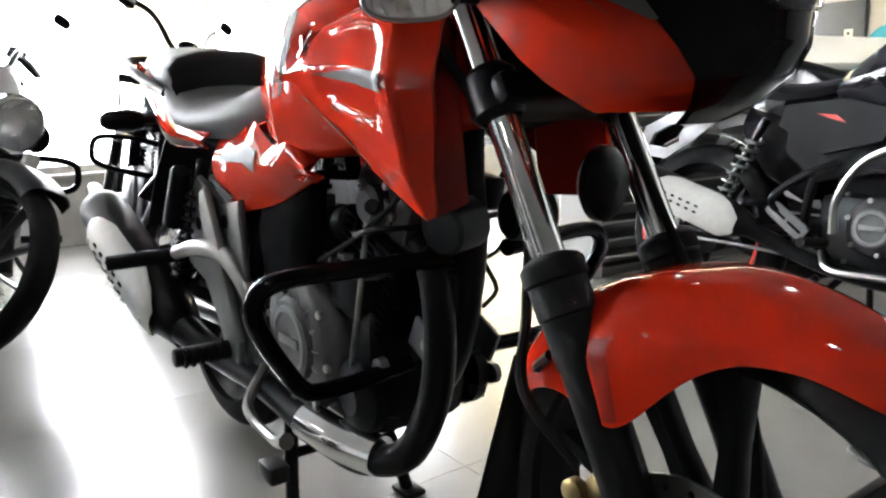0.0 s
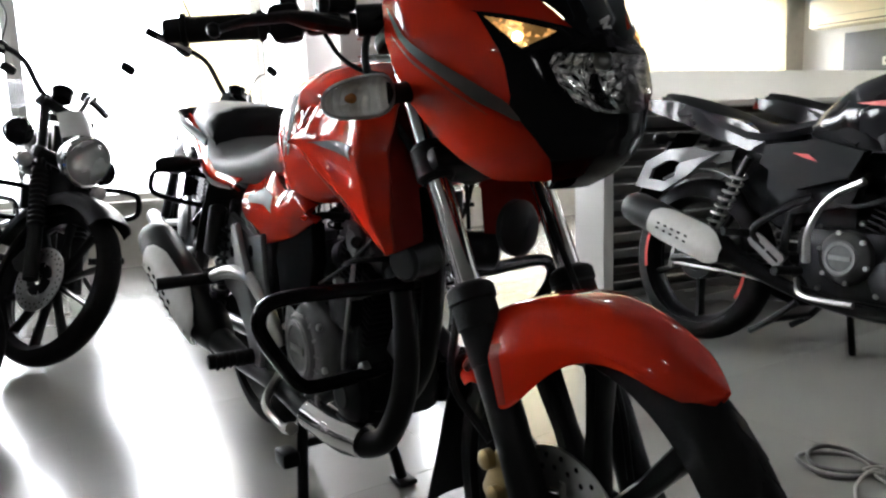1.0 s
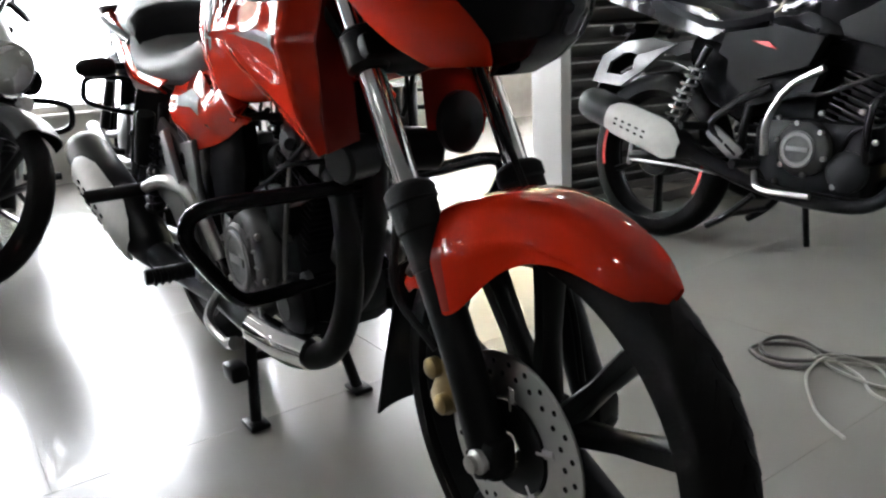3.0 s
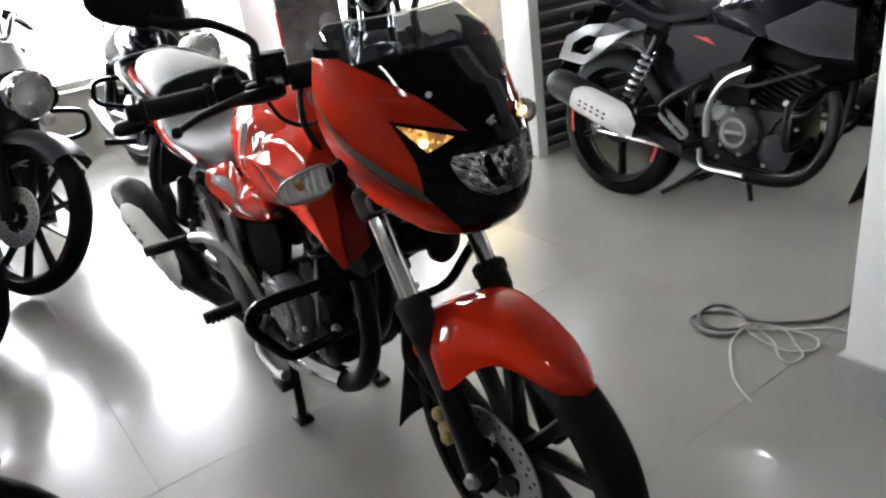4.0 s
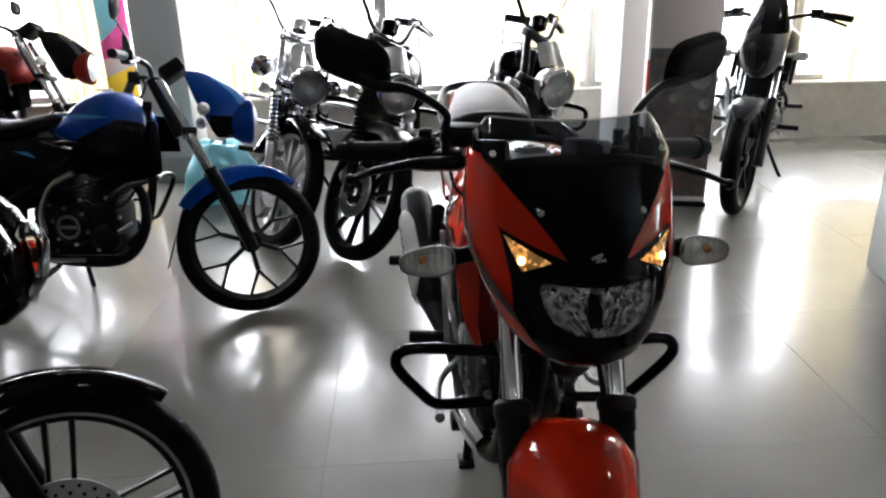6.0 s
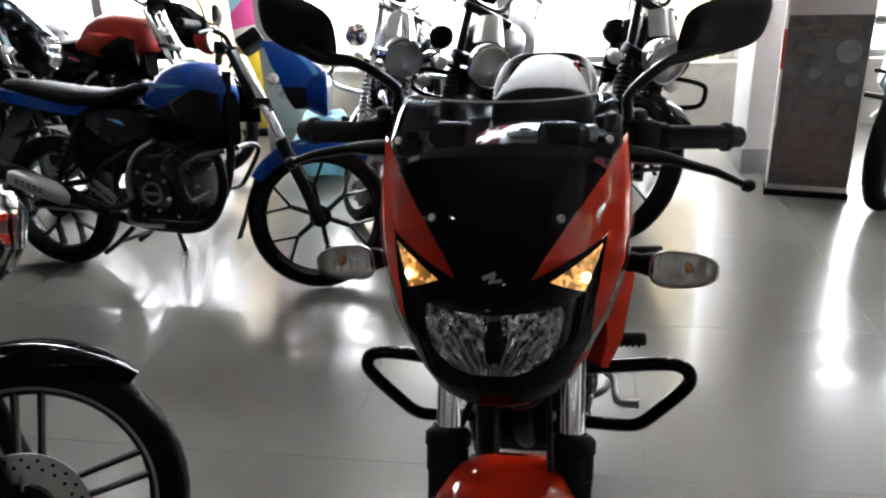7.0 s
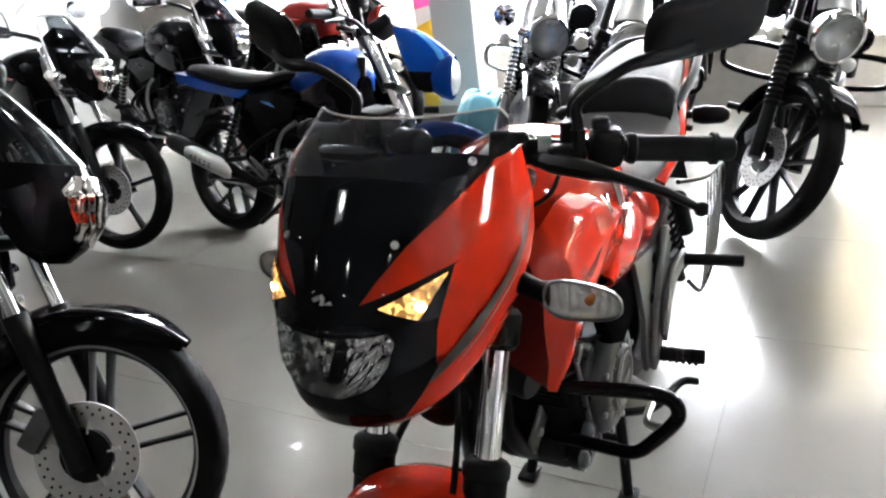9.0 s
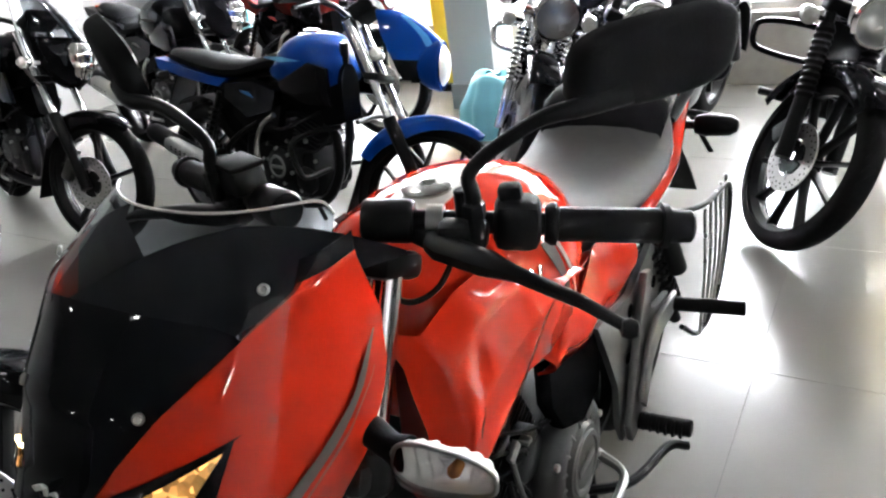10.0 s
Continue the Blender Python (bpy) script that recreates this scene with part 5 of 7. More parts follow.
    part("ignition_lead", tube([(-.05, .44, .60), (-.12, .46, .60), (-.10, .54, .585), (-.06, .58, .62)], .0045, 6), RUBBER, bike)
    part("ignition_lead", tube([(.05, .44, .60), (.11, .46, .60), (.09, .54, .585), (.06, .58, .62)], .0045, 6), RUBBER, bike)
    # electrical clutter round the frame's front tube
    for x, y, z, w_, d_, h_ in ((-.05, .43, .66, .05, .05, .06), (.05, .44, .64, .045, .06, .05), (-.03, .50, .64, .07, .05, .04), (.0, .47, .72, .08, .10, .05), (-.06, .52, .55, .03, .04, .05), (.06, .50, .56, .03, .05, .06)):
        part("wiring_cover", box((w_, d_, h_), (x, y, z), .01, (10, 5, 0)), ENGINE, bike)
    for s in (-1, 1):
        rod_ = rod((s * .03, .36, .615), (s * .09, .345, .61), .034, 18)
        part("horn_unit" if s < 0 else "regulator", rod_, BLACK_SATIN, bike)
    # bolts, brackets, hoses and cables round the engine
    def bolt(at, way, size, ob):
        part("engine_bolt", lathe([(0, 0), (0, size), (size * .8, size), (size * 1.1, size * .7), (size * 1.1, 0)], at, way, 6), STEEL, ob)
    for s in (-1, 1):
        for y, z in ((.545, .46), (.60, .275), (.72, .27), (.83, .29), (.845, .45), (.80, .475)):
            bolt((s * .094, y, z), (s, 0, 0), .0075, bike)
        for k in range(4):
            a = math.pi / 2 * k + .6
            bolt(tuple(cyl0 + ax * .215 + Vector((s * .076, .052 * math.cos(a), .030 * math.sin(a) + .004))), (s, 0, 0), .0065, bike)
        mount = box((.006, .075, .05), (s * .048, .445, .43), .002, (28, 0, 0))
        part("engine_mount", mount, ALU, bike)
        part("engine_mount", box((.006, .05, .07), (s * .052, .80, .60), .002, (-20, 0, 0)), ALU, bike)
        bolt((s * .052, .435, .435), (s, 0, 0), .009, bike)
        bolt((s * .056, .80, .61), (s, 0, 0), .009, bike)
        part("oil_pipe", tube([(s * .085, .60, .33), (s * .112, .545, .40), (s * .108, .52, .50), (s * .082, .535, .60)], .0045, 8, 4), ALU, bike)
        part("control_cable", tube([(s * .06, .34, .86), (s * .075, .385, .72), (s * .085, .46, .63), (s * .115, .60, .545), (s * .112, .76, .50)], .0042, 6, 4), RUBBER, bike)
        part("control_cable", tube([(s * .035, .35, .84), (s * .055, .37, .68), (s * .070, .40, .58), (s * .10, .52, .52), (s * .105, .66, .53)], .0036, 6, 4), RUBBER, bike)
        part("breather_hose", tube([(s * .06, .60, .66), (s * .10, .68, .655), (s * .105, .80, .60), (s * .09, .88, .50), (s * .085, .90, .36)], .0075, 8, 4), RUBBER, bike)
        part("cable_clip", box((.018, .016, .008), (s * .108, .555, .55), .002), ALU, bike)
        arm = box((.012, .055, .012), (s * .108, .80, .492), .003, (12, 0, 0))
        lathe([(0, .010), (.022, .010), (.024, .007), (.024, 0)], (s * .108, .825, .478), (0, 0, 1), 12, arm)
        part("clutch_arm" if s < 0 else "starter_arm", arm, ALU, bike)
        part("plug_cap", rod((s * .072, .515, .612), (s * .10, .49, .628), .011, 12), RUBBER, bike)
        part("head_cover", box((.010, .085, .045), cyl0 + ax * .215 + Vector((s * .078, 0, 0)), .004, (25, 0, 0)), ALU, bike)
    rnd = random.Random(5)
    for s in (-1, 1):
        for k in range(16):
            y, z = rnd.uniform(.47, .84), rnd.uniform(.28, .66)
            size = rnd.uniform(.008, .018)
            x = s * (.088 + rnd.uniform(0, .02))
            if k % 3 == 0:
                part("engine_boss", lathe([(0, size * 1.2), (.012, size * 1.1), (.016, size * .7), (.016, 0)], (x, y, z), (s, 0, 0), 10), ENGINE_GREY, bike)
            elif k % 3 == 1:
                part("engine_clip", box((.010, size * 1.8, size), (x + s * .006, y, z), .002, (rnd.uniform(-50, 50), 0, 0)), STEEL, bike)
            else:
                part("small_hose", tube([(x, y, z), (x + s * .012, y + rnd.uniform(-.05, .05), z + .03), (x, y + rnd.uniform(-.08, .08), z + .07)], .004, 6, 3), RUBBER, bike)
    # exhaust
    hdp = tube([(-.035, .50, .58), (-.05, .43, .56), (-.06, .395, .48), (-.065, .405, .37), (-.08, .455, .275), (-.105, .53, .245), (-.125, .60, .25), (-.135, .70, .265), (-.14, .85, .28), (-.165, 1.0, .30), (-.19, 1.10, .33)], [.022, .022, .022, .023, .024, .024, .022, .022, .022, .025, .032], 14)
    part("exhaust_header", hdp, BLACK_SATIN, bike, "black exhaust pipe")
    sh = tube([(-.098, .500, .258), (-.122, .575, .262), (-.138, .66, .272)], [.031, .032, .030], 16, 4)
    part("header_heat_shield", sh, CHROME, bike, "chrome heat shield on the exhaust pipe")
    a, b = Vector((-.185, 1.10, .312)), Vector((-.232, 1.575, .545))
    d = (b - a).normalized()
    L = (b - a).length
    mf = lathe([(0, .02), (.0, .03), (.06, .048), (.10, .054), (L - .05, .056), (L - .015, .050), (L, .040), (L, .022), (L - .04, .020), (L - .04, 0)], a, d, 28)
    part("silencer", mf, BLACK_SATIN, bike, "black silencer")
    def hs(u, v):
        ang = radians(175 + 150 * (v - .5) * lerp(u, [0, .12, .3, .8, .95, 1], [.45, .80, 1.0, .95, .75, .5]))
        q = a + d * (.07 + (L - .18) * u)
        e1 = Vector((1, 0, 0)) - d * d.x
        e1.normalize()
        e2 = d.cross(e1)
        edge = .010 * (1 if 0 < u < 1 and 0 < v < 1 else 0)
        return q + (e1 * math.cos(ang) + e2 * math.sin(ang)) * (.0610 + edge * .5 - .006 * (1 - min(1, u * 6)))
    shld = part("silencer_shield", sheet(hs, 24, 14, .003), SHIELD, bike, "silver silencer heat shield with slots")
    for k in range(5):
        for j in range(3):
            q0, q1 = hs(.34 + k * .11, .36 + j * .12), hs(.34 + k * .11 + .045, .36 + j * .12)
            lift = [(q - (a + d * (q - a).dot(d))).normalized() * .002 for q in (q0, q1)]
            part("shield_slot", rod(q0 + lift[0], q1 + lift[1], .0042, 8), BLACK_DEEP, shld)
    for u_, v_ in ((.06, .5), (.93, .5)):
        q0 = hs(u_, v_)
        nrm = (q0 - (a + d * (q0 - a).dot(d))).normalized()
        part("shield_bolt", rod(q0, q0 + nrm * .006, .007, 10), STEEL, shld)
    # pedals and stand
    part("brake_pedal", tube([(-.13, .84, .31), (-.19, .78, .27), (-.20, .66, .26), (-.20, .60, .275)], [.010, .009, .008, .013], 8), STEEL, bike)
    part("gear_lever", tube([(.12, .80, .33), (.18, .78, .31), (.19, .68, .31), (.235, .665, .315)], [.010, .008, .008, .011], 8), STEEL, bike)
    stand = bmesh.new()
    for s in (-1, 1):
        tube([(s * .085, .845, .24), (s * .105, .815, .12), (s * .122, .785, .012)], .013, 10, bm=stand)
        box((.045, .06, .012), (s * .124, .782, .008), .004, bm=stand)
    rod((-.105, .82, .14), (.105, .82, .14), .010, 10, stand)
    box((.04, .06, .035), (-.145, .80, .13), .008, bm=stand)
    part("centre_stand", stand, BLACK_SATIN, bike)
    part("side_stand", tube([(.10, .78, .24), (.17, .86, .22), (.20, 1.0, .20), (.235, 1.03, .19)], .010, 8), BLACK_SATIN, bike)
    # brake hose and cables in front of the frame
    part("brake_hose", tube([(-.10, .40, .98), (-.135, .34, .90), (-.09, .29, .78), (-.05, .24, .66), (-.09, .19, .55), (-.105, .18, .46), (-.085, .12, .39)], .006, 8), RUBBER, bike)
    part("speedometer_cable", tube([(.03, .30, .95), (.045, .20, .78), (.055, .155, .68), (.06, .10, .58), (.055, .02, .46), (.06, .0, .34)], .005, 8), RUBBER, bike)
    part("wiring_loom", tube([(0, .40, .90), (-.03, .40, .75), (-.035, .42, .62), (-.03, .50, .60)], .011, 8), RUBBER, bike)
    return bike


hero = hero_motorcycle()


# ---- the other motorcycles ----
def facing(x, y, hx, hy, lean=0.0):
    """The pose of a machine whose front tyre stands at x, y and which points along hx, hy."""
    return Matrix.Translation((x, y, 0)) @ pose(0, 0, 0, 0, 0, math.degrees(math.atan2(hx, -hy))) @ pose(0, 0, 0, 0, lean, 0)


STEERED = ("front_wheel", "brake_disc", "brake_caliper", "fork_", "front_mudguard", "mud_flap", "headlamp", "windscreen", "flyscreen", "signal", "handlebar", "grip",
           "switch_gear", "lever", "mirror_", "instrument", "speedometer", "auxiliary", "axle")


def steer(bike, degrees, rake, y, z):
    """Turns the front end about its raked steering axis, to the machine's left."""
    d = Vector((0, rake, 1)).normalized()
    c = Vector((0, y, z))
    m = Matrix.Translation(c) @ Matrix.Rotation(radians(degrees), 4, d) @ Matrix.Translation(-c)
    for ob in bike.children:
        if ob.name.startswith(STEERED) and not ob.name.startswith(("lever_", "signal_wire")):
            for o in (ob, *ob.children):
                if o.data:
                    o.data.transform(m)


def ring_secs(rows):
    secs = []
    for y, zt, w, zb in rows:
        half = [(0, zt), (w * .4, zt - .004), (w * .72, zt - .022), (w * .94, zt - .055), (w, (zt + zb) / 2), (w * .92, zb + .015), (w * .7, zb)]
        secs.append([Vector((x, y, z)) for x, z in half] + [Vector((-x, y, z)) for x, z in reversed(half[1:])])
    return secs


def mirror_pair(bike, x0, y0, z0, x1, z1, w=.062, h=.042, thin=.004):
    for s in (-1, 1):
        part("mirror_stalk", tube([(s * x0, y0, z0), (s * (x0 + .02), y0 + .02, (z0 + z1) / 2), (s * x1, y0 + .05, z1 - .03)], thin, 8), BLACK_SATIN, bike)
        hd = loft([[Vector((s * (x1 + .03) + k * w * abs(math.cos(a)) ** .6 * math.copysign(1, math.cos(a)), y0 + .05 + dy, z1 + k * h * abs(math.sin(a)) ** .6 * math.copysign(1, math.sin(a)))) for a in [2 * math.pi * j / 16 for j in range(16)]]
                   for k, dy in ((.45, -.022), (.85, -.012), (1.0, .0), (.96, .008))])
        part("mirror_head", hd, BLACK_MATT, bike, "small black mirror")


def street_bike(name, label, at, paint, accent, nose="cowl", spokes=5, pair=0.0, wheel_mat=BLACK_SATIN, stripe=None, fender=None, guard=True, tail_mark=None,
                silencer=SHIELD, group="parked motorcycles", signals=True, front_disc=True, arch=False, turn=0.0, tape=None, seat_long=None, trim_paint=None, lamp_face=REFLECTOR, short_tank=False, slim=False, screen=None):
    """A parked commuter or street motorcycle."""
    bike = thing(name, label, "motorcycle", at, group)
    fender = fender or paint
    lower = trim_paint or paint
    wheel("front_wheel", bike, (0, 0, .295), .295, .085, spokes, wheel_mat, pair=pair, root=.12 if spokes == 6 else .55, spoke_w=.014 if spokes == 6 else .012 if pair else .022, disc=-1 if front_disc else 0, disc_r=.12, stripe=stripe, turn=.3)
    wheel("rear_wheel", bike, (0, 1.31, .300), .300, .105, spokes, wheel_mat, pair=pair, root=.12 if spokes == 6 else .55, spoke_w=.014 if spokes == 6 else .012 if pair else .022, drum=.075, stripe=stripe, turn=.9)
    if tape:
        for a0 in (-14, 168):
            tp = sheet(lambda u, v: Vector((-.058, 1.31 + (.222 + .012 * v) * math.cos(radians(a0 + 42 * u)), .300 + (.222 + .012 * v) * math.sin(radians(a0 + 42 * u)))), 16, 1, .0015)
            part("rim_tape", tp, tape, bike)
    for s in (-1, 1):
        x = s * .085
        part("fork_leg", tube([(x, -.002, .27), (x, fork_y(.42), .42), (x, fork_y(.60), .60)], [.026, .024, .027], 12, 3), BLACK_SATIN, bike)
        part("fork_tube", rod((x, fork_y(.58), .58), (x, fork_y(.95), .95), .016, 14), CHROME, bike)
    if front_disc:
        part("brake_caliper", box((.045, .05, .10), (-.072, .10, .35), .01, (28, 0, 0)), ENGINE_GREY, bike)
    yk = box((.21, .06, .03), (0, fork_y(.74), .75), .008)
    rod((0, fork_y(.74) + .03, .74), (0, fork_y(.95) + .03, .97), .027, 12, yk)
    part("fork_yoke", yk, BLACK_SATIN, bike)

    def fd(u, v):
        a = radians(30 + 98 * v)
        k = (u - .5) * 2
        hw = .070 * lerp(v, [0, .2, .8, 1], [.75, 1, .9, .25])
        r = .312 + .010 * (1 - k * k) - .050 * max(0, (abs(k) - .55) / .45) * lerp(v, [0, .4, 1], [.8, 1.3, .3])
        return Vector((math.copysign(min(1, abs(k) * 1.5), k) * hw, r * math.cos(a), .295 + r * math.sin(a)))
    part("front_mudguard", sheet(fd, 16, 26, .003), fender, bike, "", 60)
    part("mud_flap", sheet(lambda u, v: Vector(((u - .5) * .11, .262 + .07 * v, .45 - .25 * v)), 3, 5, .004), BLACK_MATT, bike)
    # nose
    if nose == "cowl":
        prof = [(.71, .08, .035, .13), (.74, .045, .075, .15), (.80, .015, .102, .18), (.87, .012, .115, .20), (.93, .050, .112, .22), (.99, .115, .098, .250), (1.055, .195, .078, .29), (1.105, .262, .055, .325)]
        secs = []
        for z, yf, w, yr in prof:
            ring = []
            for i in range(17):
                a = math.pi * (i / 16 - .5)
                ring.append(Vector((w * math.sin(a), yf + (yr - yf) * (1 - math.cos(a)), z)))
            secs.append(ring)
        part("headlamp_cowl", loft(secs[:5], closed=False), paint, bike, "headlamp cowl", 60)
        part("windscreen", loft(secs[4:], closed=False), screen or BLACK_GLOSS, bike, "smoked clear flyscreen" if screen else "dark flyscreen", 60)
        def face(u, v, out):
            z = .748 + .158 * v
            w, yf, yr = (lerp(z, [q[0] for q in prof], [q[k] for q in prof]) for k in (2, 1, 3))
            x = (2 * u - 1) * lerp(v, [0, .12, .45, .80, 1], [.018, .046, .062, .078, .052])
            return Vector((x, yf + (yr - yf) * (1 - math.sqrt(max(0.0, 1 - (x / w) ** 2))) - out, z))
        if screen:
            # black peak that splits the lamp into two upright halves
            part("lamp_peak", sheet(lambda u, v: face(.5 + (u - .5) * lerp(v, [0, .5, 1], [.10, .22, .75]), .45 + .57 * v, .013), 6, 10, .002), BLACK_GLOSS, bike, "", 60)
            for s in (-1, 1):
                edge_ = [Vector((s * w * .93, yf + (yr - yf) * .62, z)) for z, yf, w, yr in prof[3:]]
                part("screen_trim", tube(edge_, [.007, .007, .005, .004, .003], 8, 4), SILVER_PAINT, bike, "silver trim along the flyscreen")
                part("cowl_strake", tube([Vector((s * (w + .004), yf + (yr - yf) * .9, z)) for z, yf, w, yr in prof[1:5]], [.005, .009, .009, .004], 8, 4), GREY_DECAL, bike)
                part("signal_lens", lathe([(0, .024), (.010, .020), (.016, .010), (.017, 0)], (s * .190, .160, .82), (0, -1, 0), 14), LAMP_CHROME, bike, "bright turn signal lens")
            part("screen_lip", tube([Vector((w * math.sin(a), yf + (yr - yf) * (1 - math.cos(a)), z)) for z, yf, w, yr in prof[-1:] for a in [math.pi * (i / 8 - .5) for i in range(9)]], .004, 6, 2), SILVER_PAINT, bike)
        rf = part("headlamp_reflector", sheet(lambda u, v: face(u, v, .003 + .005 * abs((u * 6) % 1 - .5) + .005 * abs((v * 3) % 1 - .5)), 48, 24), lamp_face, bike, "headlamp reflector")
        part("headlamp_lens", sheet(lambda u, v: face(u, v, .010), 16, 8), CLEAR, bike, "clear headlamp lens")
    else:
        hl = lathe([(0, 0), (.03, .05), (.09, .085), (.13, .095), (.14, .090)], (0, .11, .80), (0, -1, 0), 28)
        part("headlamp_shell", hl, paint, bike)
        part("headlamp_lens", lathe([(0, .075), (.012, .06), (.02, .035), (.022, 0)], (0, -.030, .80), (0, -1, 0), 28), REFLECTOR, bike, "clear headlamp")
        dome = []
        for z, yf, w, yr in ((.70, .01, .060, .11), (.74, -.03, .088, .13), (.80, -.045, .100, .15), (.87, -.046, .108, .175), (.92, -.022, .105, .195), (.97, .024, .094, .21), (1.02, .085, .074, .225), (1.05, .135, .050, .235)):
            z, yf, w = .85 + (z - .85) * .74, yf + .012, w * .78
            dome.append([Vector((w * math.sin(a), yf + (yr - yf) * (1 - math.cos(a)), z)) for a in [math.pi * (i / 16 - .5) for i in range(17)]])
        part("flyscreen", loft(dome[2:], closed=False), paint if paint is BLUE else trim_paint or paint, bike, "rounded painted flyscreen", 60)
        for s in (-1, 1):
            k0 = 8 + s * 3
            part("flyscreen_stripe", loft([[g[k0], g[k0 + s], g[k0 + s] + Vector((0, -.002, .001)), g[k0] + Vector((0, -.002, .001))] for g in dome[3:7]]), BLUE_PALE if paint is BLUE else GREY_DECAL, bike)
        part("headlamp_mask", loft(dome[:3], closed=False), trim_paint or paint, bike, "", 60)
    if signals:
        for s in (-1, 1):
            part("signal", lathe([(0, .008), (.03, .010), (.04, .022), (.09, .024), (.105, .012), (.106, 0)], (s * .12, .17, .82), (s, 0, 0), 14), SIGNAL_CLEAR, bike, "clear turn signal")
    # handlebar
    bar = tube([(-.36, .47, .985), (-.22, .44, 1.01), (-.12, .37, 1.00), (0, .36, .98), (.12, .37, 1.00), (.22, .44, 1.01), (.36, .47, .985)], .011, 10)
    part("handlebar", bar, BLACK_SATIN, bike)
    for s in (-1, 1):
        part("grip", rod((s * .23, .443, 1.008), (s * .37, .473, .983), .018, 12), RUBBER, bike)
        part("switch_gear", box((.06, .05, .05), (s * .20, .435, 1.01), .01), BLACK_MATT, bike)
        part("lever", tube([(s * .18, .40, 1.0), (s * .26, .395, .985), (s * .35, .42, .955)], .007, 8), BLACK_SATIN, bike)
    mirror_pair(bike, .17, .42, 1.02, .27, 1.17)
    part("instrument_panel", box((.16, .10, .06), (0, .28, 1.0), .015, (-35, 0, 0)), BLACK_MATT, bike)
    # tank, seat, panels
    drop = max(0.0, .925 - seat_long(1.52)) if seat_long else 0.0
    part("fuel_tank", loft(ring_secs([(.36, .86, .10, .72), (.42, .915, .135, .70), (.52, .945, .160, .69), (.62, .945, .165, .69), (.72, .915, .150, .70), (.82, .85, .115, .72), (.88, .80, .09, .73)] if not short_tank else
                                    [(.385, .83, .08, .73), (.42, .885, .125, .715), (.48, .918, .150, .70), (.55, .925, .156, .70), (.62, .905, .145, .71), (.69, .855, .115, .73), (.74, .81, .09, .74)])), paint, bike, "painted fuel tank", 70)
    part("filler_cap", lathe([(0, 0), (0, .034), (.006, .034), (.010, .02), (.010, 0)], (0, .56, .924 if short_tank else .944), (0, 0, 1), 20), STEEL, bike)
    for s in (-1, 1):
        part("tank_decal", sheet(lambda u, v: Vector((s * (.1585 + .008 * math.sin(math.pi * u)), .47 + .22 * u, .825 + .012 * u + (v - .5) * .020 * (1 - abs(2 * u - 1)) )), 10, 3), accent, bike)
        wing = [(.34, .80), (.44, .82), (.62, .74), (.60, .70), (.46, .66), (.33, .66)]
        part("tank_shroud", side_plate(wing, s * .150, .02, .006), lower, bike)
        part("side_cover", loft([[Vector((s * x, y, z)) for y, z in ((.66, .70), (.80, .735), (.98, .72), (1.0, .66), (.86, .58), (.70, .62))] for x in (.10, .135, .142)]), lower, bike, "", 30)
        part("side_decal", side_plate([(.80, .668), (.83, .690), (.885, .694), (.845, .680)], s * .1435, .003, 0), accent, bike)
        part("tail_panel", loft([[Vector((s * x, y, z)) for y, z in ((.98, .74), (1.10, .80 - drop * .7), (1.38, .875 - drop), (1.52, .895 - drop), (1.50, .845 - drop), (1.28, .775 - drop * .6), (1.06, .70))] for x in (.06, .115, .120)]), paint, bike, "", 30)
        a, b = Vector((s * .145, 1.20, .37)), Vector((s * .125, 1.05, .68))
        d = (b - a).normalized()
        shk = part("shock_absorber", rod(a, b, .013, 10), BLACK_SATIN, bike)
        e1 = d.orthogonal().normalized()
        e2 = d.cross(e1)
        part("shock_spring", tube([a + d * (.06 + .22 * i / 63) + (e1 * math.cos(i * .785) + e2 * math.sin(i * .785)) * .024 for i in range(64)], .005, 5, 1), STEEL if nose == "cowl" else BLACK_SATIN, shk)
        part("rear_signal", lathe([(0, .008), (.05, .009), (.06, .022), (.10, .020), (.115, .008), (.115, 0)], (s * .07, 1.42, .74), (s, 0, 0), 12), BLACK_SATIN, bike)
        part("swingarm", tube([(s * .09, .86, .36), (s * .10, 1.1, .33), (s * .10, 1.36, .30)], .019, 8), BLACK_SATIN, bike)
        part("rider_footrest", rod((s * .15, .82, .33), (s * .27, .825, .335), .015, 10), RUBBER, bike)
        part("footrest_hanger", tube([(s * .12, .82, .56), (s * .16, .92, .50), (s * .17, .98, .43), (s * .13, .88, .36)], .012, 8), BLACK_SATIN, bike)
        hp_ = part("hanger_plate", side_plate([(.86, .36), (.87, .375), (.96, .435), (.98, .437), (1.0, .41), (.99, .395), (.90, .332), (.88, .335)], s * .165, .010, .003), ALU, bike, "slotted alloy footrest hanger")
        for y_, z_ in ((.905, .366), (.955, .402)):
            part("hanger_slot", side_plate([(y_ - .020, z_ - .020), (y_ + .022, z_ + .010), (y_ + .018, z_ + .018), (y_ - .024, z_ - .012)], s * .1665, .010, .001), BLACK_MATT, hp_)
        part("pillion_footrest", rod((s * .17, 1.0, .43), (s * .27, 1.02, .435), .013, 10), RUBBER, bike)
        if guard:
            part("crash_guard", tube([(s * .05, .40, .56), (s * .18, .42, .56), (s * .27, .43, .54), (s * .28, .44, .50), (s * .22, .47, .40), (s * .17, .48, .37), (s * .05, .48, .38)], .011, 10), BLACK_GLOSS if nose == "cowl" else BLACK_SATIN, bike)
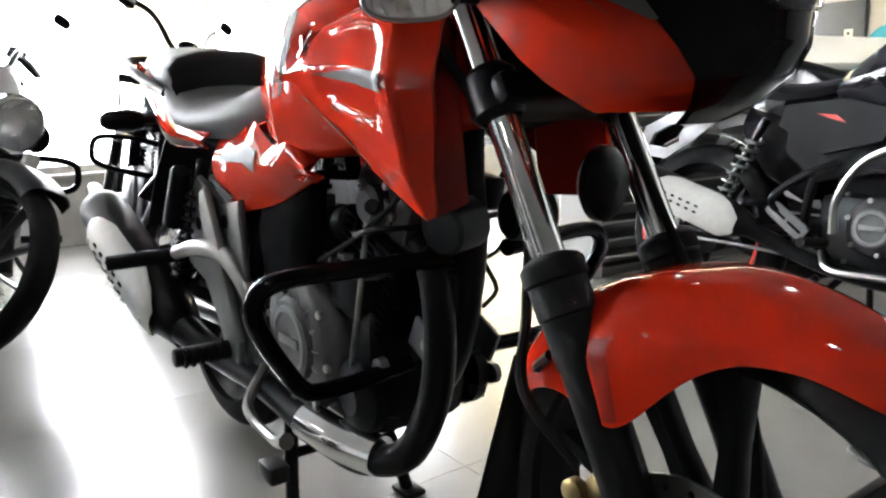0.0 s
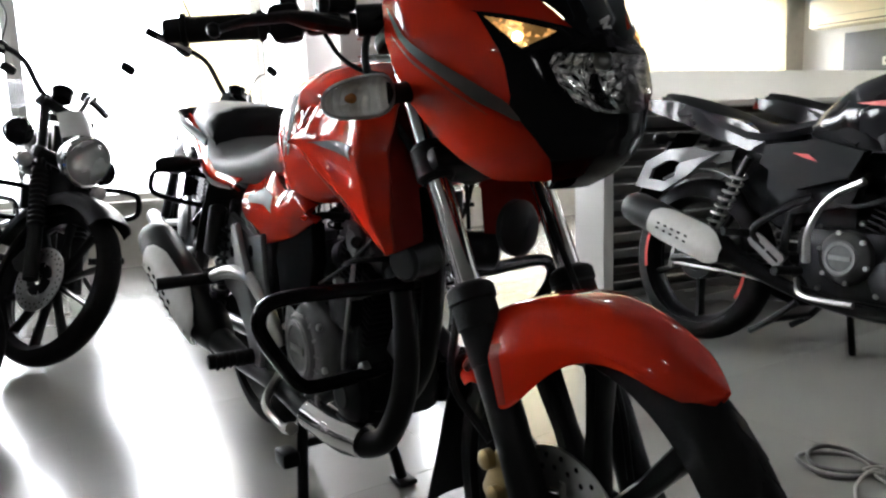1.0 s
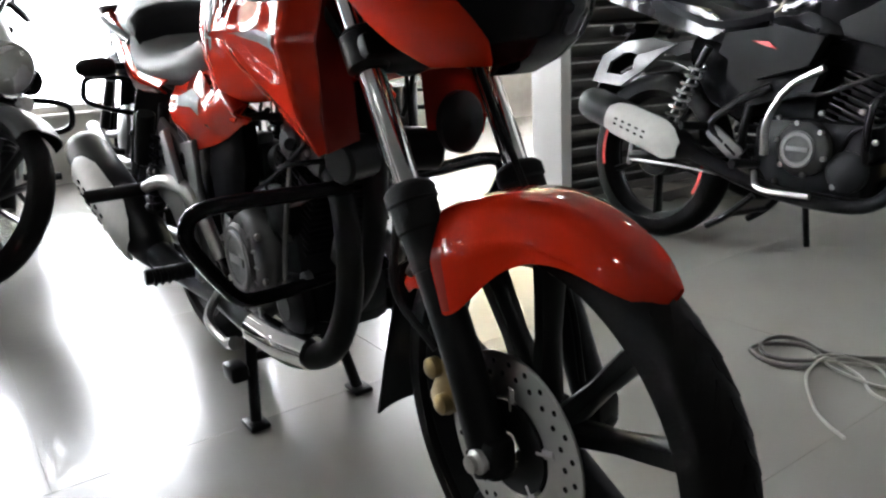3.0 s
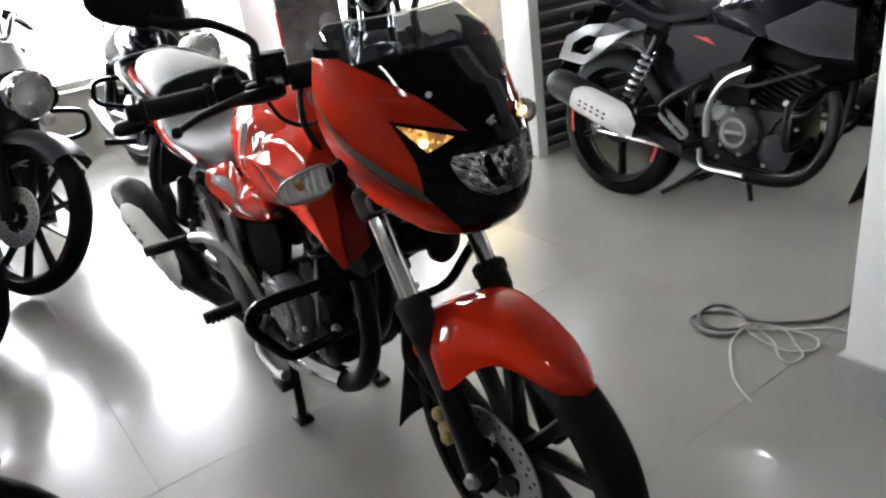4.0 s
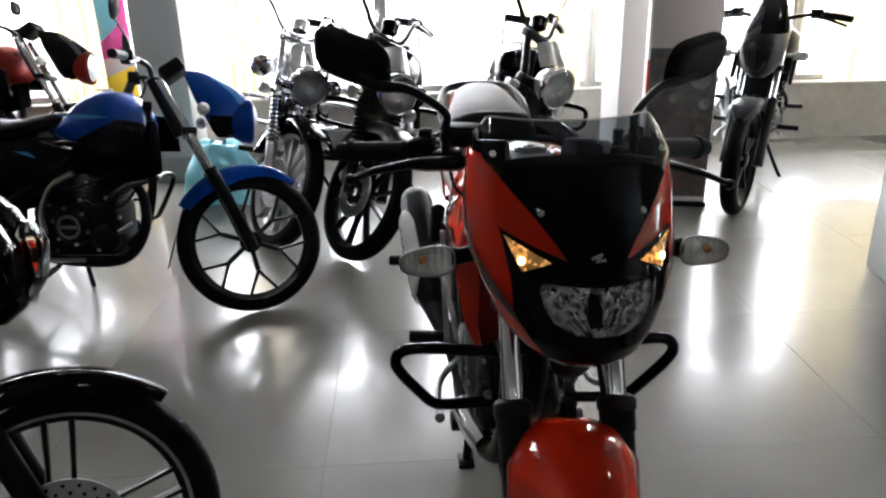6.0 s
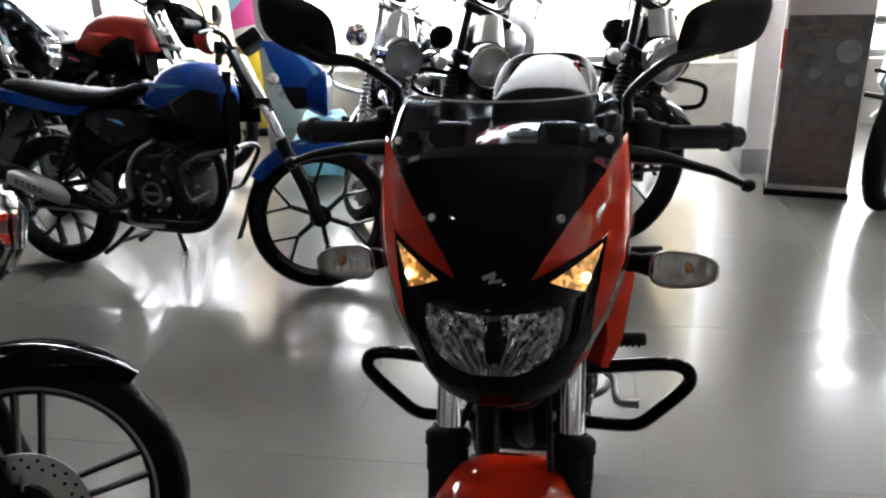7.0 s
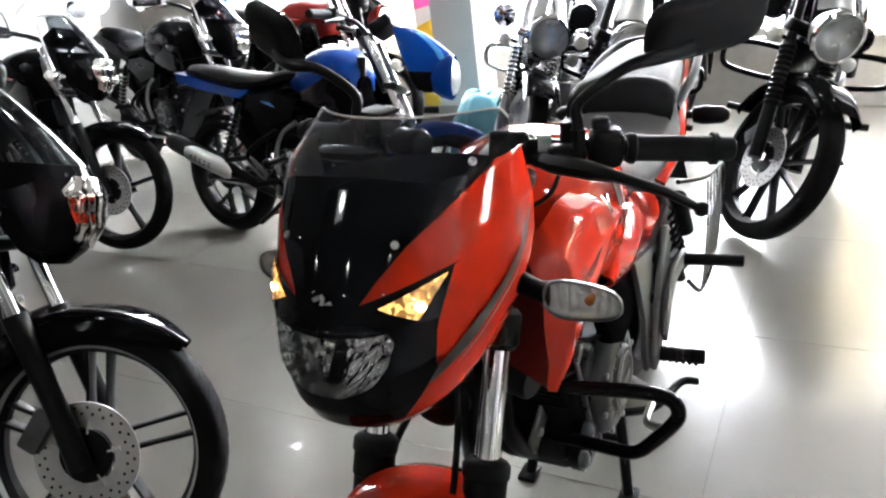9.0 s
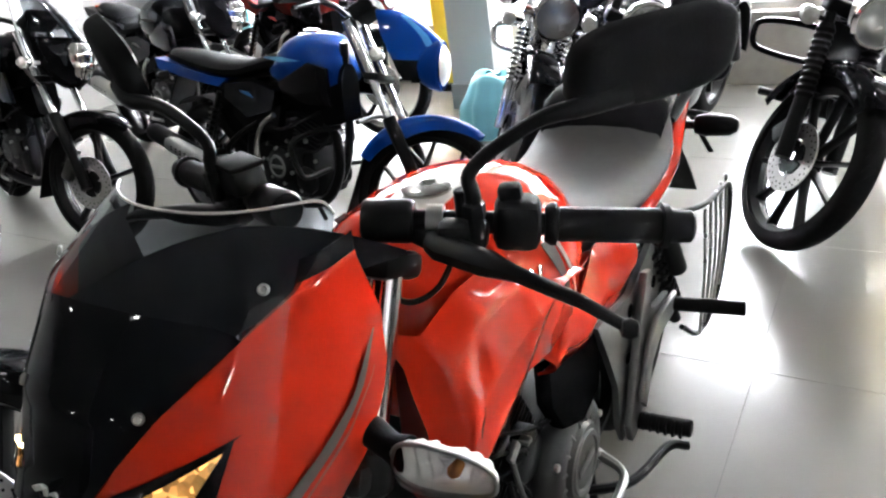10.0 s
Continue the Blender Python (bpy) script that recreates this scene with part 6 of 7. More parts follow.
    if seat_long:
        part("seat", loft(ring_secs([(y, seat_long(y), w, seat_long(y) - t) for y, w, t in ((.70 if short_tank else .78, .05, .04), (.78 if short_tank else .84, .085, .06), (.92, .12, .07), (1.0, .138, .07), (1.08, .140, .07), (1.16, .134, .065), (1.26, .122, .06), (1.36, .105, .05), (1.45, .082, .045), (1.52, .05, .035))])), SEAT_BLACK, bike, "long black vinyl seat", 75)
        part("seat_base", loft(ring_secs([(.84, .76, .08, .72), (1.0, .74, .12, .70), (1.2, seat_long(1.2) - .05, .11, seat_long(1.2) - .10), (1.48, seat_long(1.48) - .03, .06, seat_long(1.48) - .07)])), BLACK_MATT, bike, "", 75)
    else:
        part("rider_seat", loft(ring_secs([(.80, .83, .06, .75), (.90, .80, .11, .74), (1.0, .79, .135, .74), (1.08, .80, .135, .75), (1.14, .84, .125, .77)])), SEAT_BLACK, bike, "black vinyl seat", 75)
        part("pillion_seat", loft(ring_secs([(1.12, .85, .10, .80), (1.18, .885, .115, .81), (1.32, .90, .105, .84), (1.46, .91, .07, .87)])), SEAT_BLACK, bike, "", 75)
    tz = seat_long(1.52) - .055 if seat_long else .868
    part("tail_lamp", loft([[Vector((x * w_, y, tz + z * h_)) for x, z in ((-1, -.6), (-.6, 1), (.6, 1), (1, -.6))] for y, w_, h_ in ((1.47, .075, .020), (1.53, .062, .030), (1.585, .040, .022), (1.60, .02, .010))]), tail_mark or RED, bike, "red tail lamp")
    part("number_plate_bracket", sheet(lambda u, v: Vector(((u - .5) * .13, 1.42 + .22 * v, .77 - .30 * v)), 3, 8, .006), BLACK_MATT, bike)
    part("rear_hugger", sheet(lambda u, v: Vector(((u - .5) * .12, 1.31 + .335 * math.cos(radians(60 + 75 * v)), .300 + .335 * math.sin(radians(60 + 75 * v)))), 4, 12, .004), SILVER_PAINT if arch else BLACK_MATT, bike)
    if arch:
        outer = [(1.57, .56), (1.51, .655), (1.41, .702), (1.29, .712), (1.19, .69), (1.25, .655), (1.33, .60), (1.42, .545)]
        inner_ = [(1.50, .590), (1.475, .630), (1.42, .662), (1.38, .664), (1.355, .655), (1.360, .638), (1.375, .605), (1.42, .582)]
        for s in (-1, 1):
            hg = bmesh.new()
            rings = [[hg.verts.new((s * (x + (.012 if k % 2 else 0)), y, z)) for k, (y, z) in enumerate(o)] for x, o in ((.095, inner_), (.095, outer), (.112, outer), (.112, inner_))]
            skin(hg, rings + rings[:1], False)
            part("hugger_arm", hg, ALU, bike, "silver mudguard arm with a triangular hole", 50)
    # engine, frame, exhaust
    fr = tube([(0, .385, .88), (0, .40, .70), (0, .40, .52), (0, .46, .34), (0, .62, .24), (0, .85, .23)], .019, 8)
    tube([(0, .40, .84), (0, .60, .76), (0, .85, .70), (0, 1.35, .78)], .02, 8, bm=fr)
    for s in (-1, 1):
        tube([(s * .05, .80, .71), (s * .10, .88, .55), (s * .11, .90, .36), (s * .08, .80, .26)], .014, 8, bm=fr)
    part("frame", fr, BLACK_SATIN, bike)
    # added black masses that fill the gaps, standing for the dark between the parts
    part("battery_box", loft(ring_secs([(.84, .70, .095, .46), (.94, .70, .105, .44), (1.06, .715, .100, .50), (1.16, .73, .075, .62)])), BLACK_DEEP, bike, "", 50)
    part("frame_cover", loft(ring_secs([(.37, .80, .050, .58), (.44, .80, .085, .56), (.56, .76, .100, .60), (.68, .73, .090, .62)])), BLACK_DEEP, bike, "", 50)
    for s in (-1, 1):
        part("engine_hose", tube([(s * .09, .46, .62), (s * .12, .56, .58), (s * .12, .68, .54), (s * .10, .80, .56)], .007, 8, 4), RUBBER, bike)
        part("engine_hose", tube([(s * .05, .43, .55), (s * .10, .48, .47), (s * .105, .56, .45), (s * .10, .60, .38)], .006, 8, 4), RUBBER, bike)
        for y_, z_, q_ in ((.50, .42, .008), (.545, .50, .010), (.62, .56, .008), (.66, .49, .009), (.79, .47, .008), (.83, .40, .008), (.60, .285, .009), (.78, .28, .008)):
            part("engine_bolt", lathe([(0, 0), (0, q_), (q_, q_), (q_ * 1.4, q_ * .6), (q_ * 1.4, 0)], (s * .104, y_, z_), (s, 0, 0), 8), STEEL if y_ < .65 else ALU, bike)
    cc = box((.20, .36, .22), (0, .70, .36), .03)
    box((.14, .20, .12), (0, .80, .52), .02, bm=cc)
    part("crankcase", cc, ENGINE, bike)
    cy = box((.11, .11, .18), (0, .57, .53), .02, (22, 0, 0))
    cyl = part("cylinder", cy, ENGINE, bike)
    for i in range(8):
        part("cooling_fin", box((.15, .145, .006), (0, .605 - i * .0072, .455 + i * .018), 0, (22, 0, 0)), ENGINE, cyl)
    for s in (-1, 1):
        cv = part("engine_cover", lathe([(0, .082), (.02, .082), (.034, .074), (.04, .060), (.048, .055), (.048, 0)], (s * .095, .70, .385), (s, 0, 0), 28), ENGINE if nose == "round" else ENGINE_GREY, bike, "round grey engine cover")
        for k in range(6):
            a_ = k * math.pi / 3 + .3
            part("cover_bolt", rod((s * .120, .70 + .076 * math.cos(a_), .385 + .076 * math.sin(a_)), (s * .134, .70 + .076 * math.cos(a_), .385 + .076 * math.sin(a_)), .008, 8), STEEL, cv)
        part("cover_ring", lathe([(.048, .051), (.052, .049), (.052, .040), (.048, .038)], (s * .095, .70, .385), (s, 0, 0), 24), ALU, cv)
        part("maker_plate_bar", box((.004, .07, .014), (s * .145, .70, .385), .001), ALU, cv)
        part("small_cover", lathe([(0, .06), (.016, .06), (.026, .045), (.026, 0)], (s * .09, .57, .33), (s, 0, 0), 20), ENGINE, bike)
        part("chain_cover" if s > 0 else "airbox_cover", loft([[Vector((s * x, y, z)) for y, z in ((.66, .64), (.84, .60), (.98, .66), (.98, .58), (.88, .50), (.70, .54))] for x in (.08, .118)]), BLACK_MATT, bike, "", 30)
    part("exhaust_header", tube([(-.03, .49, .58), (-.05, .42, .50), (-.06, .42, .36), (-.08, .50, .245), (-.12, .66, .235), (-.14, .85, .27), (-.18, 1.05, .352)], [.021, .021, .021, .021, .021, .022, .028], 10), BLACK_SATIN, bike)
    a, b = Vector((-.18, 1.01, .342)), Vector((-.215, 1.49, .492))
    d = (b - a).normalized()
    L = (b - a).length
    kf = .74 if slim else 1.0
    part("silencer", lathe([(h, q * kf) for h, q in [(0, .02), (.06, .046), (.12, .058), (L - .05, .060), (L - .015, .053), (L, .043), (L, .024), (L - .03, 0)]], a, d, 22), BLACK_SATIN, bike)

    def hs(u, v):
        ang = radians(178 + 150 * (v - .5) * lerp(u, [0, .12, .3, .8, .95, 1], [.35, .75, 1.0, .95, .70, .45]))
        q = a + d * (.05 + (L - .20) * u)
        e1 = (Vector((1, 0, 0)) - d * d.x).normalized()
        e2 = d.cross(e1)
        return q + (e1 * math.cos(ang) + e2 * math.sin(ang)) * (.0635 - .010 * (1 - min(1, u * 5))) * kf
    sh = part("silencer_shield", sheet(hs, 14, 10, .003), silencer, bike, "bright silencer heat shield")
    for k in range(5):
        for v_ in (.44, .56):
            q0, q1 = hs(.42 + k * .10, v_), hs(.46 + k * .10, v_)
            part("shield_slot", rod(q0 + Vector((-.002, 0, 0)), q1 + Vector((-.002, 0, 0)), .004, 6), BLACK_DEEP, sh)
    part("kick_lever", tube([(-.150, .80, .36), (-.168, .79, .46), (-.176, .73, .56), (-.195, .62, .615)], [.013, .011, .009, .011], 8), STEEL, bike, "bare steel kick lever")
    part("brake_pedal", tube([(-.13, .84, .30), (-.18, .78, .26), (-.19, .62, .26)], .009, 8), STEEL, bike)
    part("brake_rod", tube([(-.135, .86, .275), (-.125, 1.10, .285), (-.105, 1.36, .285)], .005, 8, 3), STEEL, bike, "thin steel brake rod")
    part("brake_arm", box((.010, .022, .085), (-.100, 1.365, .305), .004, (8, 0, 0)), ALU, bike)
    part("gear_lever", tube([(.12, .80, .32), (.17, .78, .30), (.18, .66, .30)], .009, 8), STEEL, bike)
    st = tube([(.10, .80, .25), (.17, .82, .12), (.235, .84, .012)], .011, 8)
    box((.06, .04, .010), (.245, .84, .006), .003, bm=st)
    part("side_stand", st, BLACK_SATIN, bike)
    cs = bmesh.new()
    for s in (-1, 1):
        tube([(s * .085, .86, .22), (s * .11, .93, .15), (s * .115, 1.0, .10)], .012, 8, bm=cs)
    rod((-.11, .93, .15), (.11, .93, .15), .010, 8, cs)
    part("centre_stand", cs, BLACK_SATIN, bike)
    if turn:
        steer(bike, turn, FORK, fork_y(.75) + .035, .75)
    return bike


def cruiser(name, label, at, chrome=False, paint=BLACK_GLOSS, turn=0.0):
    """A low cruiser with a round headlamp, high bars and black or chrome trim."""
    trim = CHROME if chrome else BLACK_SATIN
    bike = thing(name, label, "motorcycle", at, "cruisers along the window")
    wheel("front_wheel", bike, (0, 0, .310), .310, .088, 10 if not chrome else 16, BLACK_SATIN if not chrome else STEEL, disc=-1, disc_r=.12, spoke_w=.015 if not chrome else .006, turn=.1)
    wheel("rear_wheel", bike, (0, 1.48, .310), .310, .125, 10, BLACK_SATIN, spoke_w=.015, drum=.07)
    fy = lambda z: (z - .31) * .62
    for s in (-1, 1):
        x = s * .095
        part("fork_leg", tube([(x, 0, .30), (x, fy(.50), .50)], [.027, .026], 12, 2), trim, bike)
        g = [(0, .022)]
        for i in range(11):
            g += [(.01 + i * .022, .026), (.021 + i * .022, .033)]
        g += [(.262, .024)]
        part("fork_gaiter", lathe(g, (x, fy(.47), .47), Vector((0, .62, 1)), 16), trim if chrome else RUBBER, bike, "ribbed fork gaiter")
        part("fork_tube", rod((x, fy(.68), .68), (x, fy(.98), .98), .019, 12), trim, bike)
    part("brake_caliper", box((.045, .06, .10), (-.075, .10, .36), .01, (30, 0, 0)), ENGINE_GREY, bike)
    yk = box((.25, .06, .05), (0, fy(.75), .75), .01)
    box((.25, .06, .04), (0, fy(.95), .95), .01, bm=yk)
    box((.17, .02, .24), (0, fy(.62) + .02, .60), .006, (-30, 0, 0), yk)
    part("fork_yoke", yk, trim, bike)

    def fd(u, v):
        a = radians(10 + 112 * v)
        k = (u - .5) * 2
        r = .335 + .012 * (1 - k * k) - .05 * max(0, (abs(k) - .5) / .5)
        return Vector((math.copysign(min(1, abs(k) * 1.4), k) * .078, r * math.cos(a), .31 + r * math.sin(a)))
    part("front_mudguard", sheet(fd, 14, 26, .003), paint, bike, "glossy black front mudguard", 60)
    part("headlamp_shell", lathe([(0, 0), (.03, .06), (.08, .085), (.13, .096), (.14, .094)], (0, .27, .79), (0, -1, -.05), 28), CHROME if chrome else SILVER_PAINT, bike)
    part("headlamp_rim", lathe([(0, .088), (0, .100), (.012, .102), (.02, .094), (.02, .088)], (0, .142, .784), (0, -1, -.05), 28, closed_profile=True), CHROME, bike, "chrome headlamp rim")
    part("headlamp_reflector", lathe([(0, 0), (.004, .03), (.02, .06), (.05, .088)], (0, .18, .785), (0, -1, -.05), 28), REFLECTOR, bike)
    part("headlamp_lens", lathe([(0, .090), (.010, .07), (.017, .04), (.019, 0)], (0, .125, .783), (0, -1, -.05), 28), CLEAR, bike, "clear round headlamp lens")
    def fly(u, v):
        k = 2 * u - 1
        return Vector((k * (.085 - .015 * v), .17 + .12 * v + .05 * k * k, .885 + .09 * v - .05 * k * k))
    part("headlamp_hood", sheet(fly, 8, 8, .004), SILVER_PAINT if not chrome else CHROME, bike, "small hood over the headlamp", 60)
    for s in (-1, 1):
        part("signal_stalk", rod((s * .09, .25, .70), (s * .16, .25, .70), .009, 8), BLACK_SATIN, bike)
        part("signal_lamp", lathe([(0, 0), (.01, .022), (.04, .030), (.06, .029), (.066, .02), (.068, 0)], (s * .175, .28, .70), (0, -1, 0), 18), SIGNAL_CLEAR, bike, "round clear turn signal")
        part("auxiliary_lamp", lathe([(0, 0), (.02, .04), (.06, .055), (.075, .055), (.082, .04), (.085, 0)], (s * .20, .36, .79), (0, -1, 0), 20), BLACK_GLOSS if not chrome else CHROME, bike, "round auxiliary lamp")
        part("grip", rod((s * .25, .66, 1.10), (s * .39, .72, 1.085), .018, 12), RUBBER, bike)
        part("switch_gear", box((.06, .05, .05), (s * .225, .65, 1.10), .01), BLACK_MATT, bike)
        part("lever", tube([(s * .20, .61, 1.10), (s * .28, .615, 1.09), (s * .37, .66, 1.07)], .006, 8), STEEL, bike)
        part("crash_guard", tube([(s * .06, .52, .62), (s * .20, .50, .64), (s * .31, .50, .63), (s * .335, .50, .59), (s * .32, .51, .53), (s * .22, .53, .50), (s * .05, .55, .48)], .0125, 10), BLACK_GLOSS if not chrome else CHROME, bike, "bent tube crash guard")
        part("footrest", rod((s * .15, .66, .30), (s * .30, .66, .31), .016, 10), RUBBER, bike)
        part("shock_absorber", tube([(s * .15, 1.38, .36), (s * .14, 1.22, .62)], .026, 10, 8), BLACK_SATIN, bike)
        part("side_cover", loft([[Vector((s * x, y, z)) for y, z in ((.86, .62), (1.02, .66), (1.14, .60), (1.06, .48), (.90, .50))] for x in (.09, .13, .138)]), paint, bike, "", 30)
        part("exhaust_pipe" if s < 0 else "chain_cover", tube([(s * .05, .60, .58), (s * .07, .50, .42), (s * .10, .60, .26), (s * .15, .9, .24), (s * .17, 1.3, .27), (s * .17, 1.75, .32)] if s < 0 else [(.10, .95, .33), (.11, 1.2, .33), (.11, 1.5, .33)], [.022, .022, .024, .03, .045, .045] if s < 0 else .028, 12), CHROME if chrome else BLACK_SATIN, bike)
    bar = tube([(-.39, .72, 1.085), (-.27, .67, 1.10), (-.17, .56, 1.09), (-.09, .46, .99), (0, .44, .97), (.09, .46, .99), (.17, .56, 1.09), (.27, .67, 1.10), (.39, .72, 1.085)], .012, 10)
    part("handlebar", bar, CHROME if chrome else BLACK_SATIN, bike, "wide raised handlebar")
    mirror_pair(bike, .23, .63, 1.12, .33, 1.33, .040, .024, .004)
    part("fuel_tank", loft(ring_secs([(.50, .80, .08, .70), (.58, .86, .13, .68), (.70, .89, .160, .67), (.84, .87, .155, .67), (.96, .80, .12, .66), (1.04, .73, .09, .64)])), paint, bike, "glossy teardrop fuel tank", 70)
    part("speedometer", lathe([(0, 0), (0, .04), (.05, .045), (.055, .04), (.055, 0)], (0, .46, 1.0), (0, .5, 1), 20), CHROME if chrome else BLACK_GLOSS, bike)
    part("seat", loft(ring_secs([(.98, .73, .09, .66), (1.06, .69, .15, .62), (1.18, .70, .165, .62), (1.26, .78, .15, .64), (1.40, .82, .13, .70), (1.62, .83, .10, .74)])), SEAT_BLACK, bike, "", 75)
    part("backrest", box((.19, .035, .05), (0, 1.66, .955), .015, (-12, 0, 0)), SEAT_BLACK, bike)
    for s in (-1, 1):
        part("backrest_post", tube([(s * .08, 1.60, .76), (s * .085, 1.64, .86), (s * .085, 1.665, .95)], .008, 8), trim, bike)
    def rf(u, v):
        a = radians(-5 + 150 * v)
        k = (u - .5) * 2
        r = .345 - .05 * max(0, (abs(k) - .5) / .5)
        return Vector((math.copysign(min(1, abs(k) * 1.4), k) * .10, 1.48 + r * math.cos(a), .31 + r * math.sin(a)))
    part("rear_mudguard", sheet(rf, 12, 22, .003), paint, bike, "", 60)
    cc = box((.24, .40, .26), (0, .80, .38), .035)
    cy = box((.13, .13, .22), (0, .68, .58), .02, (12, 0, 0))
    part("crankcase", cc, ENGINE_GREY if chrome else ENGINE, bike)
    cyl = part("cylinder", cy, ENGINE_GREY if chrome else ENGINE, bike)
    for i in range(9):
        part("cooling_fin", box((.17, .165, .006), (0, .70 - i * .004, .50 + i * .02), 0, (12, 0, 0)), ENGINE_GREY if chrome else ENGINE, cyl)
    for s in (-1, 1):
        part("engine_cover", lathe([(0, .12), (.02, .12), (.035, .10), (.04, .06), (.046, 0)], (s * .115, .80, .39), (s, 0, 0), 24), CHROME if chrome else ENGINE_GREY, bike)
    fr = tube([(0, .45, .90), (0, .50, .70), (0, .54, .45), (0, .66, .24), (0, .95, .23)], .021, 8)
    tube([(0, .46, .84), (0, .75, .74), (0, 1.05, .62), (0, 1.3, .60)], .02, 8, bm=fr)
    part("frame", fr, BLACK_SATIN, bike)
    part("swingarm", tube([(-.11, .98, .36), (-.12, 1.48, .31)], .02, 8, 3), BLACK_SATIN, bike)
    part("radiator_grille", box((.16, .03, .20), (0, .50, .55), .008, (-12, 0, 0)), BLACK_MATT, bike)
    st = tube([(.10, .86, .25), (.18, .90, .12), (.25, .93, .012)], .012, 8)
    box((.06, .04, .010), (.26, .93, .006), .003, bm=st)
    part("side_stand", st, BLACK_SATIN, bike)
    if turn:
        steer(bike, turn, .62, fy(.75) + .045, .75)
    return bike


rising_seat = lambda y: lerp(y, [.78, .84, .92, 1.0, 1.08, 1.16, 1.26, 1.36, 1.45, 1.52], [.835, .815, .797, .79, .80, .828, .865, .895, .915, .925])
flat_seat = lambda y: lerp(y, [.78, .84, .92, 1.0, 1.16, 1.36, 1.45, 1.52], [.84, .825, .812, .81, .822, .845, .850, .845])

street_bike("motorcycle", "black street motorcycle with red rim tape parked before the counter", facing(1.60, -.14, -.01, -1, 5), BLACK_GLOSS, RED_STRIPE, arch=True, tape=RED_STRIPE, seat_long=rising_seat, trim_paint=BLACK_MATT)
street_bike("motorcycle", "black street motorcycle with red tail beside the counter", facing(2.34, -.08, 0, -1, 5), BLACK_GLOSS, RED_STRIPE, tail_mark=RED, arch=True, seat_long=rising_seat, trim_paint=BLACK_MATT)
street_bike("motorcycle", "blue commuter motorcycle with a painted flyscreen", facing(-.90, 1.85, .992, -.125, 8) @ Matrix.Scale(.95, 4), BLUE, BLUE_PALE, nose="round", spokes=6, pair=0.26, guard=True, front_disc=False, turn=26, short_tank=True, seat_long=flat_seat, trim_paint=BLACK_GLOSS, slim=True, silencer=STEEL)
street_bike("motorcycle", "black street motorcycle with a pinstriped wheel", facing(-.949, .207, .97, -.23, 4), BLACK_GLOSS, GREY_DECAL, stripe=SILVER_DECAL, guard=False, turn=42, pair=.17, slim=True, screen=SMOKE, lamp_face=LAMP_CHROME)
street_bike("motorcycle", "black motorcycle partly wrapped in clear polythene", facing(-2.57, 1.69, .97, -.23, 4), BLACK_GLOSS, RED_STRIPE, guard=False, turn=25, screen=SMOKE, lamp_face=LAMP_CHROME)
street_bike("motorcycle", "black motorcycle with dark flyscreen beside the blue one", facing(-2.55, 2.65, .97, -.23, 4), BLACK_GLOSS, GREY_DECAL, guard=False, turn=25, screen=SMOKE, lamp_face=LAMP_CHROME)
street_bike("motorcycle", "dark red motorcycle with black trim standing near the window", facing(-2.06, 3.32, .97, -.23, 4), RED_DARK, RED_STRIPE, nose="round", trim_paint=BLACK_GLOSS, guard=False, fender=BLACK_GLOSS, turn=20)
street_bike("motorcycle", "dark street motorcycle next to the poster stand", facing(1.49, 2.82, -.45, -.89, 5), BLACK_SATIN, GREY_DECAL, guard=False, turn=-10, lamp_face=BLACK_GLOSS)
cruiser("cruiser_motorcycle", "matt black cruiser with alloy wheels and crash guard", facing(-.525, 2.395, -.10, -1, 9), paint=BLACK_SATIN, turn=40)
cruiser("cruiser_motorcycle", "black cruiser with a round chrome-rimmed headlamp", facing(.222, 2.42, -.08, -1, 9), turn=41)
cruiser("cruiser_motorcycle", "chrome-trimmed cruiser partly wrapped in polythene", facing(-.92, 2.60, .05, -1, 9), True, turn=32)


# ---- wrappings and loose things near the window ----
def crumpled(centre, size, seed, folds=7):
    """A loose bag of film round a thing, creased by many small folds."""
    rnd = random.Random(seed)
    waves = [(rnd.uniform(2, folds), rnd.uniform(2, folds), rnd.uniform(0, 6.3), rnd.uniform(.02, .10)) for k in range(7)]
    def fn(u, v):
        a, b = 2 * math.pi * u, math.pi * (.04 + .92 * v)
        r = .9 + 1.5 * sum(m * abs(math.sin(p * a + q * b * 1.5 + o)) for p, q, o, m in waves) - .30
        return Vector(centre) + Vector((size[0] * r * math.sin(b) * math.cos(a), size[1] * r * math.sin(b) * math.sin(a), size[2] * r * math.cos(b)))
    bm = sheet(fn, 40, 26)
    bmesh.ops.remove_doubles(bm, verts=bm.verts, dist=1e-4)
    return bm


def wrap(at, spots, label):
    for k, (c, sz) in enumerate(spots):
        ob = part("polythene_wrap", crumpled(at @ Vector(c), sz, 11 + k), WRAP, None, "", 25)
        tagged(ob, label, "plastic wrap", "protective wraps on new motorcycles")


wrap(facing(-.92, 2.60, .05, -1, 9), [((-.02, .34, .80), (.13, .12, .12)), ((.30, .66, 1.10), (.11, .07, .06)), ((-.30, .66, 1.10), (.11, .07, .06))], "crumpled clear polythene wrapped over cruiser lamp and bars")
wrap(facing(-2.57, 1.69, .97, -.23, 4), [((.22, .44, 1.06), (.09, .08, .09)), ((-.24, .46, 1.08), (.09, .08, .09))], "crumpled clear polythene over handlebar and flyscreen")
wrap(facing(-2.55, 2.65, .97, -.23, 4), [((.26, .44, 1.12), (.10, .09, .10)), ((-.26, .46, 1.14), (.09, .08, .12))], "crumpled clear polythene over mirrors of a new motorcycle")
wrap(facing(-3.25, 2.25, .97, -.23, 4), [((.0, .40, 1.02), (.22, .16, .16)), ((.30, .44, 1.16), (.10, .09, .12))], "loose polythene bag hung over handlebar")


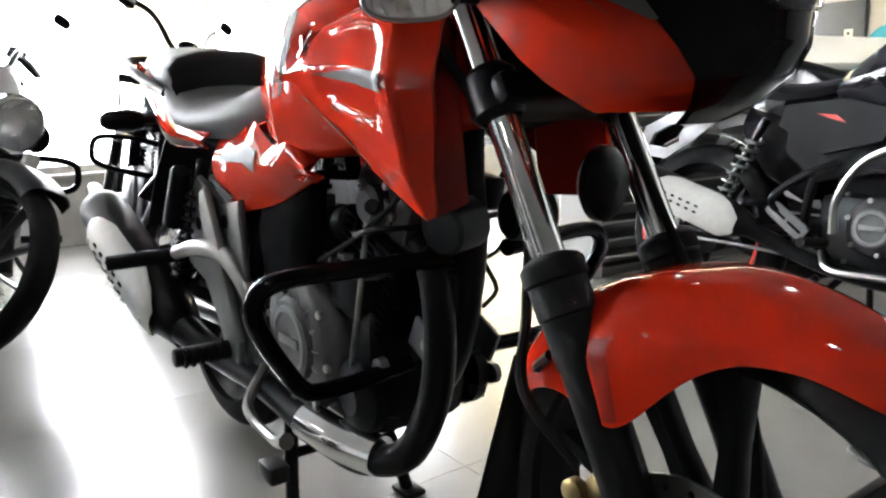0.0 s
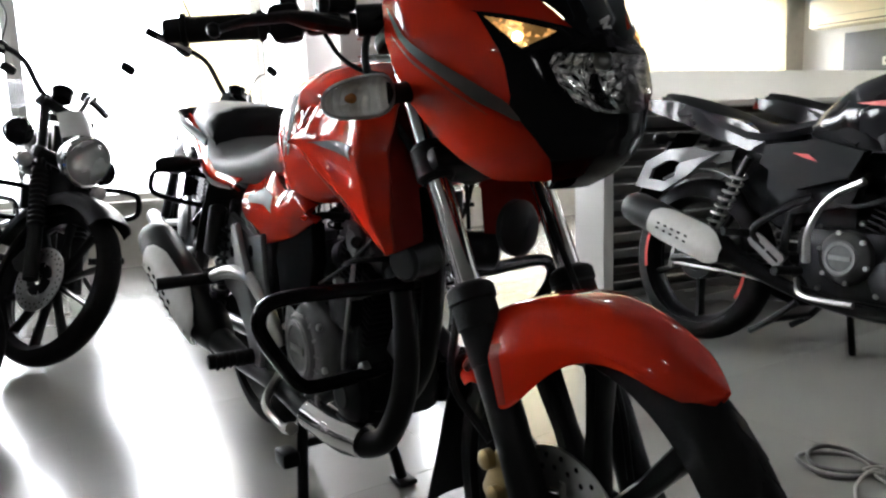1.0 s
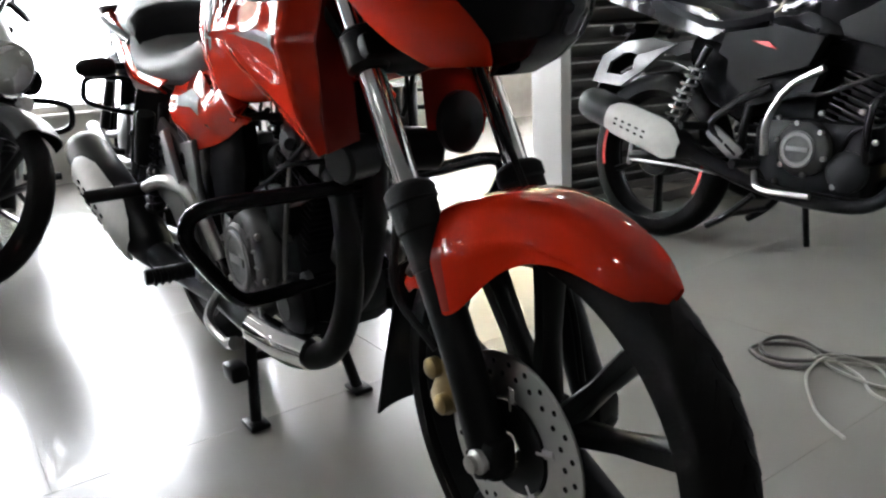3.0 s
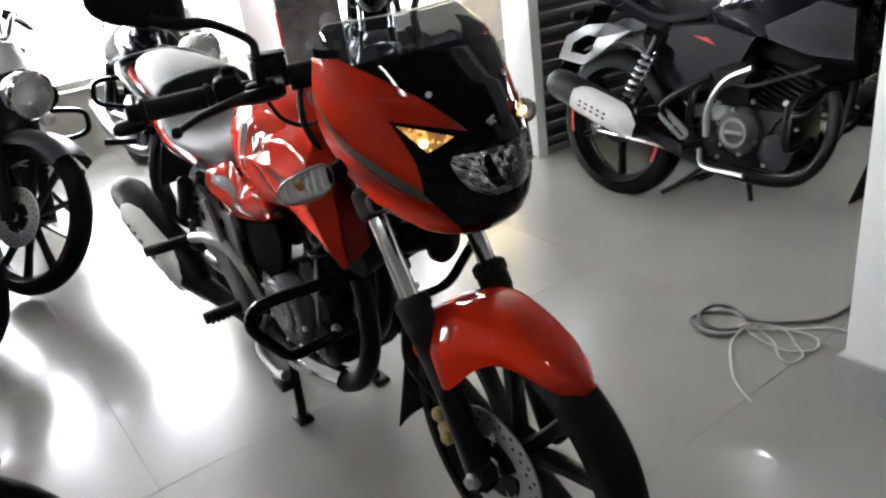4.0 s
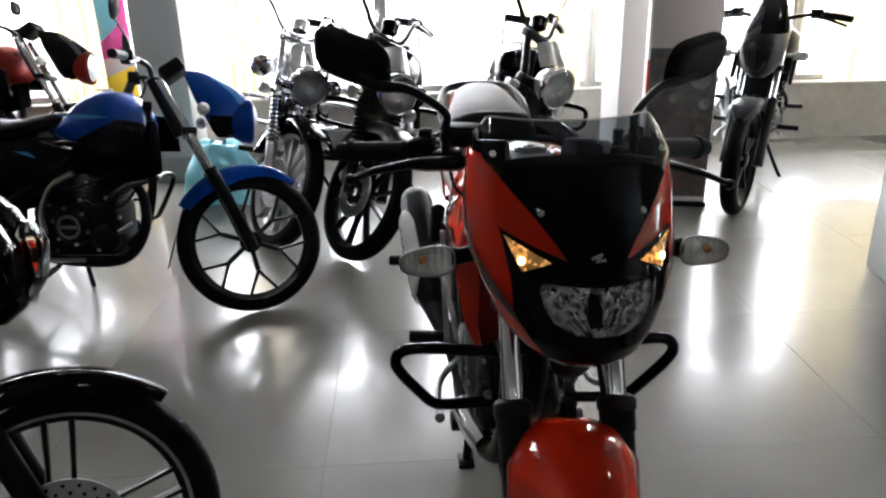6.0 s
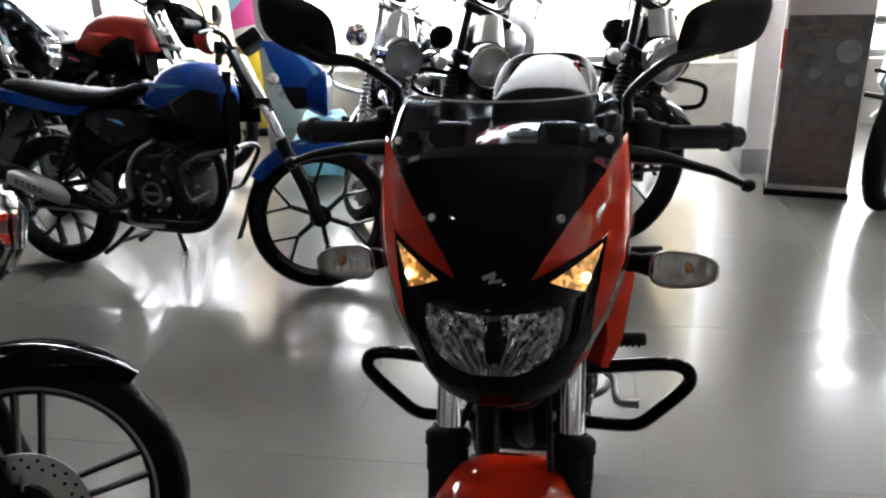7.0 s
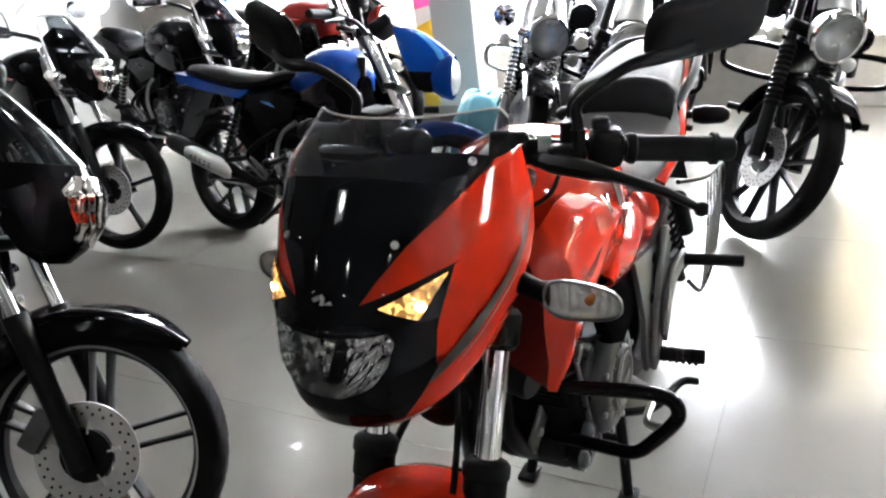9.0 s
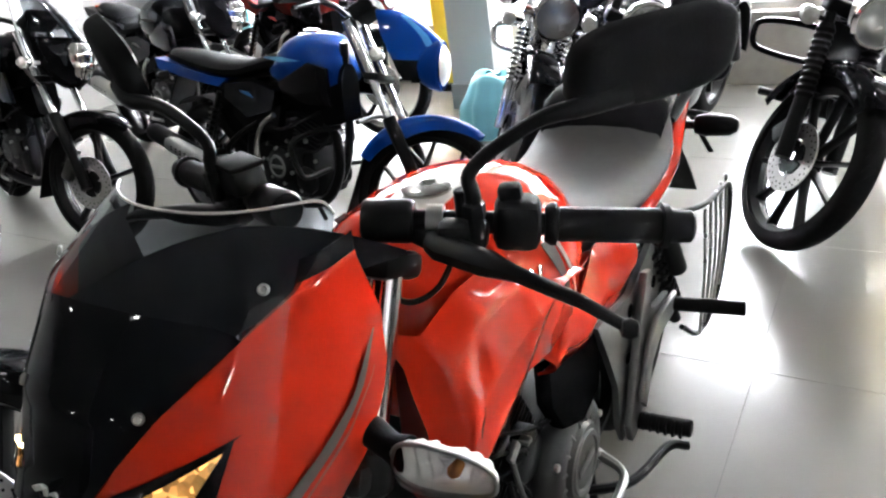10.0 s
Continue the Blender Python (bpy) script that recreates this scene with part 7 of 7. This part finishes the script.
def draped_cover():
    """A cloth hung over a low stool, with folds down to the floor."""
    def fn(u, v):
        a = 2 * math.pi * u
        r = .05 + .15 * min(1.0, v * 1.6) + .05 * max(0.0, v - .5)
        r *= 1 + .10 * math.sin(7 * a + 1) * v + .05 * math.sin(13 * a) * v
        return Vector((r * math.cos(a), r * .8 * math.sin(a), .46 - .44 * max(0.0, v - .30) / .75 + .015 * math.sin(3 * a)))
    bm = sheet(fn, 48, 16)
    bmesh.ops.remove_doubles(bm, verts=bm.verts, dist=1e-4)
    ob = part("draped_cover", bm, CYAN, None, "", 60)
    ob.location = (-1.33, 3.32, 0)
    ob.scale = (.95, .95, .80)
    tagged(ob, "cyan cloth cover draped in folds on the floor", "cover")


def roll_up_banner():
    """A narrow printed banner on a pole stand: pink above, yellow below, with a cyan field."""
    bn_ = thing("roll_up_banner", "narrow pink, yellow and cyan printed banner before the window", "banner", Matrix.Translation((-2.15, 4.27, 0)))
    part("base", box((.24, .10, .05), (0, 0, .025), .012), BLACK_SATIN, bn_)
    part("pole", rod((0, .03, .04), (0, .03, 1.72), .008, 10), STEEL, bn_)
    part("lower_print", box((.20, .004, .66), (0, 0, .38), .001), YELLOW, bn_, "yellow printed field")
    part("upper_print", box((.20, .004, 1.0), (0, 0, 1.21), .001), PINK, bn_, "pink printed field")
    part("print_field", plate([(-.098, .85), (.02, .95), (.09, 1.22), (-.098, 1.34)], .003, Matrix(((1, 0, 0, 0), (0, 0, 1, -.004), (0, 1, 0, 0), (0, 0, 0, 1))), .0008), CYAN, bn_, "cyan slanting field")
    part("print_field", plate([(-.098, .62), (.098, .70), (.098, .78), (-.098, .74)], .003, Matrix(((1, 0, 0, 0), (0, 0, 1, -.004), (0, 1, 0, 0), (0, 0, 0, 1))), .0008), LAMINATE, bn_, "white wave")
    part("top_rail", rod((-.105, 0, 1.715), (.105, 0, 1.715), .009, 10), STEEL, bn_)


draped_cover()
roll_up_banner()


# ---- floor tiles ----
TILE = 0.80
tile_mesh = None
nx, ny = int((X1 - X0) / TILE) + 1, int((WALL_Y + .2 - Y0) / TILE) + 1
for i in range(nx):
    for j in range(ny):
        if tile_mesh is None:
            t0 = part("tile", box((TILE - .0011, TILE - .0011, .006), (0, 0, 0), .0004), TILE_POLISHED, floor, "", 0)
            tile_mesh = t0.data
            ob = t0
        else:
            ob = new("tile", tile_mesh)
            ob.parent = floor
        ob.location = (X0 + (i + .35) * TILE, Y0 + (j + .5) * TILE, -.003)
